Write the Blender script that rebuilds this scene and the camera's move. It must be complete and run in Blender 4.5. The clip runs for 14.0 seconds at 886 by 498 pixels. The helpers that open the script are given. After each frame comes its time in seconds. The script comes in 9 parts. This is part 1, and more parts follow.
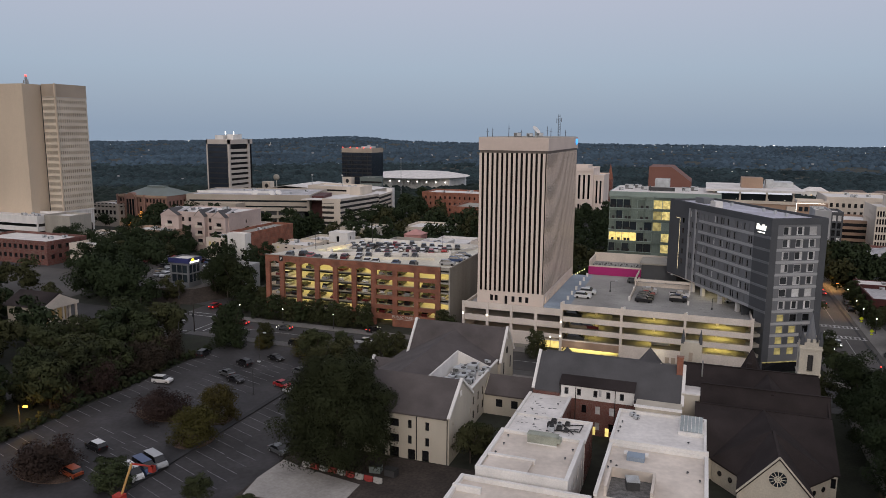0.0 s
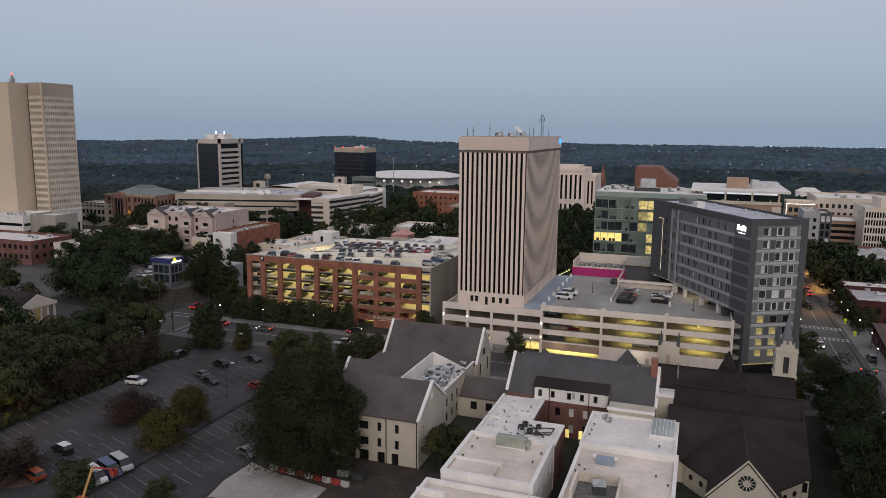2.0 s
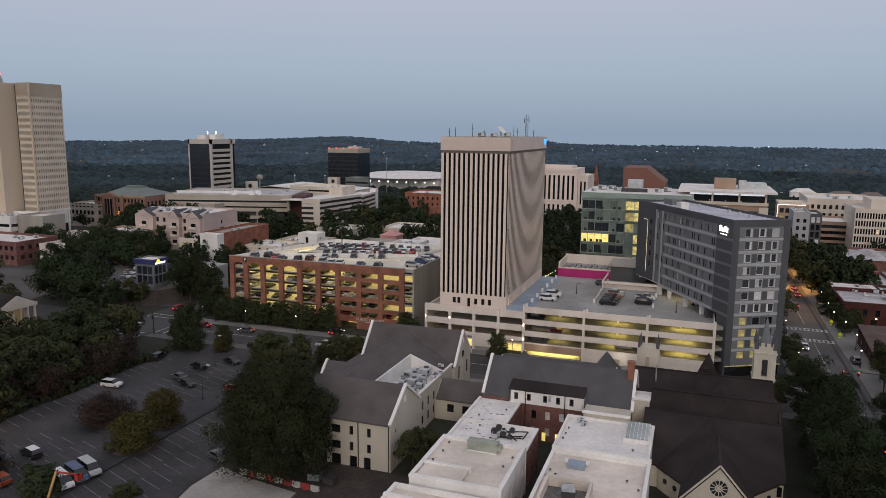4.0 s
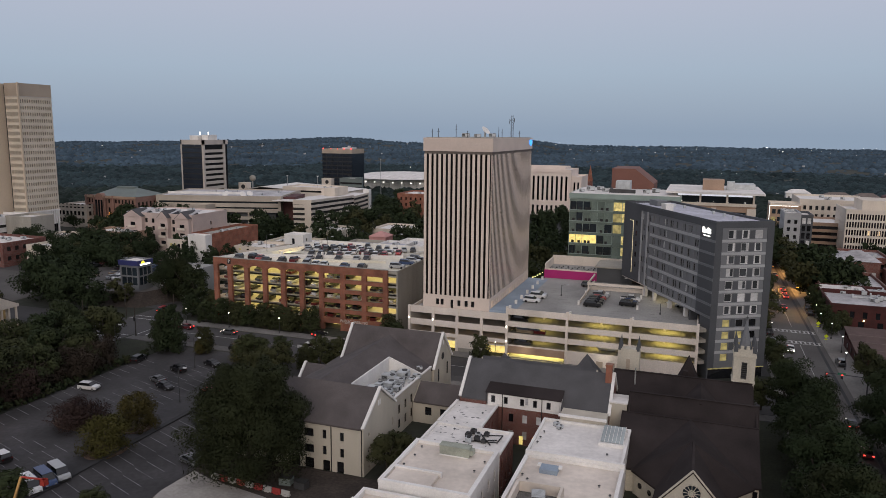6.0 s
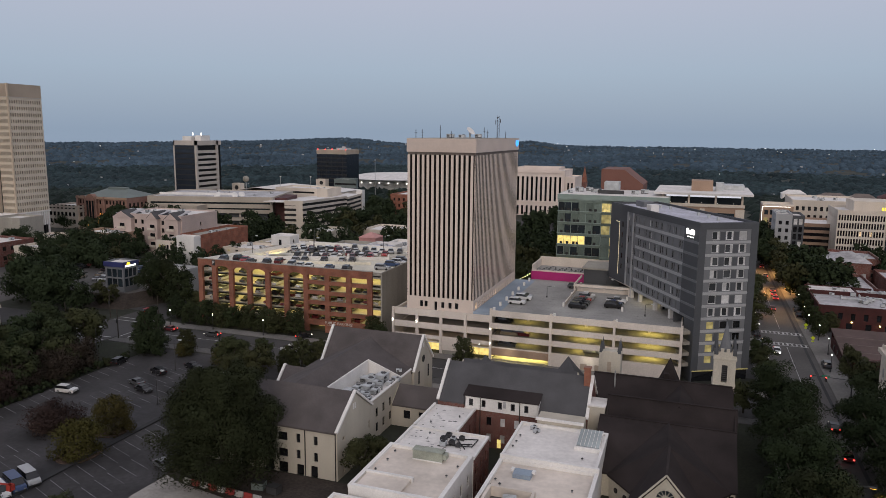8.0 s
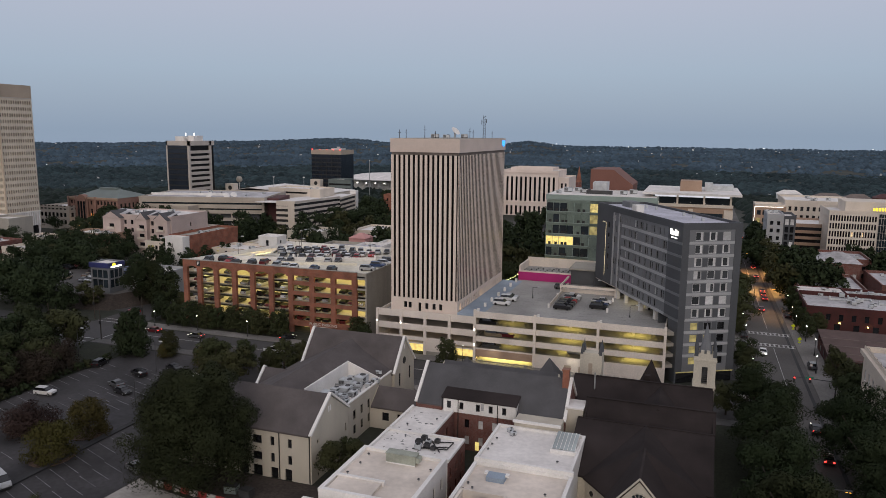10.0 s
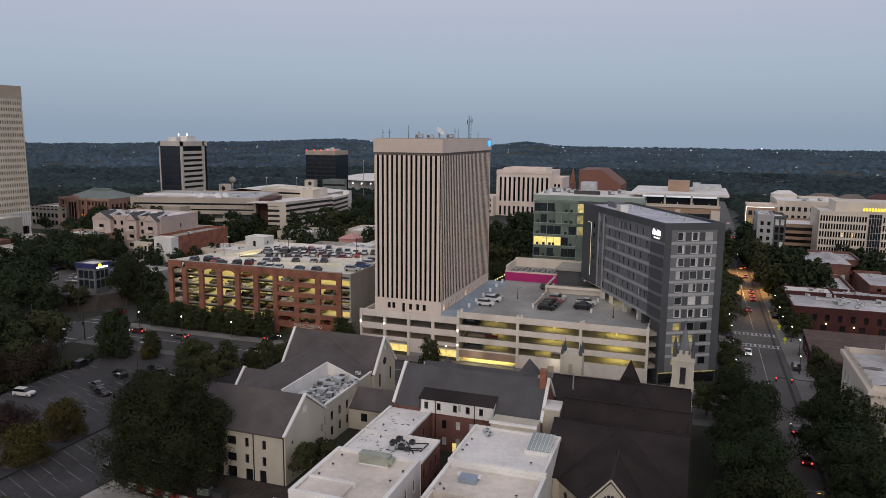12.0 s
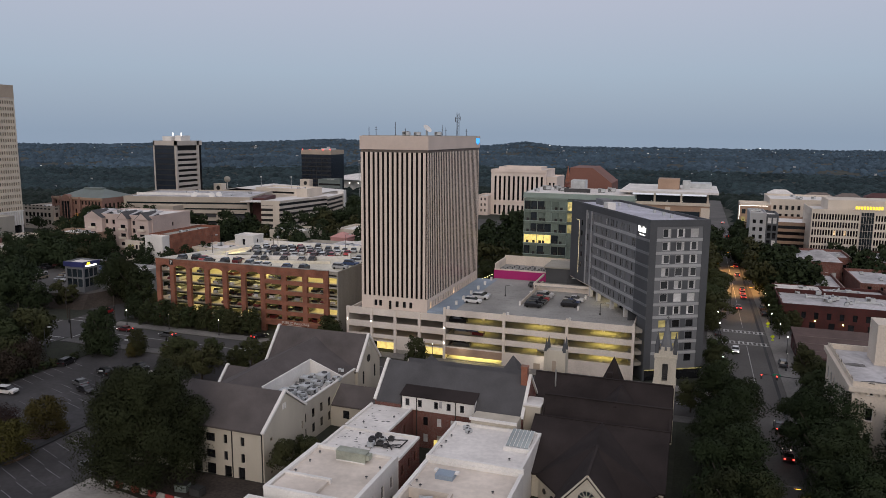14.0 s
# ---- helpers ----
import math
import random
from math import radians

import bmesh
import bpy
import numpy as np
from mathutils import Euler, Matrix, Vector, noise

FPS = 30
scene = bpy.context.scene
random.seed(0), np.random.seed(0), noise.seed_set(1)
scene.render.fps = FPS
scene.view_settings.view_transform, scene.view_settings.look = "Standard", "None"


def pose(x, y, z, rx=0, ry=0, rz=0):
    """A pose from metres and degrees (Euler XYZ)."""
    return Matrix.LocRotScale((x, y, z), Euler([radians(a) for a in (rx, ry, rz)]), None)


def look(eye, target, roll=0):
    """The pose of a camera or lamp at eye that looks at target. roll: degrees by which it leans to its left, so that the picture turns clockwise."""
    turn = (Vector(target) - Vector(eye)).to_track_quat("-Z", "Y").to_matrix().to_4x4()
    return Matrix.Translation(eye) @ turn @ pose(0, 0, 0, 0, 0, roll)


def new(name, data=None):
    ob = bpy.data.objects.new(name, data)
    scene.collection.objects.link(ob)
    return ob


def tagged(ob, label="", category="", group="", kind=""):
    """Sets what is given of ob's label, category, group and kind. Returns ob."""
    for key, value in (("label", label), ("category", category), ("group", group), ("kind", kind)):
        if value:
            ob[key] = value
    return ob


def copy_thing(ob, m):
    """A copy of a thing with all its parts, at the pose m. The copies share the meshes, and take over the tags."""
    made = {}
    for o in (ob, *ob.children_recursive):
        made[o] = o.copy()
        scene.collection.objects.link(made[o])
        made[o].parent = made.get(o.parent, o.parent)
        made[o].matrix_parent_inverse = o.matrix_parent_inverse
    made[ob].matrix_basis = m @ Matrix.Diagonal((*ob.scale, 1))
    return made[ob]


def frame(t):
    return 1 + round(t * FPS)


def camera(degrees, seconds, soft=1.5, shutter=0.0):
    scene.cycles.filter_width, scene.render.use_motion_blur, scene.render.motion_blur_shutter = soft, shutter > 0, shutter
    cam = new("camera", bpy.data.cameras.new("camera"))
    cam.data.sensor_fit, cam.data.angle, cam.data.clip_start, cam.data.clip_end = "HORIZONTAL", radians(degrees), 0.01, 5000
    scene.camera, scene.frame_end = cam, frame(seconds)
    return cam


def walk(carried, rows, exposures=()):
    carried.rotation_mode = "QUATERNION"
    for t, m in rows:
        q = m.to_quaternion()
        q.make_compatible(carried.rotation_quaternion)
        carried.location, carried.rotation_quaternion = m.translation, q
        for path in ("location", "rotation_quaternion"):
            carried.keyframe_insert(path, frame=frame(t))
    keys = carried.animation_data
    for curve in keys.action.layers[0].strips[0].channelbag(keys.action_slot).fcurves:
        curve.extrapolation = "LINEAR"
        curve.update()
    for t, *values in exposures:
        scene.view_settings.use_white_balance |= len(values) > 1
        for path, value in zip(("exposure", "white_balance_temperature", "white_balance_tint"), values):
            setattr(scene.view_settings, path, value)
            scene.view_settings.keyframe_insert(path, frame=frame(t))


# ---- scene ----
cam = camera(63.1, 14.0, 0.8)
METRES, EYE, TILT, LEAN, TURN = 30.0, 56.0, 0.0, 0.0, 19.8
ROWS = [
    (0.0, 0.0, 0.0, 0.0, 0.07, -9.32, -0.43),
    (0.5, 0.0414, 0.012, -0.0011, 0.04, -9.32, -0.47),
    (1.0, 0.0822, 0.0247, -0.0025, -0.0, -9.32, -0.51),
    (1.5, 0.1218, 0.0374, -0.0026, -0.04, -9.33, -0.52),
    (2.0, 0.161, 0.0494, -0.0031, -0.07, -9.32, -0.54),
    (2.5, 0.199, 0.0612, -0.0029, -0.09, -9.32, -0.55),
    (3.0, 0.2358, 0.0732, -0.0037, -0.12, -9.31, -0.55),
    (5.5, 0.4156, 0.131, -0.0043, -0.24, -9.23, -0.58),
    (6.0, 0.4501, 0.1411, -0.0036, -0.25, -9.22, -0.58),
    (6.5, 0.4843, 0.1517, -0.0022, -0.26, -9.2, -0.58),
    (7.0, 0.5183, 0.162, -0.0023, -0.28, -9.18, -0.58),
    (7.5, 0.5521, 0.1728, -0.0023, -0.29, -9.17, -0.57),
    (8.0, 0.5856, 0.1839, -0.0021, -0.31, -9.17, -0.57),
    (10.5, 0.7503, 0.2259, -0.0037, -0.4, -9.14, -0.55),
    (11.0, 0.7836, 0.229, -0.0047, -0.43, -9.13, -0.54),
    (11.5, 0.8168, 0.2317, -0.0055, -0.45, -9.12, -0.54),
    (12.0, 0.8491, 0.2351, -0.0062, -0.47, -9.1, -0.54),
    (12.5, 0.8795, 0.2385, -0.0066, -0.49, -9.09, -0.52),
    (13.0, 0.9082, 0.2408, -0.0102, -0.5, -9.08, -0.51),
    (13.5, 0.9355, 0.2427, -0.0178, -0.51, -9.08, -0.5),
    (14.0, 0.9605, 0.2449, -0.0316, -0.52, -9.08, -0.49),
]
walk(cam, [(t, pose(0, 0, EYE, TILT, LEAN, TURN) @ pose(METRES * x, METRES * y, METRES * z, 90 + pitch, roll, yaw)) for t, x, y, z, yaw, pitch, roll in ROWS])

# ---- world, sun, exposure ----
world = bpy.data.worlds.new("dusk")
scene.world = world
world.use_nodes = True
wn, wl = world.node_tree.nodes, world.node_tree.links
wn.clear()
SUN_AZ, SUN_EL = radians(166), radians(9)
sky = wn.new("ShaderNodeTexSky")
sky.sky_type = "NISHITA"
sky.sun_disc = False
sky.sun_elevation, sky.sun_rotation = SUN_EL, SUN_AZ
sky.air_density, sky.dust_density = 1.0, 2.0
coord = wn.new("ShaderNodeTexCoord")
split = wn.new("ShaderNodeSeparateXYZ")
ramp = wn.new("ShaderNodeValToRGB")
stops = [(0.0, (0.27, 0.345, 0.455)), (0.03, (0.30, 0.375, 0.485)), (0.08, (0.35, 0.43, 0.545)),
         (0.17, (0.44, 0.47, 0.58)), (0.4, (0.53, 0.53, 0.61)), (1.0, (0.55, 0.54, 0.60))]
while len(ramp.color_ramp.elements) < len(stops):
    ramp.color_ramp.elements.new(0.5)
for el, (p, c) in zip(ramp.color_ramp.elements, stops):
    el.position, el.color = p, (*c, 1)
mixer = wn.new("ShaderNodeMix")
mixer.data_type = "RGBA"
mixer.inputs[0].default_value = 0.008
back = wn.new("ShaderNodeBackground")
back.inputs["Strength"].default_value = 1.0
wout = wn.new("ShaderNodeOutputWorld")
wl.new(coord.outputs["Generated"], split.inputs[0])
wl.new(split.outputs["Z"], ramp.inputs[0])
wl.new(ramp.outputs[0], mixer.inputs[6])
wl.new(sky.outputs[0], mixer.inputs[7])
wl.new(mixer.outputs[2], back.inputs["Color"])
wl.new(back.outputs[0], wout.inputs["Surface"])

sun_data = bpy.data.lights.new("sun", "SUN")
sun_data.energy, sun_data.angle, sun_data.color = 0.85, radians(35), (1.0, 0.86, 0.74)
sun = new("sun", sun_data)
sun.matrix_world = look((0, 0, 300), (math.sin(SUN_AZ) * -100, math.cos(SUN_AZ) * -100, 300 - 100 * math.tan(radians(22))))


# ---- materials ----
def mat(name, col, rough=0.8, metal=0.0, scale=0.4, vary=0.25, fine=9.0, fine_vary=0.12, bump=0.25, spec=0.4, per_object=0.0, streak=0.0):
    """A painted, stone or tarred surface: broad stains, fine grain and a slight relief."""
    m = bpy.data.materials.new(name)
    m.use_nodes = True
    nt = m.node_tree
    n, l = nt.nodes, nt.links
    p = n["Principled BSDF"]
    tc = n.new("ShaderNodeTexCoord")
    big, small = n.new("ShaderNodeTexNoise"), n.new("ShaderNodeTexNoise")
    big.inputs["Scale"].default_value, small.inputs["Scale"].default_value = scale, fine
    big.inputs["Detail"].default_value, small.inputs["Detail"].default_value = 5, 3
    src = tc.outputs["Object"]
    if streak:
        mp = n.new("ShaderNodeMapping")
        mp.inputs["Scale"].default_value = (1, 1, streak)
        l.new(src, mp.inputs[0])
        l.new(mp.outputs[0], big.inputs["Vector"])
    else:
        l.new(src, big.inputs["Vector"])
    l.new(src, small.inputs["Vector"])
    r1, r2 = n.new("ShaderNodeMapRange"), n.new("ShaderNodeMapRange")
    for r, v, s in ((r1, vary, big), (r2, fine_vary, small)):
        r.inputs["From Min"].default_value, r.inputs["From Max"].default_value = 0.3, 0.7
        r.inputs["To Min"].default_value, r.inputs["To Max"].default_value = 1 - v, 1 + v
        l.new(s.outputs[0], r.inputs["Value"])
    mul = n.new("ShaderNodeMath")
    mul.operation = "MULTIPLY"
    l.new(r1.outputs[0], mul.inputs[0])
    l.new(r2.outputs[0], mul.inputs[1])
    value = mul.outputs[0]
    if per_object:
        info, r3, mul2 = n.new("ShaderNodeObjectInfo"), n.new("ShaderNodeMapRange"), n.new("ShaderNodeMath")
        mul2.operation = "MULTIPLY"
        r3.inputs["To Min"].default_value, r3.inputs["To Max"].default_value = 1 - per_object, 1 + per_object
        l.new(info.outputs["Random"], r3.inputs["Value"])
        l.new(value, mul2.inputs[0])
        l.new(r3.outputs[0], mul2.inputs[1])
        value = mul2.outputs[0]
    tint = n.new("ShaderNodeVectorMath")
    tint.operation = "SCALE"
    tint.inputs[0].default_value = col
    l.new(value, tint.inputs["Scale"])
    l.new(tint.outputs[0], p.inputs["Base Color"])
    p.inputs["Roughness"].default_value, p.inputs["Metallic"].default_value = rough, metal
    p.inputs["Specular IOR Level"].default_value = spec
    if bump:
        b = n.new("ShaderNodeBump")
        b.inputs["Strength"].default_value, b.inputs["Distance"].default_value = bump, 0.05
        l.new(small.outputs[0], b.inputs["Height"])
        l.new(b.outputs[0], p.inputs["Normal"])
    return m


def brick_mat(name, col_a, col_b, mortar, scale=1.0):
    m = bpy.data.materials.new(name)
    m.use_nodes = True
    n, l = m.node_tree.nodes, m.node_tree.links
    p = n["Principled BSDF"]
    tc, mp, bt, no = n.new("ShaderNodeTexCoord"), n.new("ShaderNodeMapping"), n.new("ShaderNodeTexBrick"), n.new("ShaderNodeTexNoise")
    mp.inputs["Rotation"].default_value = (radians(90), 0, 0)
    bt.inputs["Color1"].default_value, bt.inputs["Color2"].default_value, bt.inputs["Mortar"].default_value = (*col_a, 1), (*col_b, 1), (*mortar, 1)
    bt.inputs["Scale"].default_value = scale
    bt.inputs["Brick Width"].default_value, bt.inputs["Row Height"].default_value, bt.inputs["Mortar Size"].default_value = 0.22, 0.075, 0.01
    no.inputs["Scale"].default_value, no.inputs["Detail"].default_value = 0.35, 6
    r = n.new("ShaderNodeMapRange")
    r.inputs["From Min"].default_value, r.inputs["From Max"].default_value = 0.3, 0.7
    r.inputs["To Min"].default_value, r.inputs["To Max"].default_value = 0.7, 1.25
    sc = n.new("ShaderNodeVectorMath")
    sc.operation = "SCALE"
    l.new(tc.outputs["Object"], mp.inputs[0])
    l.new(mp.outputs[0], bt.inputs["Vector"])
    l.new(tc.outputs["Object"], no.inputs["Vector"])
    l.new(no.outputs[0], r.inputs["Value"])
    l.new(bt.outputs["Color"], sc.inputs[0])
    l.new(r.outputs[0], sc.inputs["Scale"])
    l.new(sc.outputs[0], p.inputs["Base Color"])
    p.inputs["Roughness"].default_value = 0.88
    return m


def glass_mat(name, col, rough=0.08, spec=0.6, per_object=0.4):
    m = mat(name, col, rough, 0.0, 0.15, 0.2, 2.0, 0.1, 0.0, spec, per_object)
    m.node_tree.nodes["Principled BSDF"].inputs["IOR"].default_value = 1.5
    return m


def lit(name, col, strength, vary=0.0):
    """What gives off light: a lamp, the lit room behind a pane, or a sheet standing for a lamp-lit wall."""
    m = bpy.data.materials.new(name)
    m.use_nodes = True
    n, l = m.node_tree.nodes, m.node_tree.links
    p = n["Principled BSDF"]
    p.inputs["Base Color"].default_value = (*[0.3 * c for c in col], 1)
    p.inputs["Emission Color"].default_value = (*col, 1)
    p.inputs["Emission Strength"].default_value = strength
    p.inputs["Roughness"].default_value = 0.3
    if vary:
        tc, no, r = n.new("ShaderNodeTexCoord"), n.new("ShaderNodeTexNoise"), n.new("ShaderNodeMapRange")
        no.inputs["Scale"].default_value = 0.9
        r.inputs["From Min"].default_value, r.inputs["From Max"].default_value = 0.35, 0.65
        r.inputs["To Min"].default_value, r.inputs["To Max"].default_value = strength * (1 - vary), strength * (1 + vary)
        l.new(tc.outputs["Object"], no.inputs["Vector"])
        l.new(no.outputs[0], r.inputs["Value"])
        l.new(r.outputs[0], p.inputs["Emission Strength"])
    return m


def leaf_mat(name, col, vary=0.14, patch=0.16):
    m = bpy.data.materials.new(name)
    m.use_nodes = True
    n, l = m.node_tree.nodes, m.node_tree.links
    p = n["Principled BSDF"]
    geo, info, hsv = n.new("ShaderNodeNewGeometry"), n.new("ShaderNodeObjectInfo"), n.new("ShaderNodeHueSaturation")
    r1, r2, r3 = n.new("ShaderNodeMapRange"), n.new("ShaderNodeMapRange"), n.new("ShaderNodeMath")
    r1.inputs["To Min"].default_value, r1.inputs["To Max"].default_value = 1 - vary, 1 + vary
    r2.inputs["To Min"].default_value, r2.inputs["To Max"].default_value = 0.47, 0.53
    l.new(geo.outputs["Random Per Island"], r1.inputs["Value"])
    l.new(info.outputs["Random"], r2.inputs["Value"])
    hsv.inputs["Color"].default_value = (*col, 1)
    broad, r4 = n.new("ShaderNodeTexNoise"), n.new("ShaderNodeMapRange")
    broad.inputs["Scale"].default_value, broad.inputs["Detail"].default_value = patch, 4
    r4.inputs["From Min"].default_value, r4.inputs["From Max"].default_value = 0.3, 0.7
    r4.inputs["To Min"].default_value, r4.inputs["To Max"].default_value = 0.7, 1.3
    l.new(geo.outputs["Position"], broad.inputs["Vector"])
    l.new(broad.outputs[0], r4.inputs["Value"])
    r3.operation = "MULTIPLY"
    l.new(r1.outputs[0], r3.inputs[0])
    l.new(r4.outputs[0], r3.inputs[1])
    l.new(r2.outputs[0], hsv.inputs["Hue"])
    l.new(r3.outputs[0], hsv.inputs["Value"])
    l.new(hsv.outputs[0], p.inputs["Base Color"])
    p.inputs["Roughness"].default_value = 0.75
    p.inputs["Specular IOR Level"].default_value = 0.05
    return m


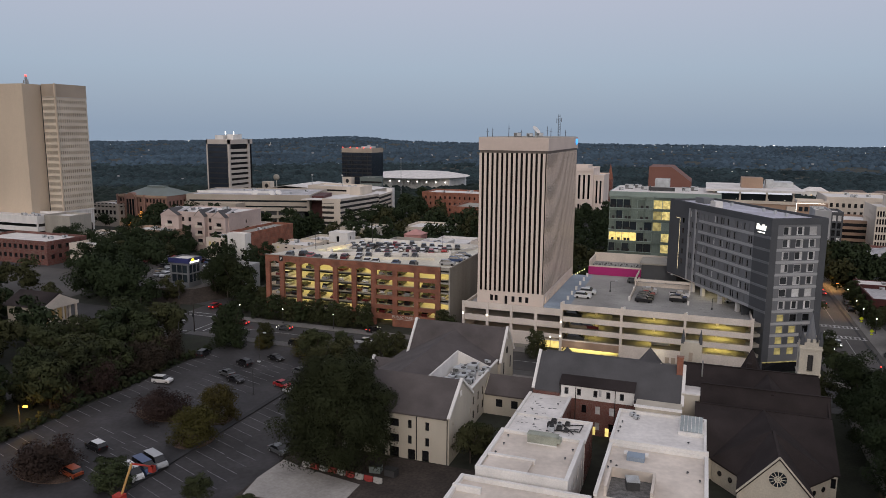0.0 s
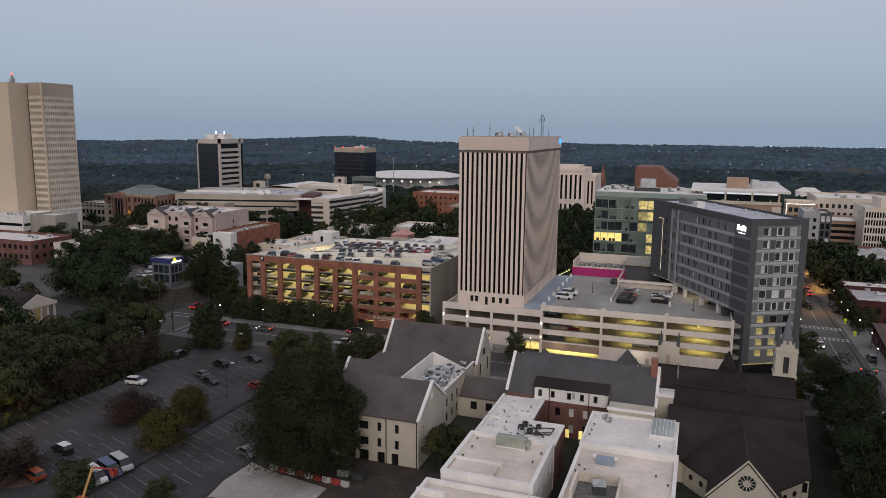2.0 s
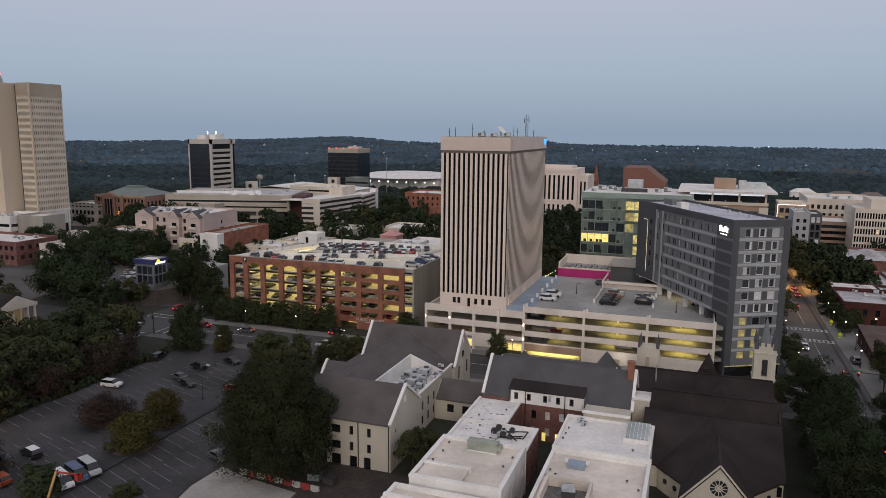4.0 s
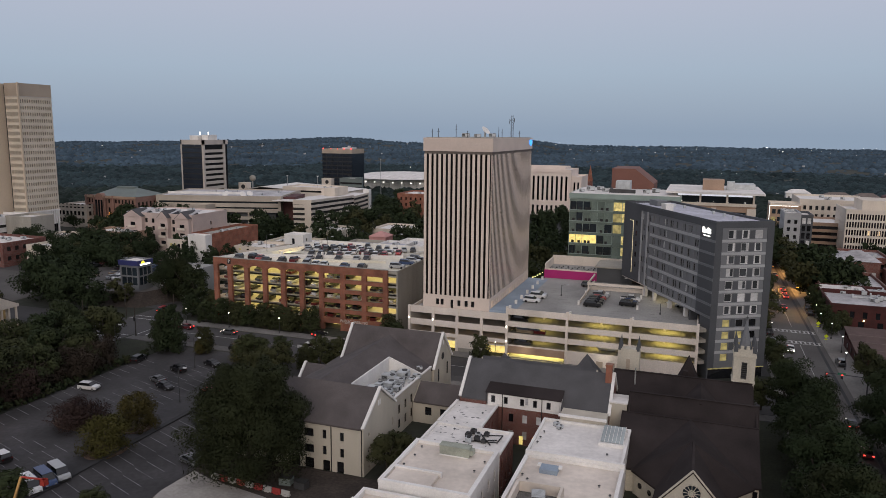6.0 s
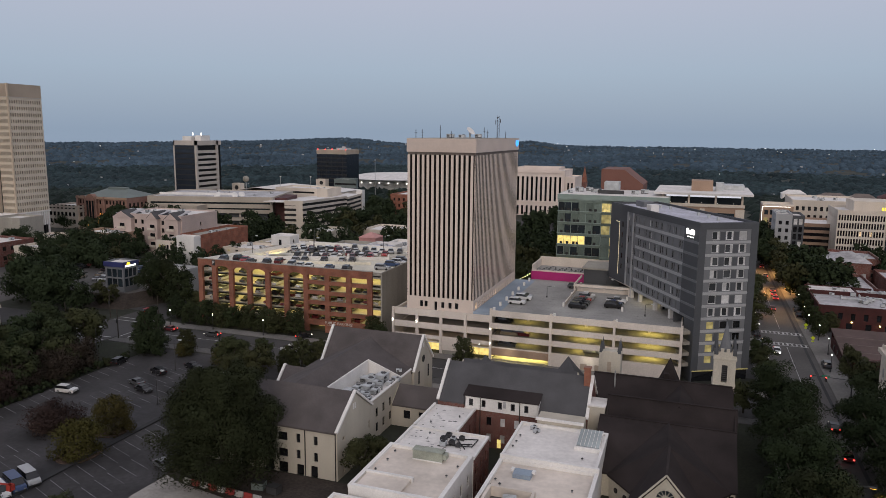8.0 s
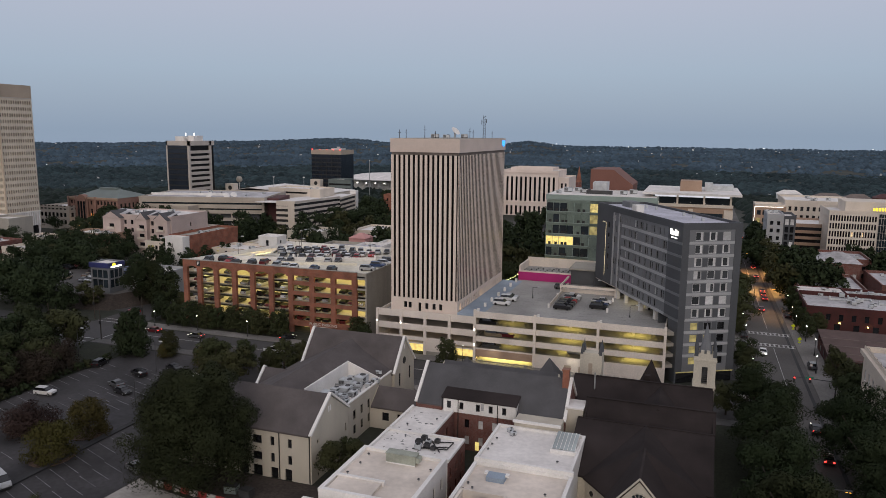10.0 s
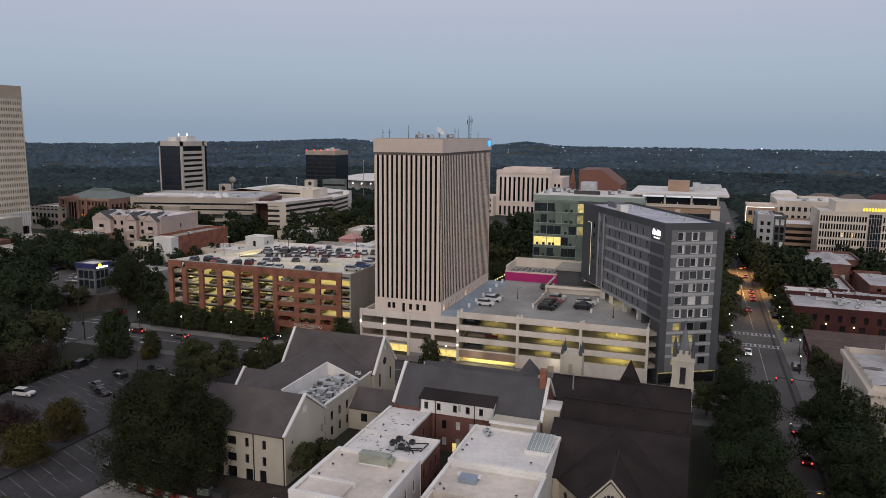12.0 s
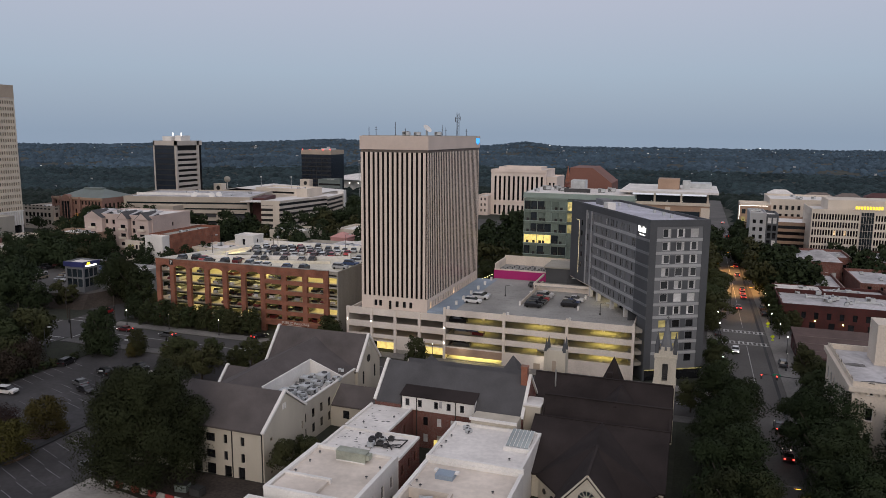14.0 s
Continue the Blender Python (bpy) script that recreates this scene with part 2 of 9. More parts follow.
M = {
    "asphalt": mat("asphalt", (0.052, 0.05, 0.05), 0.85, 0, 0.06, 0.3, 3.0, 0.15, 0.3, 0.5),
    "lot_asphalt": mat("lot_asphalt", (0.033, 0.031, 0.033), 0.8, 0, 0.09, 0.6, 1.2, 0.22, 0.3, 0.5),
    "street_asphalt": mat("street_asphalt", (0.085, 0.079, 0.074), 0.85, 0, 0.06, 0.3, 3.0, 0.15, 0.3, 0.5),
    "walk_dark": mat("walk_dark", (0.085, 0.082, 0.08), 0.85, 0, 0.12, 0.3, 2.0, 0.15),
    "sealed": mat("sealed", (0.03, 0.03, 0.032), 0.8, 0, 0.1, 0.3),
    "ground": mat("ground", (0.03, 0.033, 0.024), 0.95, 0, 0.02, 0.5, 0.6, 0.25, 0.3),
    "walk": mat("walk", (0.19, 0.18, 0.168), 0.85, 0, 0.12, 0.25, 2.0, 0.15),
    "line": mat("line", (0.26, 0.26, 0.26), 0.7, 0, 0.5, 0.5, 4.0, 0.4, 0.1),
    "line_faded": mat("line_faded", (0.15, 0.15, 0.155), 0.8, 0, 0.35, 0.6, 3.0, 0.4, 0.1),
    "mulch": mat("mulch", (0.09, 0.06, 0.045), 0.95, 0, 0.5, 0.4, 5.0, 0.4),
    "rib": mat("rib", (0.73, 0.62, 0.54), 0.75, 0, 0.12, 0.06, 3.0, 0.05, 0.1, 0.3, 0.04),
    "crown_band": mat("crown_band", (0.66, 0.55, 0.48), 0.75, 0, 0.1, 0.08, 3.0, 0.05, 0.1),
    "tower_glass": glass_mat("tower_glass", (0.011, 0.009, 0.008), 0.25, 0.2, 0.3),
    "deck_conc": mat("deck_conc", (0.70, 0.63, 0.56), 0.85, 0, 0.15, 0.14, 3.0, 0.08, 0.15, 0.3, 0.0, 0.25),
    "deck_floor": mat("deck_floor", (0.33, 0.325, 0.31), 0.8, 0, 0.08, 0.25, 2.0, 0.12),
    "deck_blue": mat("deck_blue", (0.27, 0.33, 0.40), 0.7, 0, 0.1, 0.2),
    "brick": brick_mat("brick", (0.30, 0.105, 0.062), (0.23, 0.078, 0.047), (0.24, 0.13, 0.09)),
    "brick_dark": brick_mat("brick_dark", (0.17, 0.05, 0.035), (0.12, 0.035, 0.028), (0.2, 0.15, 0.13)),
    "brick_red": brick_mat("brick_red", (0.078, 0.015, 0.013), (0.06, 0.012, 0.011), (0.046, 0.021, 0.019)),
    "conc_grey": mat("conc_grey", (0.33, 0.31, 0.27), 0.85, 0, 0.15, 0.18, 3.0, 0.1, 0.2, 0.3, 0.0, 0.2),
    "roof_deck": mat("roof_deck", (0.73, 0.69, 0.58), 0.85, 0, 0.07, 0.25, 2.0, 0.12),
    "hotel_dark": mat("hotel_dark", (0.075, 0.08, 0.088), 0.7, 0, 0.1, 0.12, 3.0, 0.06, 0.1),
    "hotel_mid": mat("hotel_mid", (0.165, 0.172, 0.182), 0.7, 0, 0.1, 0.12, 3.0, 0.06, 0.1, 0.4, 0.06),
    "hotel_light": mat("hotel_light", (0.36, 0.366, 0.375), 0.7, 0, 0.1, 0.12, 3.0, 0.06, 0.1),
    "white": mat("white", (0.74, 0.72, 0.69), 0.75, 0, 0.25, 0.1, 4.0, 0.06, 0.15, 0.3, 0, 0.3),
    "roof_white": mat("roof_white", (0.70, 0.67, 0.64), 0.8, 0, 0.18, 0.13, 1.2, 0.08, 0.1),
    "roof_tan": mat("roof_tan", (0.64, 0.57, 0.50), 0.8, 0, 0.16, 0.16, 1.0, 0.08, 0.1),
    "stucco": mat("stucco", (0.47, 0.43, 0.36), 0.9, 0, 0.2, 0.14, 6.0, 0.05, 0.2, 0.2, 0, 0.3),
    "shingle": mat("shingle", (0.098, 0.086, 0.084), 0.9, 0, 0.25, 0.18, 9.0, 0.2, 0.3, 0.2),
    "shingle_grey": mat("shingle_grey", (0.088, 0.087, 0.091), 0.9, 0, 0.25, 0.15, 9.0, 0.18, 0.3, 0.2),
    "slate_brown": mat("slate_brown", (0.031, 0.025, 0.0245), 0.92, 0, 0.16, 0.3, 9.0, 0.22, 0.3, 0.15),
    "cream_stone": mat("cream_stone", (0.52, 0.48, 0.40), 0.85, 0, 0.3, 0.15, 4.0, 0.1, 0.2, 0.3, 0, 0.3),
    "beige": mat("beige", (0.56, 0.46, 0.35), 0.85, 0, 0.05, 0.08, 2.0, 0.06, 0.1, 0.3, 0, 0.3),
    "beige_dark": mat("beige_dark", (0.40, 0.33, 0.26), 0.85, 0, 0.08, 0.12),
    "cream": mat("cream", (0.62, 0.55, 0.47), 0.85, 0, 0.1, 0.12, 3.0, 0.08, 0.1, 0.3, 0, 0.3),
    "office": mat("office", (0.43, 0.38, 0.32), 0.85, 0, 0.1, 0.12, 3.0, 0.08),
    "pinkish": mat("pinkish", (0.52, 0.42, 0.38), 0.85, 0, 0.15, 0.12),
    "pink_house": mat("pink_house", (0.5, 0.26, 0.24), 0.85, 0, 0.2, 0.12),
    "magenta": mat("magenta", (0.42, 0.02, 0.17), 0.6, 0, 0.2, 0.1),
    "brown_metal": mat("brown_metal", (0.17, 0.075, 0.055), 0.7, 0, 0.1, 0.15, 3.0, 0.08),
    "tan_brick": mat("tan_brick", (0.36, 0.25, 0.18), 0.85, 0, 0.15, 0.15, 5.0, 0.12),
    "green_metal": mat("green_metal", (0.15, 0.18, 0.17), 0.6, 0, 0.1, 0.15),
    "glass": glass_mat("glass", (0.012, 0.013, 0.015)),
    "glass_blue": glass_mat("glass_blue", (0.02, 0.028, 0.035), 0.1, 0.6, 0.3),
    "curtain_wall": glass_mat("curtain_wall", (0.022, 0.028, 0.04), 0.12, 0.8, 0.2),
    "glass_teal": glass_mat("glass_teal", (0.15, 0.19, 0.165), 0.15, 0.6, 0.25),
    "teal_band": mat("teal_band", (0.27, 0.34, 0.31), 0.35, 0, 0.2, 0.1),
    "curtain": mat("curtain", (0.54, 0.54, 0.54), 0.6, 0, 0.6, 0.15, 3, 0.1, 0.1, 0.4, 0.3),
    "lit_yellow": lit("lit_yellow", (1.0, 0.78, 0.25), 0.9, 0.25),
    "lit_warm": lit("lit_warm", (1.0, 0.72, 0.4), 0.7, 0.6),
    "lit_dim": lit("lit_dim", (0.9, 0.75, 0.3), 0.22, 0.6),
    "lit_white": lit("lit_white", (1.0, 0.97, 0.9), 2.2),
    "lamp_yellow": lit("lamp_yellow", (1.0, 0.85, 0.3), 6.0),
    "lamp_white": lit("lamp_white", (1.0, 0.95, 0.8), 8.0),
    "lamp_orange": lit("lamp_orange", (1.0, 0.45, 0.05), 5.0),
    "lamp_red": lit("lamp_red", (1.0, 0.05, 0.04), 5.0),
    "lamp_blue": lit("lamp_blue", (0.05, 0.35, 1.0), 1.6),
    "sign_yellow": lit("sign_yellow", (1.0, 0.75, 0.05), 1.5),
    "steel": mat("steel", (0.36, 0.37, 0.37), 0.45, 0.6, 0.5, 0.2),
    "unit_grey": mat("unit_grey", (0.50, 0.52, 0.53), 0.6, 0.2, 0.6, 0.2),
    "duct_green": mat("duct_green", (0.34, 0.36, 0.30), 0.6, 0.2, 0.6, 0.2),
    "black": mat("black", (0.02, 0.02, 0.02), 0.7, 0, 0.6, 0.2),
    "dark_metal": mat("dark_metal", (0.06, 0.06, 0.062), 0.55, 0.3, 0.6, 0.2),
    "bark": mat("bark", (0.055, 0.045, 0.036), 0.95, 0, 1.0, 0.3, 8, 0.3, 0.4),
    "barrier_red": mat("barrier_red", (0.32, 0.045, 0.04), 0.6),
    "barrier_white": mat("barrier_white", (0.4, 0.39, 0.37), 0.6),
    "boom_tan": mat("boom_tan", (0.55, 0.33, 0.12), 0.5),
    "sign_lime": mat("sign_lime", (0.6, 0.72, 0.02), 0.5, 0, 1, 0.05),
    "sign_blue": mat("sign_blue", (0.03, 0.035, 0.13), 0.5),
    "roof_old": mat("roof_old", (0.44, 0.43, 0.44), 0.85, 0, 0.12, 0.35, 1.0, 0.15, 0.15),
    "hotel_glass": glass_mat("hotel_glass", (0.045, 0.05, 0.055), 0.1, 0.7, 0.4),
    "crosswalk": mat("crosswalk", (0.42, 0.42, 0.41), 0.75, 0, 0.4, 0.4, 3.0, 0.3, 0.1),
    "roof_brown": mat("roof_brown", (0.16, 0.13, 0.115), 0.85, 0, 0.2, 0.2),
    "pad": mat("pad", (0.36, 0.34, 0.315), 0.85, 0, 0.15, 0.2, 2.0, 0.12),
    "boom_red": mat("boom_red", (0.42, 0.05, 0.035), 0.5),
    "red_clay": mat("red_clay", (0.05, 0.04, 0.034), 0.95, 0, 0.2, 0.35, 2.0, 0.3),
    "cream_pink": mat("cream_pink", (0.70, 0.60, 0.535), 0.85, 0, 0.1, 0.1, 3.0, 0.06, 0.1, 0.3, 0, 0.3),
    "grid_buff": mat("grid_buff", (0.64, 0.57, 0.47), 0.85, 0, 0.1, 0.1, 3.0, 0.06),
    "lit_stair": lit("lit_stair", (1.0, 0.8, 0.3), 0.5, 0.5),
    "roof_rust": mat("roof_rust", (0.095, 0.062, 0.055), 0.85, 0, 0.3, 0.2),
    "maroon": mat("maroon", (0.085, 0.035, 0.035), 0.8, 0, 0.2, 0.2),
    "roof_lavender": mat("roof_lavender", (0.46, 0.46, 0.52), 0.8, 0, 0.15, 0.2, 1.2, 0.12, 0.1),
    "frame_buff": mat("frame_buff", (0.50, 0.45, 0.40), 0.8, 0, 0.1, 0.1, 3.0, 0.06),
    "court_brick": mat("court_brick", (0.25, 0.145, 0.115), 0.85, 0, 0.2, 0.18, 5.0, 0.12),
    "skylight_glass": glass_mat("skylight_glass", (0.30, 0.34, 0.34), 0.2, 0.6, 0.15),
    "olive_conc": mat("olive_conc", (0.30, 0.28, 0.22), 0.85, 0, 0.2, 0.2, 3.0, 0.1),
    "tar": mat("tar", (0.14, 0.135, 0.13), 0.8, 0, 1.5, 0.5, 8.0, 0.3),
    "rubber": mat("rubber", (0.015, 0.015, 0.015), 0.9),
    "car_glass": glass_mat("car_glass", (0.01, 0.011, 0.013), 0.05, 0.7, 0.1),
    "leaf": leaf_mat("leaf", (0.046, 0.053, 0.025)),
    "leaf_dark": leaf_mat("leaf_dark", (0.032, 0.040, 0.020)),
    "leaf_oak": leaf_mat("leaf_oak", (0.024, 0.032, 0.015)),
    "leaf_olive": leaf_mat("leaf_olive", (0.06, 0.055, 0.018)),
    "leaf_red": leaf_mat("leaf_red", (0.042, 0.03, 0.025)),
    "grass": mat("grass", (0.022, 0.026, 0.016), 0.95, 0, 0.15, 0.35, 2, 0.3),
}
CAR_COL = {"white": (0.7, 0.7, 0.7), "black": (0.012, 0.012, 0.014), "grey": (0.09, 0.095, 0.1), "silver": (0.38, 0.39, 0.4),
           "red": (0.35, 0.02, 0.025), "blue": (0.04, 0.07, 0.16), "darkred": (0.13, 0.02, 0.025), "tan": (0.3, 0.25, 0.18), "orange": (0.3, 0.06, 0.02), "twotone": (0.012, 0.012, 0.014)}
for key, c in CAR_COL.items():
    M["car_" + key] = mat("car_" + key, c, 0.3, 0.15, 0.5, 0.05, 2.0, 0.03, 0.0, 0.6)


# ---- mesh helpers ----
def box(bm, x0, x1, y0, y1, z0, z1):
    v = [bm.verts.new((x, y, z)) for z in (z0, z1) for y in (y0, y1) for x in (x0, x1)]
    for f in ((0, 2, 3, 1), (4, 5, 7, 6), (0, 1, 5, 4), (2, 6, 7, 3), (0, 4, 6, 2), (1, 3, 7, 5)):
        bm.faces.new([v[i] for i in f])
    return bm


def boxes(*dims):
    bm = bmesh.new()
    for d in dims:
        box(bm, *d)
    return bm


def slab(bm, a, b, c, d, t):
    """A roof plane through four points, t thick downwards."""
    top = [bm.verts.new(p) for p in (a, b, c, d)]
    low = [bm.verts.new((p[0], p[1], p[2] - t)) for p in (a, b, c, d)]
    bm.faces.new(top)
    bm.faces.new(low[::-1])
    for i in range(4):
        j = (i + 1) % 4
        bm.faces.new((top[i], low[i], low[j], top[j]))
    return bm


def prism(bm, pts, z0, z1):
    """An upright block on a ground outline."""
    a = [bm.verts.new((x, y, z0)) for x, y in pts]
    b = [bm.verts.new((x, y, z1)) for x, y in pts]
    bm.faces.new(a[::-1])
    bm.faces.new(b)
    for i in range(len(pts)):
        j = (i + 1) % len(pts)
        bm.faces.new((a[i], a[j], b[j], b[i]))
    return bm


def beam(bm, a, b, w, h):
    """A bar from a to b, w wide and h high."""
    a, b = Vector(a), Vector(b)
    along = (b - a).normalized()
    side = along.cross(Vector((0, 0, 1)))
    if side.length < 0.01:
        side = Vector((1, 0, 0))
    side = side.normalized() * w / 2
    up = side.cross(along).normalized() * h / 2
    v = [bm.verts.new(p + s + u) for p in (a, b) for s, u in ((-side, -up), (side, -up), (side, up), (-side, up))]
    for f in ((0, 1, 2, 3), (7, 6, 5, 4), (0, 4, 5, 1), (1, 5, 6, 2), (2, 6, 7, 3), (3, 7, 4, 0)):
        bm.faces.new([v[i] for i in f])
    return bm


def cone(bm, x, y, z0, z1, r0, r1, n=8, a0=0.0):
    a = [bm.verts.new((x + r0 * math.cos(a0 + 2 * math.pi * i / n), y + r0 * math.sin(a0 + 2 * math.pi * i / n), z0)) for i in range(n)]
    b = [bm.verts.new((x + r1 * math.cos(a0 + 2 * math.pi * i / n), y + r1 * math.sin(a0 + 2 * math.pi * i / n), z1)) for i in range(n)]
    bm.faces.new(a[::-1])
    bm.faces.new(b)
    for i in range(n):
        j = (i + 1) % n
        bm.faces.new((a[i], a[j], b[j], b[i]))
    return bm


def mesh_of(name, bm, material):
    bmesh.ops.recalc_face_normals(bm, faces=bm.faces)
    me = bpy.data.meshes.new(name)
    bm.to_mesh(me)
    bm.free()
    me.materials.append(material)
    return me


def part(name, bm, material, parent, label=""):
    ob = new(name, mesh_of(name, bm, material))
    ob.parent = parent
    return tagged(ob, label)


def solid(name, bm, material, label, category, kind="", group=""):
    return tagged(new(name, mesh_of(name, bm, material)), label, category, group, kind)


def thing(name, m, label, category, group="", kind=""):
    ob = new(name)
    ob.matrix_basis = m
    ob.empty_display_size = 1
    return tagged(ob, label, category, group, kind)


def wall_grid(bm, P, U, N, L, z0, z1, holes, depth):
    """One wall face with real openings: P its foot, U along, N outward; holes (u0, u1, z0, z1) with reveals of that depth."""
    P, U, N = Vector((*P, 0)), Vector((*U, 0)), Vector((*N, 0))
    us = sorted({0.0, L, *[h[0] for h in holes], *[h[1] for h in holes]})
    vs = sorted({z0, z1, *[h[2] for h in holes], *[h[3] for h in holes]})
    grid = {}

    def vert(u, v):
        if (u, v) not in grid:
            p = P + U * u
            grid[(u, v)] = bm.verts.new((p.x, p.y, v))
        return grid[(u, v)]
    for i in range(len(us) - 1):
        for j in range(len(vs) - 1):
            cu, cv = (us[i] + us[i + 1]) / 2, (vs[j] + vs[j + 1]) / 2
            if not any(h[0] < cu < h[1] and h[2] < cv < h[3] for h in holes):
                bm.faces.new((vert(us[i], vs[j]), vert(us[i + 1], vs[j]), vert(us[i + 1], vs[j + 1]), vert(us[i], vs[j + 1])))
    for u0, u1, v0, v1 in holes:
        f, b = [], []
        for u, v in ((u0, v0), (u1, v0), (u1, v1), (u0, v1)):
            p = P + U * u
            q = p - N * depth
            f.append(vert(u, v))
            b.append(bm.verts.new((q.x, q.y, v)))
        for i in range(4):
            j = (i + 1) % 4
            bm.faces.new((f[j], f[i], b[i], b[j]))


PANES = {}


def pane_mesh(w, h, material):
    key = (round(w, 2), round(h, 2), material.name)
    if key not in PANES:
        PANES[key] = mesh_of("pane", boxes((-w / 2, w / 2, -0.03, 0.03, -h / 2, h / 2)), material)
    return PANES[key]


FRAMES = {}


def frame_mesh(w, h, material, t=0.12):
    key = (round(w, 2), round(h, 2), material.name, t)
    if key not in FRAMES:
        FRAMES[key] = mesh_of("window_frame", boxes((-w / 2, w / 2, -0.06, 0.1, h / 2 - t, h / 2), (-w / 2, w / 2, -0.06, 0.14, -h / 2, -h / 2 + t),
                                                    (-w / 2, -w / 2 + t, -0.06, 0.1, -h / 2 + t, h / 2 - t), (w / 2 - t, w / 2, -0.06, 0.1, -h / 2 + t, h / 2 - t)), material)
    return FRAMES[key]


def put_panes(parent, P, U, N, holes, depth, mats, weights, rng, framed=None, name="window"):
    """A window of its own in each opening."""
    for u0, u1, v0, v1 in holes:
        w, h = u1 - u0, v1 - v0
        m = rng.choices(mats, weights)[0]
        c = Vector((*P, 0)) + Vector((*U, 0)) * ((u0 + u1) / 2) - Vector((*N, 0)) * (depth - 0.05)
        ob = new(name, pane_mesh(w, h, m))
        ob.parent = parent
        turn = math.degrees(math.atan2(U[1], U[0]))
        ob.matrix_basis = pose(c.x, c.y, (v0 + v1) / 2, 0, 0, turn + 180)
        if framed:
            fr = new("window_frame", frame_mesh(w, h, framed))
            fr.parent = ob
            fr.matrix_basis = pose(0, 0.05, 0)


def cells(L, z_first, z_step, rows, cols, w, h, margin=1.0):
    """Evenly spaced openings on a wall of length L, from the lowest row up."""
    step = (L - 2 * margin) / cols
    return [(margin + step * (c + 0.5) - w / 2, margin + step * (c + 0.5) + w / 2, z_first + z_step * r, z_first + z_step * r + h)
            for r in range(rows) for c in range(cols)]


FACE = {"s": ((0, 0), (1, 0), (0, -1)), "e": ((1, 0), (0, 1), (1, 0)), "n": ((1, 1), (-1, 0), (0, 1)), "w": ((0, 1), (0, -1), (-1, 0))}


def building(name, label, x0, x1, y0, y1, z1, wall, roof, spec, z0=-1.6, parapet=0.9, rz=0.0, depth=0.3, category="building", seed=1,
             glass=("glass",), weights=(1,), framed=None, coping=None, units=0):
    """A flat-roofed block with real window openings. spec: face letter -> list of openings (u0, u1, z0, z1)."""
    rng = random.Random(seed)
    cx, cy, lx, ly = (x0 + x1) / 2, (y0 + y1) / 2, x1 - x0, y1 - y0
    b = thing(name, pose(cx, cy, 0, 0, 0, rz), label, category)
    for f, (o, U, N) in FACE.items():
        P = (-lx / 2 + o[0] * lx, -ly / 2 + o[1] * ly)
        L = lx if f in "sn" else ly
        holes = spec.get(f, [])
        bm = bmesh.new()
        wall_grid(bm, P, U, N, L, z0, z1, holes, depth)
        part("wall", bm, M[wall], b)
        put_panes(b, P, U, N, holes, depth, [M[g] for g in glass], weights, rng, M[framed] if framed else None)
    part("roof", boxes((-lx / 2 + 0.3, lx / 2 - 0.3, -ly / 2 + 0.3, ly / 2 - 0.3, z1 - parapet - 0.4, z1 - parapet)), M[roof], b)
    c = 0.35
    part("parapet", boxes((-lx / 2 - 0.06, lx / 2 + 0.06, -ly / 2 - 0.06, -ly / 2 + c, z1 - parapet, z1 + 0.12), (-lx / 2 - 0.06, lx / 2 + 0.06, ly / 2 - c, ly / 2 + 0.06, z1 - parapet, z1 + 0.12),
                          (-lx / 2 - 0.06, -lx / 2 + c, -ly / 2 + c, ly / 2 - c, z1 - parapet, z1 + 0.12), (lx / 2 - c, lx / 2 + 0.06, -ly / 2 + c, ly / 2 - c, z1 - parapet, z1 + 0.12)), M[coping or wall], b)
    for i in range(units):
        ux, uy, s = rng.uniform(-lx * 0.36, lx * 0.36), rng.uniform(-ly * 0.3, ly * 0.36), rng.uniform(0.55, 1.05)
        rooftop_unit(cx + ux, cy + uy, z1 - parapet, s, rng.choice((0, 90)))
    return b


UNIT = []


def rooftop_unit(x, y, z, s=1.0, rz=0.0):
    """A packaged air-conditioning unit with louvres and a fan cowl, on its kerb."""
    if UNIT:
        ob = copy_thing(UNIT[0], pose(x, y, z, 0, 0, rz))
    else:
        ob = thing("rooftop_unit", pose(x, y, z, 0, 0, rz), "grey metal air-conditioning unit standing on a flat roof", "air conditioner", "rooftop units")
        part("kerb", boxes((-1.1, 1.1, -0.7, 0.7, 0, 0.2)), M["dark_metal"], ob)
        part("casing", boxes((-1.2, 1.2, -0.8, 0.8, 0.2, 1.3), (-1.25, -0.2, -0.85, 0.85, 1.3, 1.36)), M["unit_grey"], ob)
        part("louvre", boxes(*[(-1.1, -0.1, -0.86, -0.8, 0.35 + 0.14 * i, 0.43 + 0.14 * i) for i in range(6)]), M["dark_metal"], ob)
        part("fan_cowl", cone(bmesh.new(), 0.6, 0, 1.3, 1.4, 0.5, 0.48, 12), M["dark_metal"], ob)
        UNIT.append(ob)
    ob.scale = (s, s, s)
    return ob

# ---- ground, roads and distance ----
G = -1.5


def land(x, y):
    """Height of the land: level in town, falling away beyond it, with low hills on the skyline."""
    r = math.hypot(x, y)
    t = min(1, max(0, (r - 520) / 900))
    z = G - 36 * t * t * (3 - 2 * t)
    f = min(1, max(0, (r - 2600) / 1900))
    f = f * f * (3 - 2 * f)
    a = math.degrees(math.atan2(x, y))
    skyline = -23 + 33 * math.exp(-((a + 27.8) / 4.6) ** 2) + 9 * math.exp(-((a + 36) / 5) ** 2) + 27 * math.exp(-((a + 12.3) / 1.7) ** 2)
    skyline += 3 * noise.noise((a * 0.35, 1.3, 0)) + 2 * noise.noise((a * 1.7, 4.1, 0))
    z += (skyline - (G - 36)) * f
    if r > 700:
        z += 5 * noise.noise((x * 0.0028, y * 0.0028, 3.1)) * t
    return z


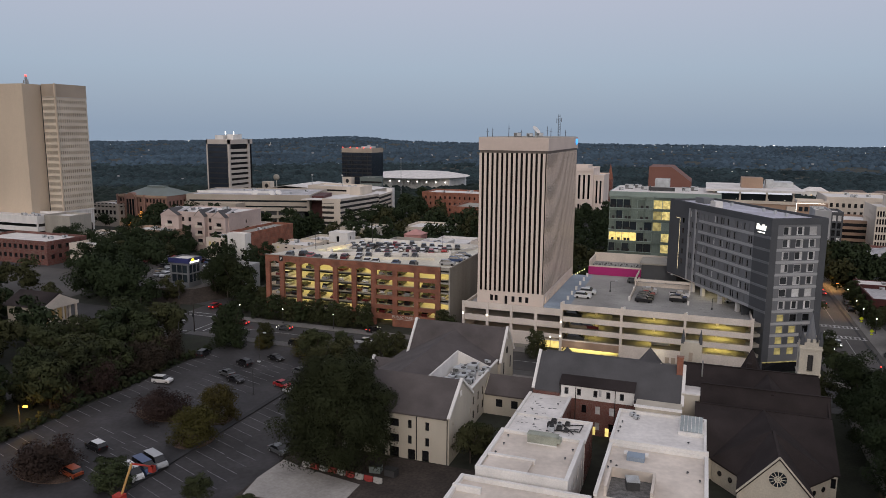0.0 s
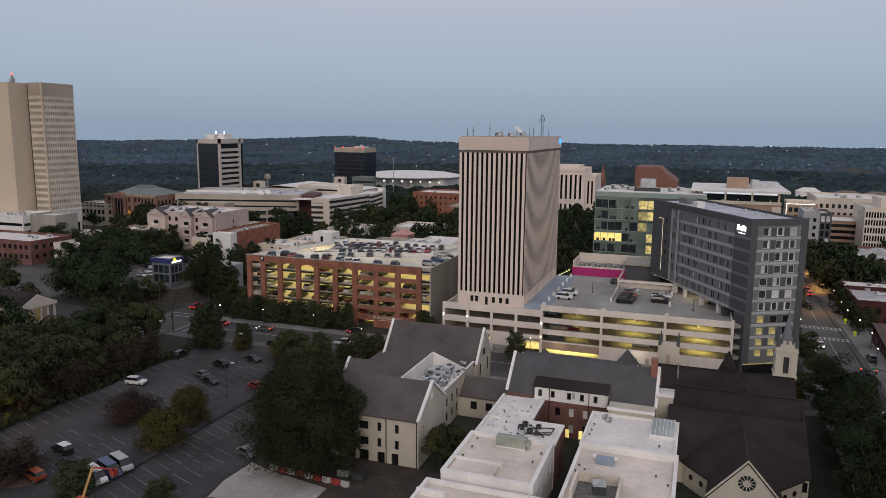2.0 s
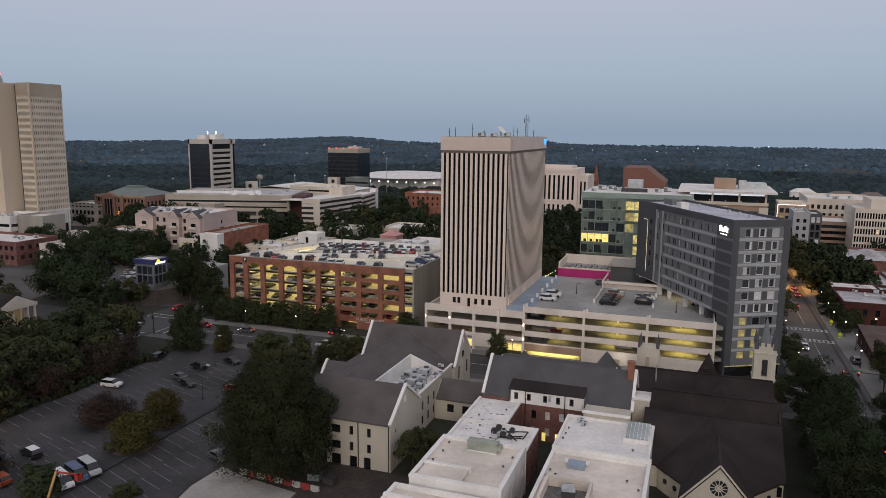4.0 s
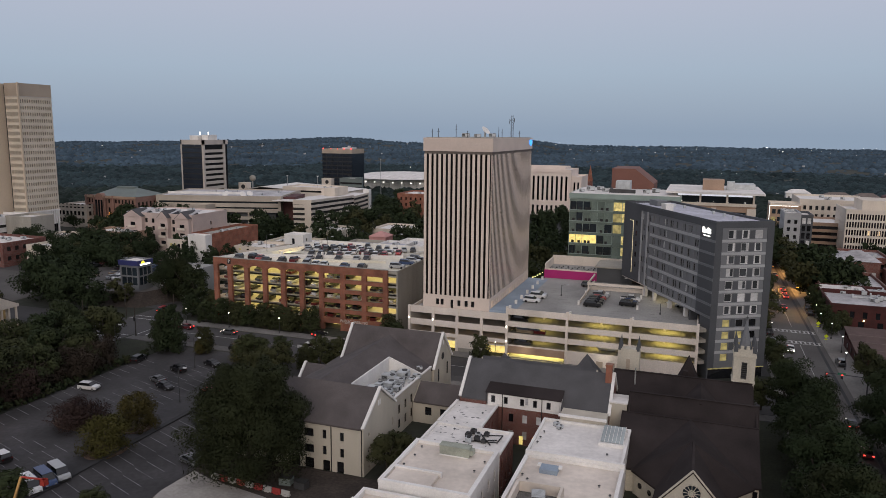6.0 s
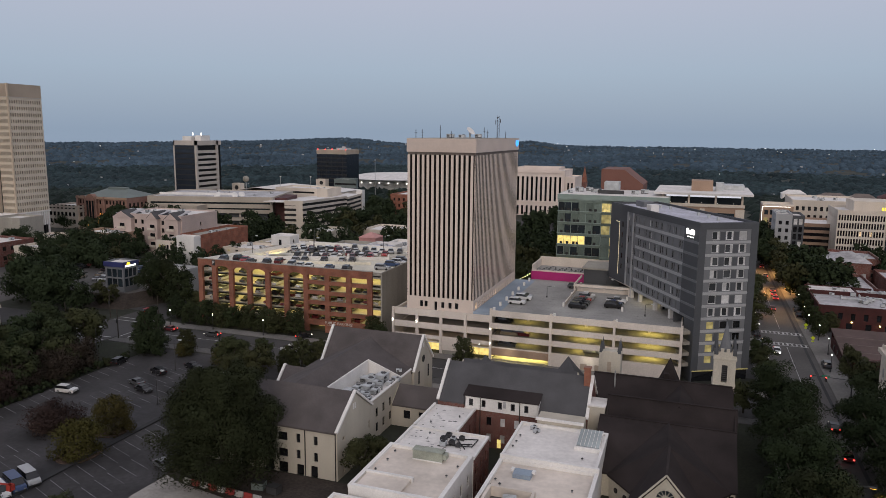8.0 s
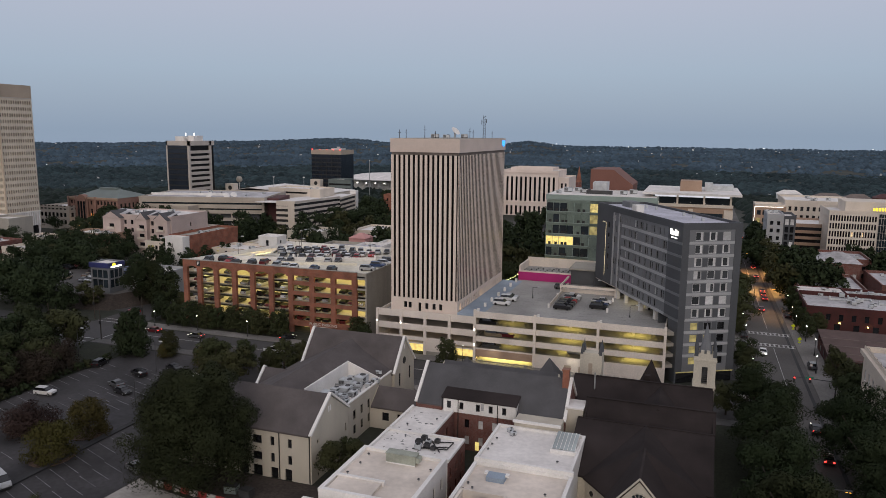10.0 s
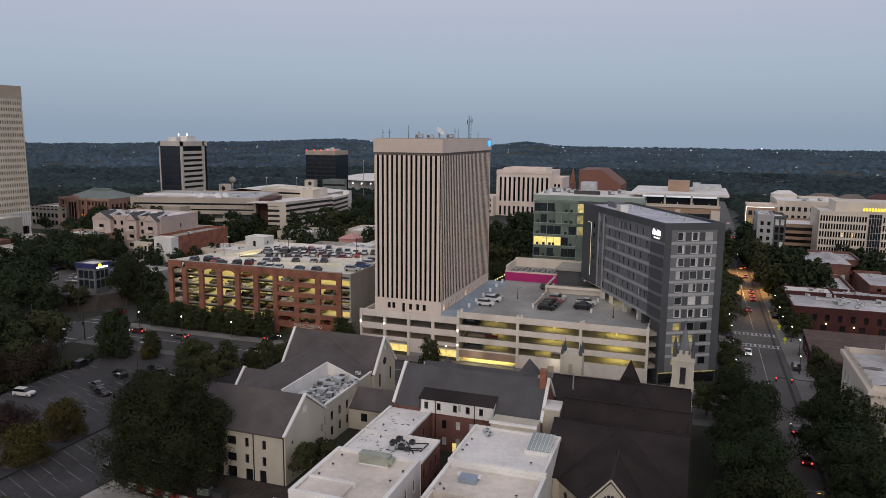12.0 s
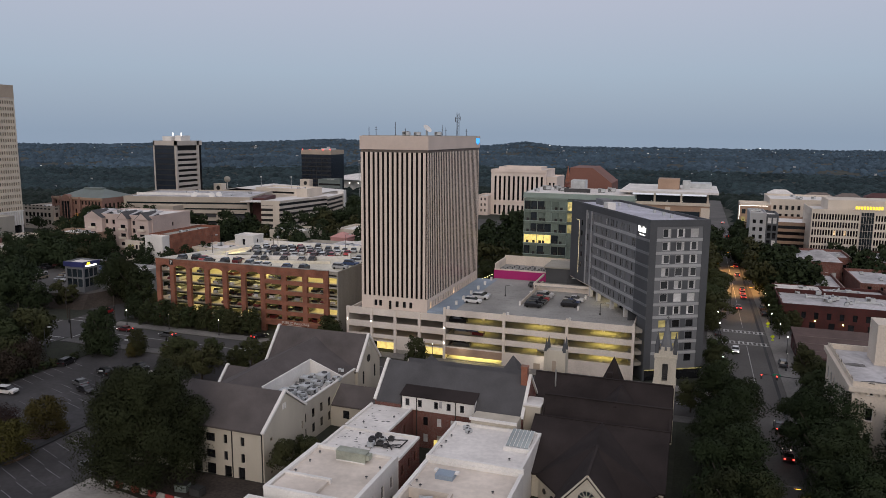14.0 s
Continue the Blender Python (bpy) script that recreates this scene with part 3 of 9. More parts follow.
rings = [0, 60, 120, 200, 300, 400, 500] + [500 * 1.06 ** i for i in range(1, 39)]
verts, faces = [(0, 0, G)], []
SEG = 180
for r in rings[1:]:
    for i in range(SEG):
        a = 2 * math.pi * i / SEG
        verts.append((r * math.sin(a), r * math.cos(a), land(r * math.sin(a), r * math.cos(a))))
for i in range(SEG):
    faces.append((0, 1 + (i + 1) % SEG, 1 + i))
for k in range(len(rings) - 2):
    for i in range(SEG):
        a, b = 1 + k * SEG + i, 1 + k * SEG + (i + 1) % SEG
        faces.append((a, b, b + SEG, a + SEG))
me = bpy.data.meshes.new("ground")
me.from_pydata(verts, [], faces)
me.materials.append(M["ground"])
me.polygons.foreach_set("use_smooth", [True] * len(me.polygons))
tagged(new("ground", me), "dark earth and grass ground reaching the horizon", "ground", "", "structure")


def flat(name, x0, x1, y0, y1, dz, material, label, category="road", kind="structure"):
    return solid(name, boxes((x0, x1, y0, y1, G - 0.3, G + dz)), M[material], label, category, kind)


flat("city_blocks", -300, 150, 192, 480, 0.01, "asphalt", "dark worn asphalt yards between downtown buildings", "pavement")
flat("road_main", 34.5, 46.5, 40, 700, 0.03, "street_asphalt", "two-way asphalt street with tram-like dark centre seam")
flat("road_cross", -330, 34.5, 165.5, 179, 0.034, "asphalt", "grey asphalt cross street beside the parking decks")
flat("road_cross_east", 46.5, 160, 168, 179, 0.034, "asphalt", "grey asphalt side street beyond the crossing")
flat("road_west", -152, -137, 40, 165.5, 0.03, "asphalt", "asphalt street running along the tree-lined lot")
flat("road_west_far", -152, -137, 179, 330, 0.03, "asphalt", "asphalt street leading away from the crossing")
flat("parking_lot", -119, -67, 62, 161, 0.05, "lot_asphalt", "worn grey asphalt parking lot with faded stall lines", "parking lot")
flat("lot_west_far", -262, -203, 181, 222, 0.05, "street_asphalt", "pale asphalt yard seen between trees", "parking lot")
# raised bank lot with a mulched slope down to the crossing
BANK_Z = 2.5
solid("bank_lot", prism(bmesh.new(), [(-176, 192), (-160, 196), (-157, 205), (-160, 246), (-222, 246), (-206, 199)], G - 0.3, BANK_Z), M["street_asphalt"], "raised grey asphalt lot around the bank", "parking lot", "structure")
for name, quad, m in (("mulch_slope", [(-176, 192), (-160, 196), (-157.5, 190.5), (-174, 187.5)], "red_clay"), ("mulch_slope_east", [(-160, 196), (-157, 205), (-151.5, 204), (-157.5, 190.5)], "red_clay"), ("grass_slope", [(-206, 199), (-176, 192), (-174, 187.5), (-206, 193)], "grass"),
                      ("rear_slope", [(-157, 205), (-160, 246), (-153.2, 246), (-151.5, 204)], "grass")):
    bm = bmesh.new()
    vs = [bm.verts.new((x, y, BANK_Z - 0.02 if k < 2 else G - 0.1)) for k, (x, y) in enumerate(quad)] + [bm.verts.new((x, y, G - 0.4)) for x, y in quad]
    for f in ((3, 2, 1, 0), (4, 5, 6, 7), (0, 1, 5, 4), (1, 2, 6, 5), (2, 3, 7, 6), (3, 0, 4, 7)):
        bm.faces.new([vs[i] for i in f])
    solid(name, bm, M[m], "bark-mulched bank sloping to the crossing" if m == "red_clay" else "rough dark grass bank below the lot", "slope", "structure")
flat("lot_apron", -67, -30, 60, 111, 0.02, "red_clay", "bare reddish construction ground beside the building", "ground")
flat("sidewalk_main", 30.5, 34.5, 40, 165, 0.15, "walk", "pale concrete sidewalk along the street", "pavement")
flat("sidewalk_main_north", 30.5, 34.5, 179.5, 460, 0.15, "walk", "pale concrete sidewalk along the street", "pavement")
flat("sidewalk_east", 46.5, 51, 40, 166, 0.15, "walk", "pale concrete sidewalk with street lamps", "pavement")
flat("sidewalk_east_north", 46.5, 53, 181, 460, 0.15, "walk", "pale concrete sidewalk with street lamps", "pavement")
flat("sidewalk_deck", -136, 30.5, 179.5, 183.5, 0.15, "walk", "concrete sidewalk before the parking decks", "pavement")
flat("sidewalk_lot", -136, 30.5, 161.5, 165, 0.15, "walk_dark", "concrete sidewalk along the cross street", "pavement")
flat("plaza", -47, -20, 158.6, 164.9, 0.12, "walk", "pale paved forecourt behind the church hall", "pavement")
flat("lawn_strip", -136.8, -119.2, 60, 161, 0.06, "grass", "dark grass verge under the trees", "grass")
flat("church_yard", 24, 30.4, 60, 164, 0.06, "grass", "dark grass strip beside the church", "grass")

# street centre seam
flat("road_seam", 44.6, 45.3, 60, 430, 0.045, "sealed", "dark sealed seam along the street", "road")


def stripes(name, quads, label, dz=0.06, material="line"):
    bm = bmesh.new()
    for a, b, w in quads:
        beam(bm, (*a, G + dz), (*b, G + dz), w, 0.02)
    return solid(name, bm, M[material], label, "road marking", "structure")


lot_lines = [((-83.4, y), (-77.6, y - 2.2), 0.12) for y in np.arange(84, 143, 2.75)]
lot_lines += [((-76.5, y), (-71, y - 2), 0.12) for y in np.arange(92, 108, 2.75)]
lot_lines += [((-118.6, y), (-113.5, y - 1.6), 0.12) for y in np.arange(80, 150, 2.75)]
for xr in (-107.5, -102.2, -97):
    lot_lines += [((xr, y), (xr + 4.7, y - 1.5), 0.11) for y in np.arange(86, 150, 2.75) if not (xr < -96 and 104 < y < 117)]
stripes("stall_lines", lot_lines, "faded white painted parking stall lines", 0.065, "line_faded")
cross_lines = []
for yy in (226.5, 238.8):
    cross_lines += [((34.8, yy - 1.3), (46.2, yy - 1.3), 0.25), ((34.8, yy + 1.3), (46.2, yy + 1.3), 0.25)]
    cross_lines += [((35.2 + 1.15 * i, yy - 1.1), (35.2 + 1.15 * i, yy + 1.1), 0.45) for i in range(10)]
for xx in (-134.5, -154.5):
    cross_lines += [((xx - 1.4, 166), (xx - 1.4, 178.6), 0.3), ((xx + 1.4, 166), (xx + 1.4, 178.6), 0.3)]
for yy in (163, 181.5):
    cross_lines += [((-151.5, yy - 1.4), (-137.5, yy - 1.4), 0.3), ((-151.5, yy + 1.4), (-137.5, yy + 1.4), 0.3)]
cross_lines += [((-133, 172.2), (30, 172.2), 0.15), ((40.5, 184), (40.5, 224), 0.12), ((40.5, 244), (40.5, 420), 0.12), ((-144.5, 60), (-144.5, 160), 0.15)]
stripes("crosswalk_lines", cross_lines, "white painted crosswalks and lane lines", 0.055, "crosswalk")

# kerbed divider of the lot and planted islands
solid("lot_divider", boxes((-85.0, -83.9, 76, 150, G, G + 0.3)), M["sealed"], "low dark kerbed divider through the parking lot", "kerb", "structure")
for i, (x, y, rx, ry) in enumerate([(-101, 84.5, 6, 3.4), (-100.4, 111.5, 6, 3), (-86.5, 104, 3.5, 4), (-89, 114, 3.2, 3.2)]):
    bm = bmesh.new()
    prism(bm, [(x + rx * math.cos(a * math.pi / 10), y + ry * math.sin(a * math.pi / 10)) for a in range(20)], G, G + 0.2)
    solid("planting_island", bm, M["mulch"], "kerbed planting island of brown mulch in the lot", "planter", "", "planting islands")

# concrete pad, barriers and site clutter by the beige building
solid("concrete_pad", prism(bmesh.new(), [(-67, 95.5), (-66.5, 103), (-62, 101.4), (-50, 99.4), (-50, 91), (-66, 90)], G, G + 0.16), M["pad"], "pale new concrete pad at the lot's edge", "pavement", "structure")
for i in range(9):
    t = i / 8
    b = thing("water_barrier", pose(-61.5 + 14 * t, 102 - 0.9 * t, G + 0.02, 0, 0, -4), ("red" if i % 2 else "white") + " plastic traffic barrier standing on bare ground", "barrier", "site barriers")
    m = M["barrier_red"] if i % 2 else M["barrier_white"]
    part("body", boxes((-0.8, 0.8, -0.25, 0.25, 0, 0.35), (-0.78, 0.78, -0.12, 0.12, 0.35, 0.95)), m, b)
    part("foot", boxes((-0.85, -0.45, -0.3, 0.3, 0, 0.12)), M["black"], b)
    part("foot", boxes((0.45, 0.85, -0.3, 0.3, 0, 0.12)), M["black"], b)

# ---- striped office tower ----
TX0, TX1, TY0, TY1, TZ0, TZ1 = -56.5, -38.1, 184.9, 229.6, 8.6, 54.4
tower = thing("office_tower", pose((TX0 + TX1) / 2, (TY0 + TY1) / 2, 0), "tall office tower of pale ribs and dark window strips", "office tower")
hx, hy = (TX1 - TX0) / 2, (TY1 - TY0) / 2
rng = random.Random(4)
for f, (o, U, N) in FACE.items():
    P = (-hx + o[0] * 2 * hx, -hy + o[1] * 2 * hy)
    L = 2 * hx if f in "sn" else 2 * hy
    holes = []
    if f == "s":
        holes = [(u, u + 0.9, 10.5, 12.1) for u in (3.6, 4.9, 9.6, 11.6, 13.4)] + [(7.7, 8.5, 9.8, 12.1)]
    elif f == "e":
        holes = [(2 + 2.1 * i, 3.1 + 2.1 * i, 10.5, 12.2) for i in range(20)]
    bm = bmesh.new()
    wall_grid(bm, P, U, N, L, TZ0, 13.2, holes, 0.4)
    part("base_wall", bm, M["rib"], tower)
    put_panes(tower, P, U, N, holes, 0.4, [M["glass"], M["lit_warm"]], (8, 1), rng)
    bays = 14 if f in "sn" else 34
    step = L / bays
    Ua, Na = Vector((*U, 0)), Vector((*N, 0))
    turn = math.degrees(math.atan2(U[1], U[0]))
    d_rib, w_rib = (0.14, 0.34) if f in "sn" else (0.06, 0.23)
    rib = mesh_of("rib", boxes((-w_rib, w_rib, -0.3, 0.0, 13.2, 50.3)), M["rib"])
    strip = mesh_of("window_strip", boxes((-step / 2, step / 2, d_rib - 0.3, d_rib - 0.24, 13.2, 50.3)), M["tower_glass"])
    for i in range(bays):
        for nm, me, u in (("rib", rib, (i + 0.28) * step), ("window_strip", strip, (i + 0.5) * step)):
            c = Vector((*P, 0)) + Ua * u - Na * 0.3
            ob = new(nm, me)
            ob.parent = tower
            ob.matrix_basis = pose(c.x, c.y, 0, 0, 0, turn)
for u in (4.55, 5.87, 7.18):
    ob = new("lit_window", pane_mesh(0.62, 1.5, M["lit_yellow"]))
    ob.parent = tower
    ob.matrix_basis = pose(-hx + u, -hy + 0.4, 47.0)
part("crown", boxes((-hx - 0.15, hx + 0.15, -hy - 0.15, hy + 0.15, 51.0, 54.4)), M["crown_band"], tower)
# Dark brown puts the shade under the crown into the soffit's colour.
part("crown_soffit", boxes((-hx + 0.12, hx - 0.12, -hy + 0.12, hy - 0.12, 50.3, 51.0)), M["roof_brown"], tower)
part("roof", boxes((-hx + 0.4, hx - 0.4, -hy + 0.4, hy - 0.4, 54.4, 54.5)), M["conc_grey"], tower)
bm = bmesh.new()
for k in range(5):
    prism(bm, [(hx + 0.15, hy - 4.0 + 0.62 * k), (hx + 0.35, hy - 4.0 + 0.62 * k), (hx + 0.35, hy - 3.55 + 0.62 * k), (hx + 0.15, hy - 3.55 + 0.62 * k)], 52.0 + 0.22 * abs(k - 2), 53.8 - 0.3 * (k % 2))
part("logo_sign", bm, M["lamp_blue"], tower, "glowing blue sign shapes")
for x, y, h in [(-55, 187, 2.2), (-54.4, 190, 2.4), (-51.5, 196, 3.5), (-47, 192, 1.8), (-44.5, 214, 3.0), (-43.2, 213, 2.4), (-41.5, 227, 2.0)]:
    mast = thing("antenna", pose(x, y, 54.5), "thin steel whip antenna on a tower roof", "antenna", "roof antennas")
    part("pole", cone(bmesh.new(), 0, 0, 0, h, 0.09, 0.05, 6), M["dark_metal"], mast)
    part("arm", boxes((-0.35, 0.35, -0.04, 0.04, h * 0.6, h * 0.6 + 0.08), (-0.04, 0.04, -0.3, 0.3, h * 0.8, h * 0.8 + 0.08)), M["dark_metal"], mast)
mast = thing("lattice_mast", pose(-42.6, 222, 54.5), "steel lattice radio mast on the tower roof", "antenna mast")
bm = bmesh.new()
for a in range(3):
    cone(bm, 0.45 * math.cos(a * 2.094), 0.45 * math.sin(a * 2.094), 0, 6.6, 0.04, 0.03, 5)
for k in range(8):
    for a in range(3):
        p, q = a * 2.094, (a + 1) * 2.094
        beam(bm, (0.45 * math.cos(p), 0.45 * math.sin(p), k * 0.8), (0.45 * math.cos(q), 0.45 * math.sin(q), k * 0.8 + 0.8), 0.04, 0.04)
part("lattice", bm, M["dark_metal"], mast)
part("panel_antenna", boxes((-0.8, -0.65, -0.08, 0.08, 4.0, 5.4), (0.65, 0.8, -0.08, 0.08, 4.4, 5.6), (-0.8, 0.8, -0.04, 0.04, 4.9, 4.98)), M["dark_metal"], mast)
dish = thing("satellite_dish", pose(-46.0, 205, 54.5), "white satellite dish tilted up on the tower roof", "satellite dish")
bm = bmesh.new()
for k in range(4):
    r0, r1 = 1.35 - 0.32 * k, 1.35 - 0.32 * (k + 1)
    cone(bm, 0, 0, 0.42 * (1 - (k / 4)) ** 2, 0.42 * (1 - ((k + 1) / 4)) ** 2 - 0.02, max(r0, 0.1), max(r1, 0.08), 18)
ob = part("reflector", bm, M["white"], dish)
ob.matrix_basis = pose(0, 0, 1.7, 48, 0, 70)
part("pedestal", boxes((-0.2, 0.2, -0.2, 0.2, 0, 1.8)), M["steel"], dish)
for x, y, s in [(-50, 200, 0.8), (-46, 198, 0.7), (-48, 220, 0.8)]:
    rooftop_unit(x, y, 54.5, s)

# ---- white parking deck ----
deck = thing("parking_deck", pose(0, 0, 0), "white concrete parking deck, its open floors lit yellow", "parking garage")
DY0, DY1 = 183.7, 232.0
# podium under the tower
pod = [-60.0, -53.2, -46.5, -39.8, -33.0]
part("podium_roof", boxes((-60, -33.2, DY0 + 0.5, DY1, 8.3, 8.6)), M["deck_floor"], deck)
for z0, z1 in ((8.2, 10.0), (4.9, 6.5), (-0.4, 3.2)):
    for a, b in zip(pod, pod[1:]):
        if z0 < 0 and a in (-53.2, -39.8):
            z0_ = 2.2
        else:
            z0_ = z0
        part("spandrel", boxes((a + 0.35, b - 0.35, DY0, DY0 + 0.35, z0_, z1)), M["deck_conc"], deck)
for z in (6.3, 2.8):
    part("slab", boxes((-60, -33, DY0 + 0.36, DY0 + 20, z - 1.6, z - 1.3)), M["deck_conc"], deck)
for x in pod:
    part("column", boxes((x - 0.35, x + 0.35, DY0 - 0.2, DY0 + 0.5, -4, 10.0)), M["deck_conc"], deck)
# Black sheet behind the slots puts the podium's inner shade into colour.
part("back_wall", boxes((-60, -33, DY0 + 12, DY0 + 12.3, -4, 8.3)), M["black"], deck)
part("side_wall", boxes((-60.2, -59.8, DY0 + 0.5, DY1, -4, 9.4)), M["deck_conc"], deck)
part("ground_panel", boxes((-46.1, -40.2, DY0 + 0.1, DY0 + 0.3, -4, 2.2), (-59.6, -57.6, DY0 + 0.1, DY0 + 0.3, -4, 2)), M["conc_grey"], deck)
for a, b in ((-53, -47), (-39.4, -33.6)):
    # Glowing sheet in place of a lamp-lit lobby wall.
    part("lobby_glow", boxes((a, b, DY0 + 3, DY0 + 3.1, -3, 2.0)), M["lit_yellow"], deck)
# open floors
cols = [-33.0, -17.6, -2.2, 13.2]
part("roof_slab", boxes((-33.2, 13.2, DY0 + 0.4, DY1, 10.1, 10.45)), M["deck_floor"], deck)
part("roof_coating", boxes((-37.9, -31.5, DY0 + 0.6, DY1 - 2, 10.45, 10.46), (-37.9, -33.2, DY0 + 0.6, DY1 - 2, 8.6, 10.45)), M["deck_blue"], deck, "blue-grey coating beside the tower")
for z0, z1 in ((9.9, 11.5), (6.8, 8.2), (3.7, 5.1), (0.6, 2.0)):
    for a, b in zip(cols, cols[1:]):
        part("spandrel", boxes((a + 0.3, b - 0.3, DY0, DY0 + 0.3, z0, z1)), M["deck_conc"], deck)
for z in (7.4, 4.3, 1.2):
    part("slab", boxes((-33, 13.2, DY0 + 0.31, DY1, z - 0.5, z)), M["conc_grey"], deck)
for x in cols:
    part("column", boxes((x - 0.3, x + 0.3, DY0 - 0.25, DY0 + 0.5, -4, 11.9)), M["deck_conc"], deck)
for x in (-25, -10, 5.5):
    for y in (DY0 + 8, DY0 + 20):
        part("inner_column", boxes((x - 0.3, x + 0.3, y - 0.3, y + 0.3, -3, 10.1)), M["deck_conc"], deck)
# Greyer concrete than the rest: dark depth of the floors put into colour.
part("inner_wall", boxes((-33, 13.2, DY0 + 26, DY0 + 26.3, -4, 10)), M["conc_grey"], deck)
part("side_wall", boxes((-33.3, -33.0, DY0 + 0.5, DY0 + 26, -4, 10)), M["deck_conc"], deck)
for z0, z1 in ((9.9, 11.5), (6.8, 8.2), (3.7, 5.1), (0.6, 2.0)):
    part("end_spandrel", boxes((12.9, 13.2, DY0 + 0.6, DY0 + 26, z0, z1)), M["deck_conc"], deck)
part("ground_wall", boxes((-17.3, 12.9, DY0 + 0.05, DY0 + 0.35, -4, 0.6)), M["deck_conc"], deck)
part("brown_fascia", boxes((-32.7, -17.9, DY0 - 0.05, DY0 + 0.25, -0.2, 1.7)), M["tan_brick"], deck, "brown brick fascia over the entrance")
# Glowing sheet stands in for lamplight on the hall's far wall.
part("entrance_glow", boxes((-32.6, -18, DY0 + 8, DY0 + 8.1, -3.4, 0.0)), lit("hall_glow", (1.0, 0.8, 0.25), 1.7, 0.4), deck, "yellow glowing sheet for the lit entrance hall")
part("entrance_floor", boxes((-32.6, -18, DY0 + 0.4, DY0 + 8, -1.7, -1.3)), M["deck_floor"], deck)
part("entrance_post", boxes((-28, -27.6, DY0 + 3, DY0 + 3.4, -1.3, 0.6), (-23, -22.6, DY0 + 3, DY0 + 3.4, -1.3, 0.6)), M["deck_conc"], deck)
ground_doors = [(-10, -8.4), (-6.5, -5.5), (-5, -4), (-3.6, -2.8)]
for a, b in ground_doors:
    part("door", boxes((a, b, DY0 - 0.02, DY0 + 0.03, -2.0, 0.1)), M["beige_dark"], deck)
# roof walls, ramp, and light posts of the deck
part("ramp_wall", boxes((-17.3, -17.0, 199, 229, 10.45, 11.3), (-17.3, -1.8, 219.5, 219.8, 10.45, 11.6)), M["deck_conc"], deck)
part("portal_beam", boxes((-17.6, -1.6, 217.0, 217.6, 12.3, 13.0)), M["deck_conc"], deck, "concrete portal beam over the ramp")
for x in (-17.5, -2.0):
    part("side_beam", boxes((x - 0.1, x + 0.3, 217.6, 231.2, 12.5, 13.0)), M["deck_conc"], deck)
for x in (-17.5, -2.1):
    part("portal_post", boxes((x, x + 0.4, 217.1, 217.5, 10.45, 12.3)), M["deck_conc"], deck)
for y in (187, 193.5, 200, 207, 214, 221, 228):
    part("bollard_wall", boxes((-33.4, -32.8, y - 0.3, y + 0.3, 10.45, 11.5)), M["white"], deck)
for x in (-17.2, -1.9):
    for y in (186, 199, 212):
        part("roof_pier", boxes((x - 0.25, x + 0.25, y - 0.25, y + 0.25, 10.45, 11.6)), M["white"], deck)
for xr in (-30.5, -24.5, -15.5, -8.6, 0.5, 6.5):
    for y in np.arange(187, 217, 2.7):
        part("stall_line", beam(bmesh.new(), (xr, y, 10.462), (xr + 4.8, y, 10.462), 0.12, 0.012), M["line"], deck)


def area(name, x, y, z, sx, sy, watts, col):
    d = bpy.data.lights.new(name, "AREA")
    d.shape, d.size, d.size_y, d.energy, d.color = "RECTANGLE", sx, sy, watts, col
    ob = new(name, d)
    ob.matrix_basis = pose(x, y, z)
    return ob


YEL = (1.0, 0.80, 0.22)
for z in (9.55, 6.4, 3.3):
    area("deck_light", 6, DY0 + 7, z, 5, 3, 190, YEL)
    area("deck_light", -10, DY0 + 7, z, 5, 3, 150, YEL)
    area("deck_light", -25, DY0 + 7, z, 4, 3, 70, YEL)
bm = bmesh.new()
for z in (9.95, 6.75, 3.65):
    for x in (-29, -21, -13.5, -6, 1.5, 9):
        box(bm, x - 0.3, x + 0.3, DY0 + 3.6, DY0 + 3.9, z - 0.15, z)
part("lamp_row", bm, M["lamp_yellow"], deck, "yellow ceiling lamps")
area("entrance_light", -25.3, DY0 + 4, 0.5, 12, 5, 1300, YEL)

# wall behind the deck roof, with the magenta panel, and the dark pavilion
back_bar = thing("roof_pavilion", pose(0, 0, 0), "low roof pavilion with a magenta wall and dark box", "building")
part("magenta_wall", boxes((-33.4, -16.9, 232.1, 232.5, 10.45, 13.0)), M["magenta"], back_bar, "bright magenta painted wall panel")
part("terrace_wall", boxes((-33.4, -16.9, 232.5, 233.0, 10.45, 13.4), (-33.4, -33.0, 233, 246, 10.45, 15.0), (-33.4, -8, 245.6, 246, 10.45, 15.6)), M["deck_conc"], back_bar)
part("terrace_floor", boxes((-33, -16.9, 233, 245.6, 12.2, 12.6)), M["deck_floor"], back_bar)
part("dark_box", boxes((-16.8, -2.6, 231.4, 243, 10.4, 15.0)), M["hotel_dark"], back_bar)
part("dark_box_roof", boxes((-17.4, -1.8, 230.6, 243.5, 15.0, 15.4)), M["conc_grey"], back_bar)
# Flat black panel in place of a recess, its shade put into colour.
part("recess", boxes((-6.2, -3.4, 231.3, 231.5, 10.5, 14.2)), M["black"], back_bar)
part("wall_lamp", boxes((-5.1, -4.7, 231.1, 231.3, 12.4, 13.0)), M["lamp_yellow"], back_bar)
part("under_block", boxes((-33.4, -2.6, 232.5, 246, -1.6, 10.4)), M["hotel_dark"], back_bar)
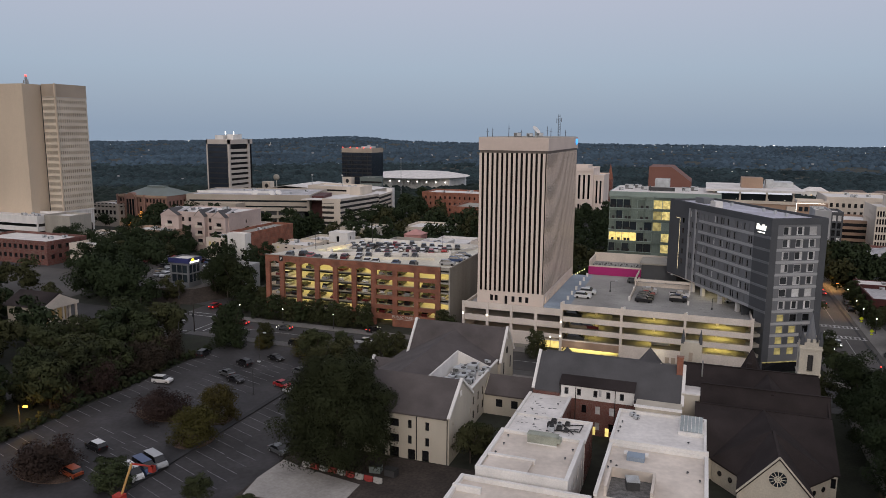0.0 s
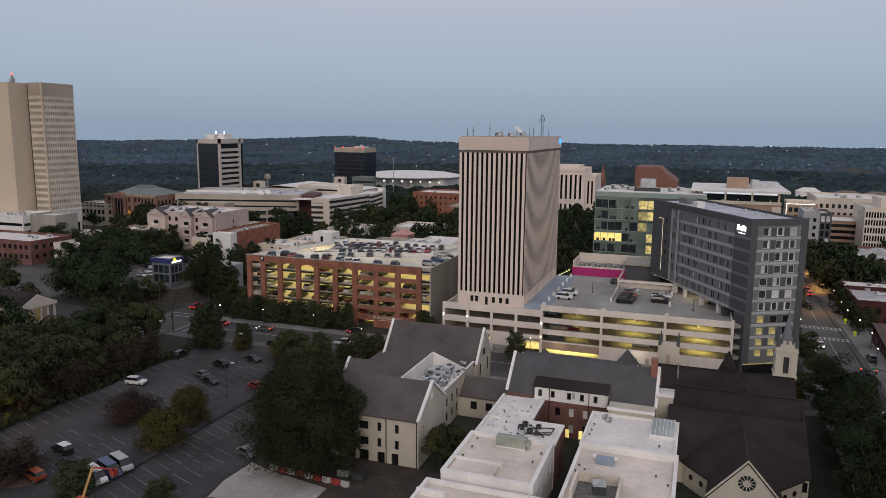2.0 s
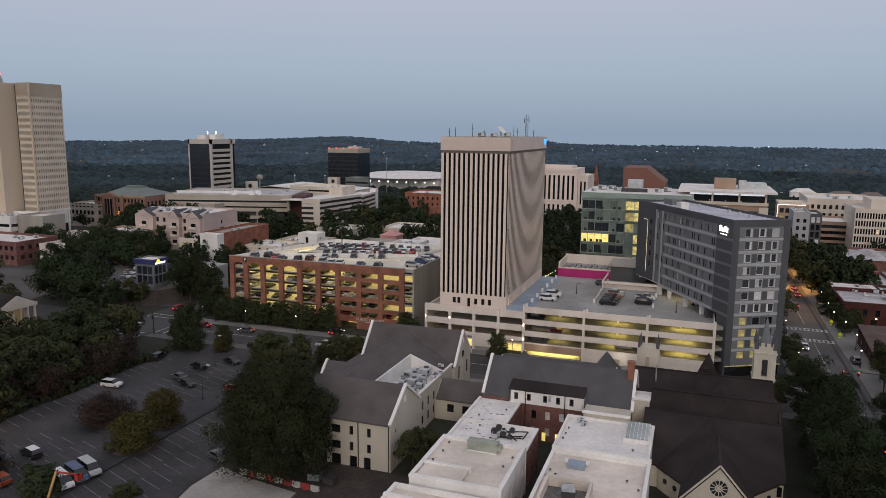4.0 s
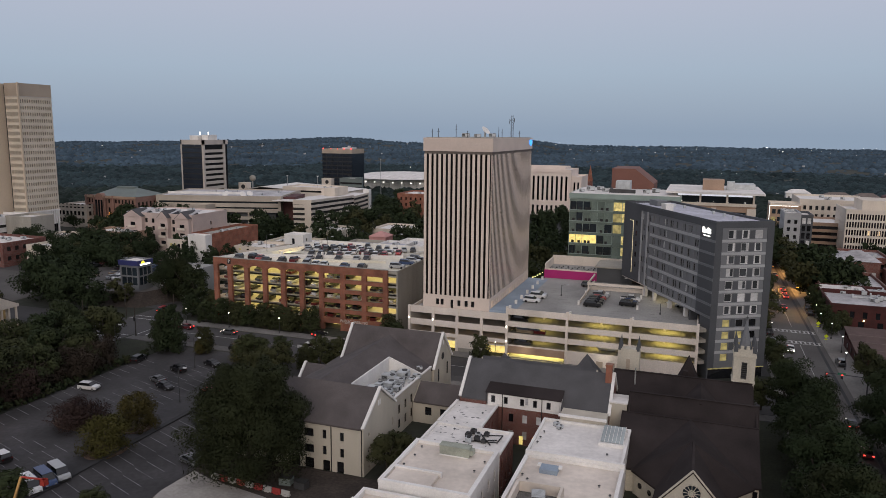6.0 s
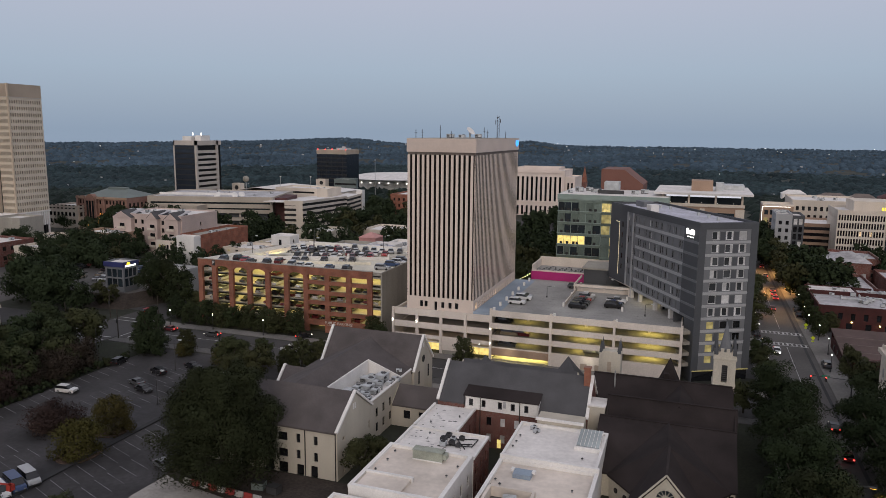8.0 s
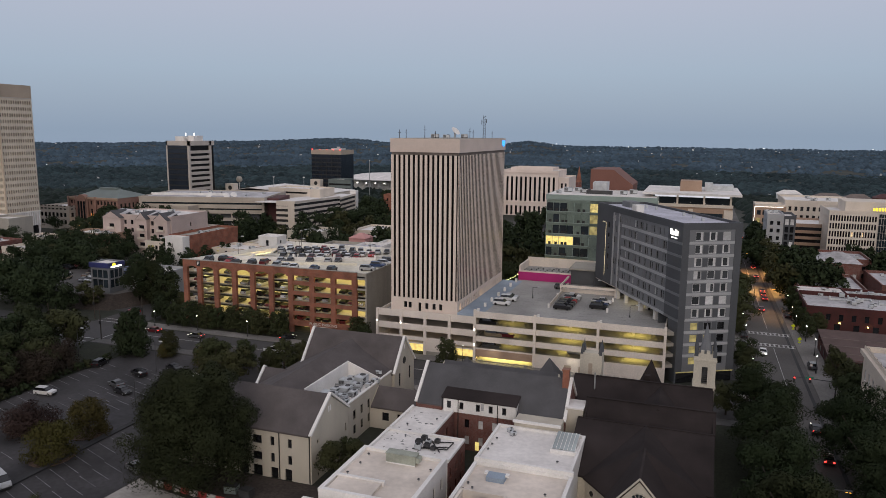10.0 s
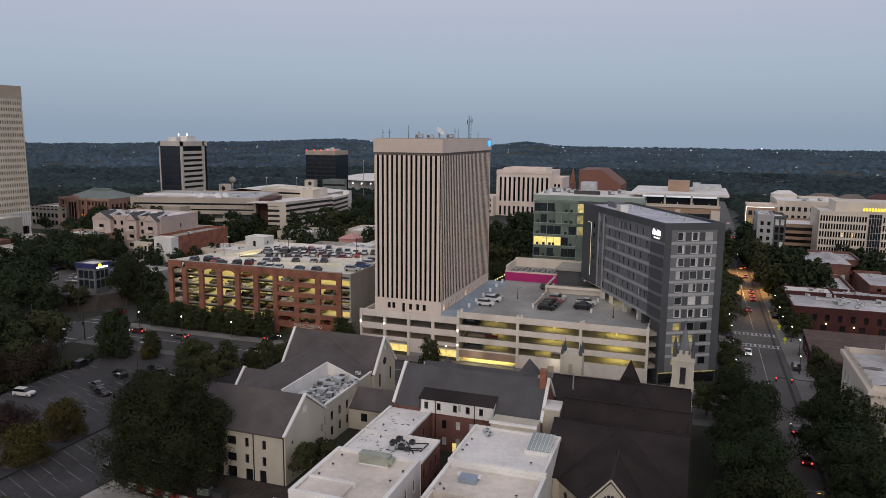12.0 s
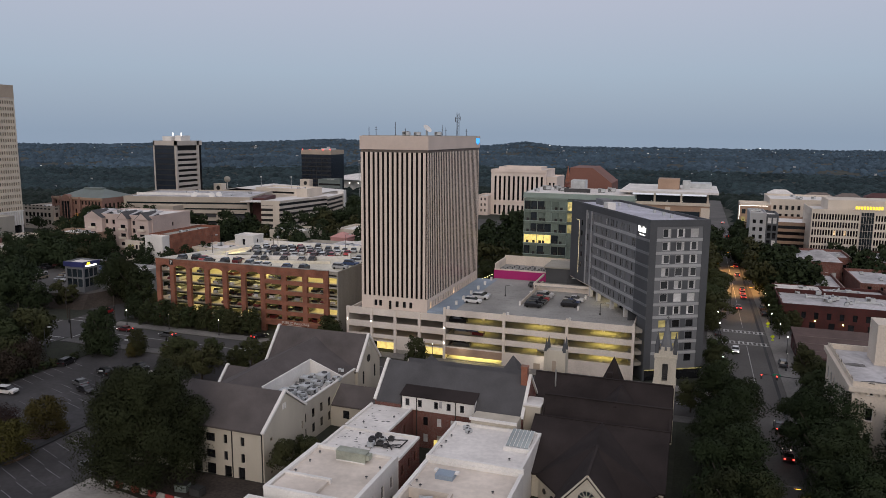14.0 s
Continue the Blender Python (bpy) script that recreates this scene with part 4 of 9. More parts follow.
for i in range(9):
    t = thing("terrace_table", pose(-31.5 + 1.7 * i, 236 + (i % 3) * 2.4, 12.6), "small dark terrace table with two seats", "table", "terrace tables")
    part("tabletop", boxes((-0.4, 0.4, -0.4, 0.4, 0.7, 0.75)), M["dark_metal"], t)
    part("leg", boxes((-0.05, 0.05, -0.05, 0.05, 0, 0.7)), M["dark_metal"], t)
    part("seat", boxes((-1.0, -0.6, -0.2, 0.2, 0, 0.45), (0.6, 1.0, -0.2, 0.2, 0, 0.45)), M["dark_metal"], t)

# ---- brick parking deck ----
bdeck = thing("brick_parking_deck", pose(0, 0, 0), "red brick parking deck with tall arches and yellow-lit floors", "parking garage")
BX0, BX1, BY0, BY1, BZ = -127.3, -66.6, 190.5, 234.0, 17.4
bcol = [-127.0, -122.0, -116.0, -109.6, -103.3, -97.0, -90.5, -83.6, -76.8, -70.2]
levels = [13.35, 10.4, 7.45, 4.5, 1.55]
WEST = [(BX0 + 0.3, BY0 + 0.5), (BX1 - 0.2, BY0 + 0.5), (BX1 - 0.2, BY1), (-114.4, BY1)]
part("roof_slab", prism(bmesh.new(), WEST, 15.9, 16.3), M["roof_deck"], bdeck)
for z in levels:
    part("slab", prism(bmesh.new(), [(BX0 + 0.5, BY0 + 0.9), (BX1 - 0.3, BY0 + 0.9), (BX1 - 0.3, BY1), (-114.2, BY1)], z - 0.45, z), M["deck_conc"], bdeck)
    part("rail_wall", boxes((BX0 + 0.5, BX1 - 0.4, BY0 + 0.9, BY0 + 1.1, z - 0.5, z + 0.3)), M["olive_conc"], bdeck)
for x in bcol:
    w = 0.75
    part("brick_column", boxes((x - w, x + w, BY0, BY0 + 0.9, -1.7, 15.2)), M["brick"], bdeck)
part("brick_cornice", boxes((BX0 - 0.4, -69.4, BY0 - 0.05, BY0 + 0.6, 16.2, BZ)), M["brick"], bdeck)
part("coping", boxes((BX0 - 0.5, -69.3, BY0 - 0.15, BY0 + 0.7, BZ, BZ + 0.12)), M["conc_grey"], bdeck)
for i in range(9):
    a, b = bcol[i] + 0.75, bcol[i + 1] - 0.75
    if i < 6:
        # arch head: a row of stepped voussoirs under the cornice
        bm = bmesh.new()
        n = 10
        top = 16.2
        for k in range(n):
            u0, u1 = k / n, (k + 1) / n
            um = abs((u0 + u1) - 1)
            zz = 15.55 - 1.1 * (1 - math.sqrt(max(0, 1 - um * um)))
            box(bm, a + (b - a) * u0, a + (b - a) * u1, BY0 + 0.05, BY0 + 0.7, zz, top)
        part("arch", bm, M["brick"], bdeck)
    else:
        for z0, z1 in ((15.2, 16.2), (12.5, 13.6), (9.55, 10.65), (6.6, 7.7), (3.65, 4.75)):
            part("brick_spandrel", boxes((a, b, BY0 + 0.04, BY0 + 0.6, z0, z1)), M["brick"], bdeck)
        part("brick_panel", boxes((a, b, BY0 + 0.04, BY0 + 0.6, -1.7 if i > 6 else 0.5, 2.2)), M["brick"], bdeck)
for i in range(9):
    part("column_head", boxes((bcol[i] - 0.75, bcol[i] + 0.75, BY0, BY0 + 0.6, 15.2, 16.2)), M["brick"], bdeck)
part("corner_wall", boxes((-70.9, -69.4, BY0, BY0 + 0.6, 15.2, 16.2)), M["brick"], bdeck)
# plain concrete end bay and side wall
for z0, z1 in ((15.4, 17.2), (12.4, 13.8), (9.45, 10.85), (6.5, 7.9), (3.55, 4.95), (0.6, 2.0)):
    part("end_spandrel", boxes((-69.4, -66.8, BY0 + 0.5, BY0 + 0.9, z0, z0 + 0.5 if z0 < 15 else z1)), M["conc_grey"], bdeck)
part("side_wall", boxes((-66.9, -66.5, BY0 + 0.3, BY1, -1.7, 17.3)), M["conc_grey"], bdeck)
# Pale panel added inside the side wall to brighten the end bay.
part("end_lining", boxes((-67.0, -66.92, BY0 + 1.2, BY0 + 17, -1.6, 15.8)), M["deck_conc"], bdeck)
part("west_wall", beam(bmesh.new(), (BX0 + 0.1, BY0 + 0.9, 16.45), (-114.6, BY1, 16.45), 0.4, 1.7), M["white"], bdeck)
for z in levels:
    part("west_spandrel", beam(bmesh.new(), (BX0 + 0.1, BY0 + 0.9, z + 0.2), (-114.6, BY1, z + 0.2), 0.3, 1.4), M["deck_conc"], bdeck)
part("rear_wall", boxes((-114.4, BX1, BY1, BY1 + 0.4, -1.7, 17.4)), M["white"], bdeck)
part("inner_wall", boxes((BX0 + 6, BX1 - 1, BY0 + 17, BY0 + 17.3, -1.6, 15.9)), M["deck_conc"], bdeck)
part("ramp_wall", beam(bmesh.new(), (-119, 200.3, 16.8), (-75.3, 215.3, 16.8), 0.35, 1.0), M["white"], bdeck)
part("ramp_wall", beam(bmesh.new(), (-119, 200.3, 16.8), (-116.6, 210.0, 16.8), 0.35, 1.0), M["white"], bdeck)
part("ramp_wall", beam(bmesh.new(), (-75.3, 215.3, 16.8), (-71.5, 232.5, 16.8), 0.35, 1.0), M["white"], bdeck)
part("ramp_wall", beam(bmesh.new(), (-103.5, 198.6, 16.7), (-77.0, 206.2, 16.7), 0.3, 0.8), M["roof_deck"], bdeck)
for k in range(4):
    part("wall_pier", boxes((-111.4 + 12 * k, -110.8 + 12 * k, 202.6 + 4.12 * k, 203.2 + 4.12 * k, 16.3, 18.2)), M["white"], bdeck)
part("ramp_floor", slab(bmesh.new(), (-117.4, 203.6, 16.34), (-107.2, 207.2, 17.9), (-109.0, 212.4, 17.9), (-116.2, 209.2, 16.34), 0.03), M["roof_deck"], bdeck)
part("ramp_rail", beam(bmesh.new(), (-116.4, 209.6, 16.7), (-108.8, 212.8, 18.4), 0.3, 0.9), M["deck_conc"], bdeck)
for z in [16.2] + levels[:-1]:
    area("brick_deck_light", -96.6, BY0 + 8, z - 0.55, 59, 11, 1250, (1.0, 0.86, 0.28))
bm = bmesh.new()
for z in [15.85] + [v - 0.5 for v in levels[:-1]]:
    for x in np.arange(-124, -68, 6.6):
        box(bm, x - 0.45, x + 0.45, BY0 + 5.0, BY0 + 5.3, z - 0.14, z)
part("lamp_row", bm, M["lamp_yellow"], bdeck, "yellow ceiling lamps")
# Added lamp without fixture, standing in for the glow out of the ramp well.
area("ramp_light", -111.8, 208.2, 19.6, 4, 2, 130, (1.0, 0.84, 0.24))
# Glowing sheet for the lit drive-in, no lamp of its own.
part("entrance_glow", boxes((-90, -84.4, BY0 + 6, BY0 + 6.1, -1.4, 0.6)), M["lit_yellow"], bdeck)
# roof stair house
building("stair_house", "white plastered stair house on the deck roof", -125.5, -118, 227.5, 233.6, 19.7, "white", "roof_white", {"s": [(3, 4.1, 16.4, 18.4)], "e": [(2, 3, 17.2, 18.4)]}, z0=16.3, parapet=0.3)


def text(name, body, size, m, material, parent, depth=0.03, label=""):
    c = bpy.data.curves.new(name, "FONT")
    c.body, c.size, c.extrude, c.align_x, c.align_y = body, size, depth, "CENTER", "CENTER"
    ob = new(name, c)
    c.materials.append(material)
    ob.parent = parent
    ob.matrix_basis = m
    return tagged(ob, label)


M["letter"] = mat("letter", (0.6, 0.55, 0.5), 0.6)
text("sign_letters", "PUBLIC PARKING", 1.15, pose(-80, BY0 - 0.02, 1.45, 90, 0, 0), M["letter"], bdeck, 0.05, "pale raised letters")
part("sign_line", boxes((-84, -76, BY0, BY0 + 0.04, 0.72, 0.84)), M["letter"], bdeck)
text("parking_letter", "P", 1.5, pose(-122, BY0 - 0.1, 16.4, 90, 0, 0), M["white"], bdeck, 0.05)
part("letter_board", boxes((-122.6, -121.4, BY0 - 0.08, BY0 - 0.05, 15.6, 17.2)), M["black"], bdeck)

# ---- dark grey hotel on columns ----
M["line_glow"] = lit("line_glow", (1.0, 0.84, 0.5), 0.8)
hotel = thing("hotel", pose(15.7, 184.3, 0, 0, 0, 29.33), "dark grey panelled hotel slab standing on white columns", "hotel")
rng = random.Random(11)
HZ, HL, HW = 36.0, 50.4, 14.6
rowz = [32.2 - 3.0 * i for i in range(7)]
low = [11.2, 8.3, 5.6, 2.9]
holes = [(x - 0.95, x + 0.95, z, z + 2.0) for z in rowz for x in (4.1, 7.5, 10.9)] + [(x - 0.9, x + 0.9, z, z + 1.7) for z in low for x in (4.1, 7.5, 10.9)]
bm = bmesh.new()
wall_grid(bm, (0, 0), (1, 0), (0, -1), HW, 1.2, HZ, holes, 0.3)
part("end_wall", bm, M["hotel_mid"], hotel)
drapes = ((), ((-0.95, -0.35),), ((0.3, 0.95),), ((-0.95, -0.5), (0.5, 0.95)), ((-0.95, 0.2),), ((-0.95, 0.95),))
for u0, u1, v0, v1 in holes[:21]:
    win = new("window", pane_mesh(u1 - u0, v1 - v0, M["hotel_glass"]))
    win.parent = hotel
    win.matrix_basis = pose((u0 + u1) / 2, 0.2, (v0 + v1) / 2)
    part("window_frame", boxes((-0.95, 0.95, -0.12, 0.02, 0.88, 1.0), (-0.95, 0.95, -0.16, 0.02, -1.0, -0.86), (-0.95, -0.83, -0.12, 0.02, -0.86, 0.88), (0.83, 0.95, -0.12, 0.02, -0.86, 0.88)), M["curtain"], win)
    for a, b in rng.choices(drapes, (2, 4, 3, 4, 2, 2))[0]:
        part("curtain", boxes((a + 0.05, b - 0.05, -0.07, -0.035, -0.86, 0.88)), M["curtain"], win)
put_panes(hotel, (0, 0), (1, 0), (0, -1), [h for h in holes[21:] if h[0] < 9], 0.3, [M["lit_dim"], M["glass"]], (1, 1), rng)
put_panes(hotel, (0, 0), (1, 0), (0, -1), [h for h in holes[21:] if h[0] > 9], 0.3, [M["glass"]], (1,), rng)
part("end_frame", boxes((-0.06, 1.6, -0.12, 0.0, 1.2, HZ), (12.9, HW + 0.06, -0.12, 0.0, 1.2, HZ), (1.6, 12.9, -0.12, 0.0, 34.7, HZ)), M["hotel_dark"], hotel)
for z in rowz + low[:3]:
    part("band", boxes((1.6, 12.9, -0.1, 0.0, z - 0.85, z - 0.2)), M["hotel_light"], hotel)
    for x0, x1 in ((5.2, 6.4), (8.6, 9.8)):
        part("panel", boxes((x0, x1, -0.06, 0.0, z, z + 1.9)), M["hotel_dark"], hotel)
part("base_glass", boxes((0.3, HW - 0.2, 0.1, 0.3, -1.6, 1.0)), M["glass"], hotel)
part("base_light", boxes((0.2, HW, -0.2, -0.05, 1.0, 1.22)), M["lit_dim"], hotel, "thin pale light line")
# long facade
holes = []
bay = (39.0 - 6.8) / 10
for r, z in enumerate(rowz):
    for c in range(10):
        u = HL - 39.0 + bay * (c + 0.5)
        holes.append((u - 0.85, u - 0.05, z, z + 1.7))
        if (c + r) % 3:
            holes.append((u + 0.25, u + 0.85, z, z + 1.7))
bm = bmesh.new()
wall_grid(bm, (0, HL), (0, -1), (-1, 0), HL, 13.9, HZ, holes, 0.25)
part("long_wall", bm, M["hotel_mid"], hotel)
put_panes(hotel, (0, HL), (0, -1), (-1, 0), holes, 0.25, [M["glass"], M["curtain"], M["hotel_mid"]], (5, 1, 2), rng)
part("dark_cladding", boxes((-0.14, 0, -0.06, 6.7, 13.9, HZ), (-0.14, 0, 39.0, HL, 13.9, HZ), (-0.14, 0, 6.7, 39.0, 34.6, HZ)), M["hotel_dark"], hotel)
for z in rowz:
    part("band", boxes((-0.1, 0, 6.7, 33.2, z - 0.95, z - 0.25)), M["hotel_light"], hotel)
    part("band", boxes((-0.2, 0, -0.1, 6.7, z - 0.95, z - 0.35)), M["hotel_mid"], hotel)
for u in (35.0, 38.6):
    part("upright_band", boxes((-0.12, 0, u - 0.4, u + 0.4, 13.9, 34.6)), M["hotel_light"], hotel)
part("light_line", boxes((-0.2, -0.14, 43.7, 43.82, 16, 31.2), (-0.2, -0.14, 43.82, 46.2, 31.08, 31.2)), M["line_glow"], hotel, "thin vertical warm light line")
for z in (18, 21, 24, 27, 30):
    part("slot_window", boxes((-0.2, -0.14, 41.2, 42.0, z, z + 1.4)), M["glass"], hotel)
part("east_wall", boxes((HW - 0.3, HW, 0.3, HL, -1.6, HZ)), M["hotel_dark"], hotel)
part("rear_wall", boxes((0.3, HW - 0.3, HL - 0.3, HL, 13.9, HZ)), M["hotel_dark"], hotel)
part("soffit", boxes((0.1, HW, 6, HL, 13.6, 13.9)), M["deck_conc"], hotel)
part("lower_wall", boxes((-0.1, 0.3, 0.0, 4.5, -1.6, 13.9)), M["hotel_dark"], hotel)
part("lower_rear", boxes((0.3, HW - 0.3, 10, 10.3, -1.6, 13.9)), M["hotel_dark"], hotel)
part("parapet", boxes((0, HW, 0, 0.35, HZ, HZ + 0.25), (0, 0.35, 0.35, HL, HZ, HZ + 0.25), (HW - 0.35, HW, 0.35, HL, HZ, HZ + 0.25), (0.35, HW - 0.35, HL - 0.35, HL, HZ, HZ + 0.25)), M["hotel_dark"], hotel)
part("roof", boxes((0.35, HW - 0.35, 0.35, HL - 0.35, HZ - 0.9, HZ - 0.35)), M["roof_lavender"], hotel)
part("stair_block", boxes((5, 8, 40, 45, HZ - 0.35, HZ + 1.2)), M["hotel_mid"], hotel)
for y in (8, 14, 19, 34, 38, 47):
    part("roof_vent", boxes((6.0 + y % 5, 6.6 + y % 5, y, y + 0.6, HZ - 0.35, HZ + 0.5)), M["unit_grey"], hotel)
part("roof_box", boxes((1.0, 3.2, 27, 29.6, HZ - 0.35, HZ + 1.6)), M["white"], hotel)
part("logo_sign", boxes((-0.35, -0.2, 4.6, 5.5, 33.1, 34.4), (-0.35, -0.2, 3.6, 4.3, 33.1, 34.0), (-0.35, -0.2, 2.6, 3.3, 33.1, 34.4), (-0.35, -0.2, 1.9, 2.3, 33.1, 34.2), (-0.35, -0.2, 2.2, 4.9, 32.4, 32.6)), M["lit_white"], hotel, "white glowing sign")
for y in (13.5, 22, 31, 36.5):
    for x in (1.2, 6.5):
        part("column", boxes((x - 0.45, x + 0.45, y - 0.45, y + 0.45, 10.4, 13.6)), M["white"], hotel)
for y0 in (13.5, 31):
    part("cross_beam", boxes((0.6, 8, y0 - 0.4, y0 + 0.4, 12.8, 13.6)), M["white"], hotel)
area("soffit_light", 4.5, 212, 13.4, 6, 8, 120, (1.0, 0.85, 0.5))
# balconies between deck and hotel
for z in (2.0, 4.6, 7.2, 9.8):
    part("stair_landing", boxes((-1.9, -0.15, 1.0, 4.2, z, z + 0.8)), M["conc_grey"], hotel)

# ---- beige parish building with steep roofs ----
parish = thing("parish_building", pose(0, 0, 0), "beige stucco parish building with dark shingled gables", "building")


def gable_x(parent, x0, x1, y0, y1, eave, ridge_z, wall, roof, coping=(True, True), holes_s=(), holes_e=(), over=0.35, z0=-1.8, t=0.3, name="roof", ridge_y=None, rng=None, panes=("glass",)):
    """A wing with its ridge along x: front wall, gable ends, two roof planes and white rake copings."""
    ym = (y0 + y1) / 2 if ridge_y is None else ridge_y
    rng = rng or random.Random(3)
    bm = bmesh.new()
    wall_grid(bm, (x0, y0), (1, 0), (0, -1), x1 - x0, z0, eave, list(holes_s), 0.3)
    wall_grid(bm, (x1, y0), (0, 1), (1, 0), y1 - y0, z0, eave, list(holes_e), 0.3)
    wall_grid(bm, (x1, y1), (-1, 0), (0, 1), x1 - x0, z0, eave, [], 0.3)
    wall_grid(bm, (x0, y1), (0, -1), (-1, 0), y1 - y0, z0, eave, [], 0.3)
    part("wall", bm, M[wall], parent)
    for x, w in ((x0, 0.3), (x1 - 0.3, 0.3)):
        bm = bmesh.new()
        a = [(x, y0, eave), (x, y1, eave), (x, ym, ridge_z)]
        v0 = [bm.verts.new(p) for p in a]
        v1 = [bm.verts.new((p[0] + w, p[1], p[2])) for p in a]
        bm.faces.new(v0)
        bm.faces.new(v1[::-1])
        for i in range(3):
            j = (i + 1) % 3
            bm.faces.new((v0[i], v0[j], v1[j], v1[i]))
        part("gable_wall", bm, M[wall], parent)
    put_panes(parent, (x0, y0), (1, 0), (0, -1), holes_s, 0.3, [M[p] for p in panes], [1] * len(panes), rng)
    put_panes(parent, (x1, y0), (0, 1), (1, 0), holes_e, 0.3, [M[p] for p in panes], [1] * len(panes), rng)
    k0, k1 = (ridge_z - eave) / (ym - y0), (ridge_z - eave) / (y1 - ym)
    part(name, slab(bmesh.new(), (x0 + 0.3, y0 - over, eave - over * k0 + 0.3), (x1 - 0.3, y0 - over, eave - over * k0 + 0.3), (x1 - 0.3, ym, ridge_z + 0.3), (x0 + 0.3, ym, ridge_z + 0.3), t), M[roof], parent)
    part(name, slab(bmesh.new(), (x0 + 0.3, ym, ridge_z + 0.3), (x1 - 0.3, ym, ridge_z + 0.3), (x1 - 0.3, y1 + over, eave - over * k1 + 0.3), (x0 + 0.3, y1 + over, eave - over * k1 + 0.3), t), M[roof], parent)
    for x, on in zip((x0, x1), coping):
        if on:
            for ye, k in ((y0 - over, k0), (y1 + over, k1)):
                part("coping", beam(bmesh.new(), (x, ye, eave - over * k + 0.35), (x, ym, ridge_z + 0.45), 0.55, 0.35), M["white"], parent)


H = []
for z in (4.2, 1.3):
    H += [(u, u + 0.75, z, z + 1.6) for u in (20.1, 23.4)] + [(u, u + 1.8, z, z + 1.5) for u in (4.5, 8.5, 12.6, 16.6)]
H += [(u, u + 1.8, -1.5, 0.4) for u in (4.6, 9.0, 13.9, 16.6)] + [(20.1, 21.5, -1.5, 0.4), (22.8, 24.1, -1.5, 0.5)]
E_ = [(2, 2.7, 4.8, 5.5), (2, 2.7, 1.8, 2.5), (2, 2.7, -0.9, -0.3), (12.0, 12.5, 3.0, 4.5)]
gable_x(parish, -66.5, -38.7, 111.2, 124.4, 7.0, 11.6, "stucco", "shingle", (True, True), H, E_, ridge_y=117.9)
for x in (-44.7, -39.0, -52.8):
    part("downpipe", boxes((x - 0.07, x + 0.07, 111.05, 111.18, -1.5, 6.8)), M["black"], parish)
part("gable_vent", boxes((-38.68, -38.6, 117.0, 117.35, 9.0, 10.0), (-38.68, -38.6, 117.6, 117.95, 9.0, 10.0)), M["white"], parish)
gable_x(parish, -61.3, -39.4, 147.2, 158.2, 6.0, 12.2, "stucco", "shingle", (True, True), (), (), ridge_y=152.6)
part("round_window", cone(bmesh.new(), 0, 0, 0, 0.06, 0.8, 0.8, 16), M["black"], parish).matrix_basis = pose(-39.35, 152.4, 7.4, 0, 90, 0)
part("gable_vent", boxes((-39.38, -39.3, 152.4, 152.8, 9.9, 10.9)), M["white"], parish)
part("gable_window", boxes((-39.38, -39.3, 149.6, 150.1, 2.5, 5.2), (-39.38, -39.3, 155.2, 155.7, 2.5, 5.2)), M["glass"], parish)
# middle wing, ridge along y, with the open plant well in its east slope
part("roof", slab(bmesh.new(), (-51.5, 118, 11.2), (-51.5, 152, 11.2), (-64.5, 152, 4.6), (-64.5, 118, 4.6), 0.3), M["shingle"], parish)
part("roof", slab(bmesh.new(), (-51.5, 118, 11.2), (-47.6, 118, 9.3), (-47.6, 152, 9.3), (-51.5, 152, 11.2), 0.3), M["shingle"], parish)
part("roof", slab(bmesh.new(), (-47.6, 142, 9.3), (-40.1, 142, 6.5), (-40.1, 152, 6.5), (-47.6, 152, 9.3), 0.3), M["shingle"], parish)
part("well_wall", boxes((-47.7, -47.4, 124.5, 141.6, 5.2, 9.35)), M["white"], parish)
bm = bmesh.new()
slab(bm, (-47.6, 141.7, 9.4), (-40.2, 141.7, 6.6), (-40.2, 142.0, 6.6), (-47.6, 142.0, 9.4), 4.6)
part("well_end", bm, M["white"], parish)
part("well_floor", boxes((-47.4, -40.3, 124.4, 141.7, 5.7, 6.1)), M["roof_white"], parish)
EH = [(u, u + 1.0, z, z + 1.7) for z in (2.7, -0.2) for u in (1.6, 4.7, 7.8, 10.9, 14.2)] + [(u, u + 1.2, -1.4, 0.0) for u in (17, 19.5)]
EH = [h for h in EH if not (h[0] > 17 and h[2] == -0.2)]
bm = bmesh.new()
wall_grid(bm, (-40.0, 124.4), (0, 1), (1, 0), 22.8, -1.8, 6.4, EH, 0.14)
part("wall", bm, M["stucco"], parish)
put_panes(parish, (-40.0, 124.4), (0, 1), (1, 0), EH, 0.14, [M["glass"]], (1,), rng)
part("coping", boxes((-40.35, -39.9, 124.4, 147.2, 6.4, 6.62)), M["white"], parish)
part("wall", boxes((-64.0, -63.7, 124.4, 147.2, -1.8, 4.4)), M["stucco"], parish)
gable_x(parish, -66.9, -58, 137.0, 145.0, 2.2, 5.9, "stucco", "shingle", (True, False), (), ())
for x, y, s, r in [(-45.6, 128.5, 1.3, 0), (-44.2, 133, 1.1, 90), (-45.9, 136.5, 1.2, 0), (-44, 139.2, 1.25, 90), (-43.6, 136.0, 0.9, 0), (-46.2, 132.3, 0.9, 90), (-43.4, 129.8, 0.8, 0), (-45.4, 126.4, 0.8, 90), (-43.2, 126.8, 0.9, 0), (-42.4, 132.4, 0.8, 90), (-46.2, 139.6, 0.8, 0), (-41.2, 143.2, 0.5, 30), (-46.4, 126, 0.7, 0), (-41.6, 137.6, 0.7, 90), (-41.4, 140.2, 0.7, 0), (-46.6, 130.4, 0.6, 90), (-44.6, 131.4, 0.6, 0), (-42, 128.4, 0.6, 90)]:
    rooftop_unit(x + 0.8 * (y < 142), y, 6.1 if y < 142 else 7.0, s * 0.95, r)
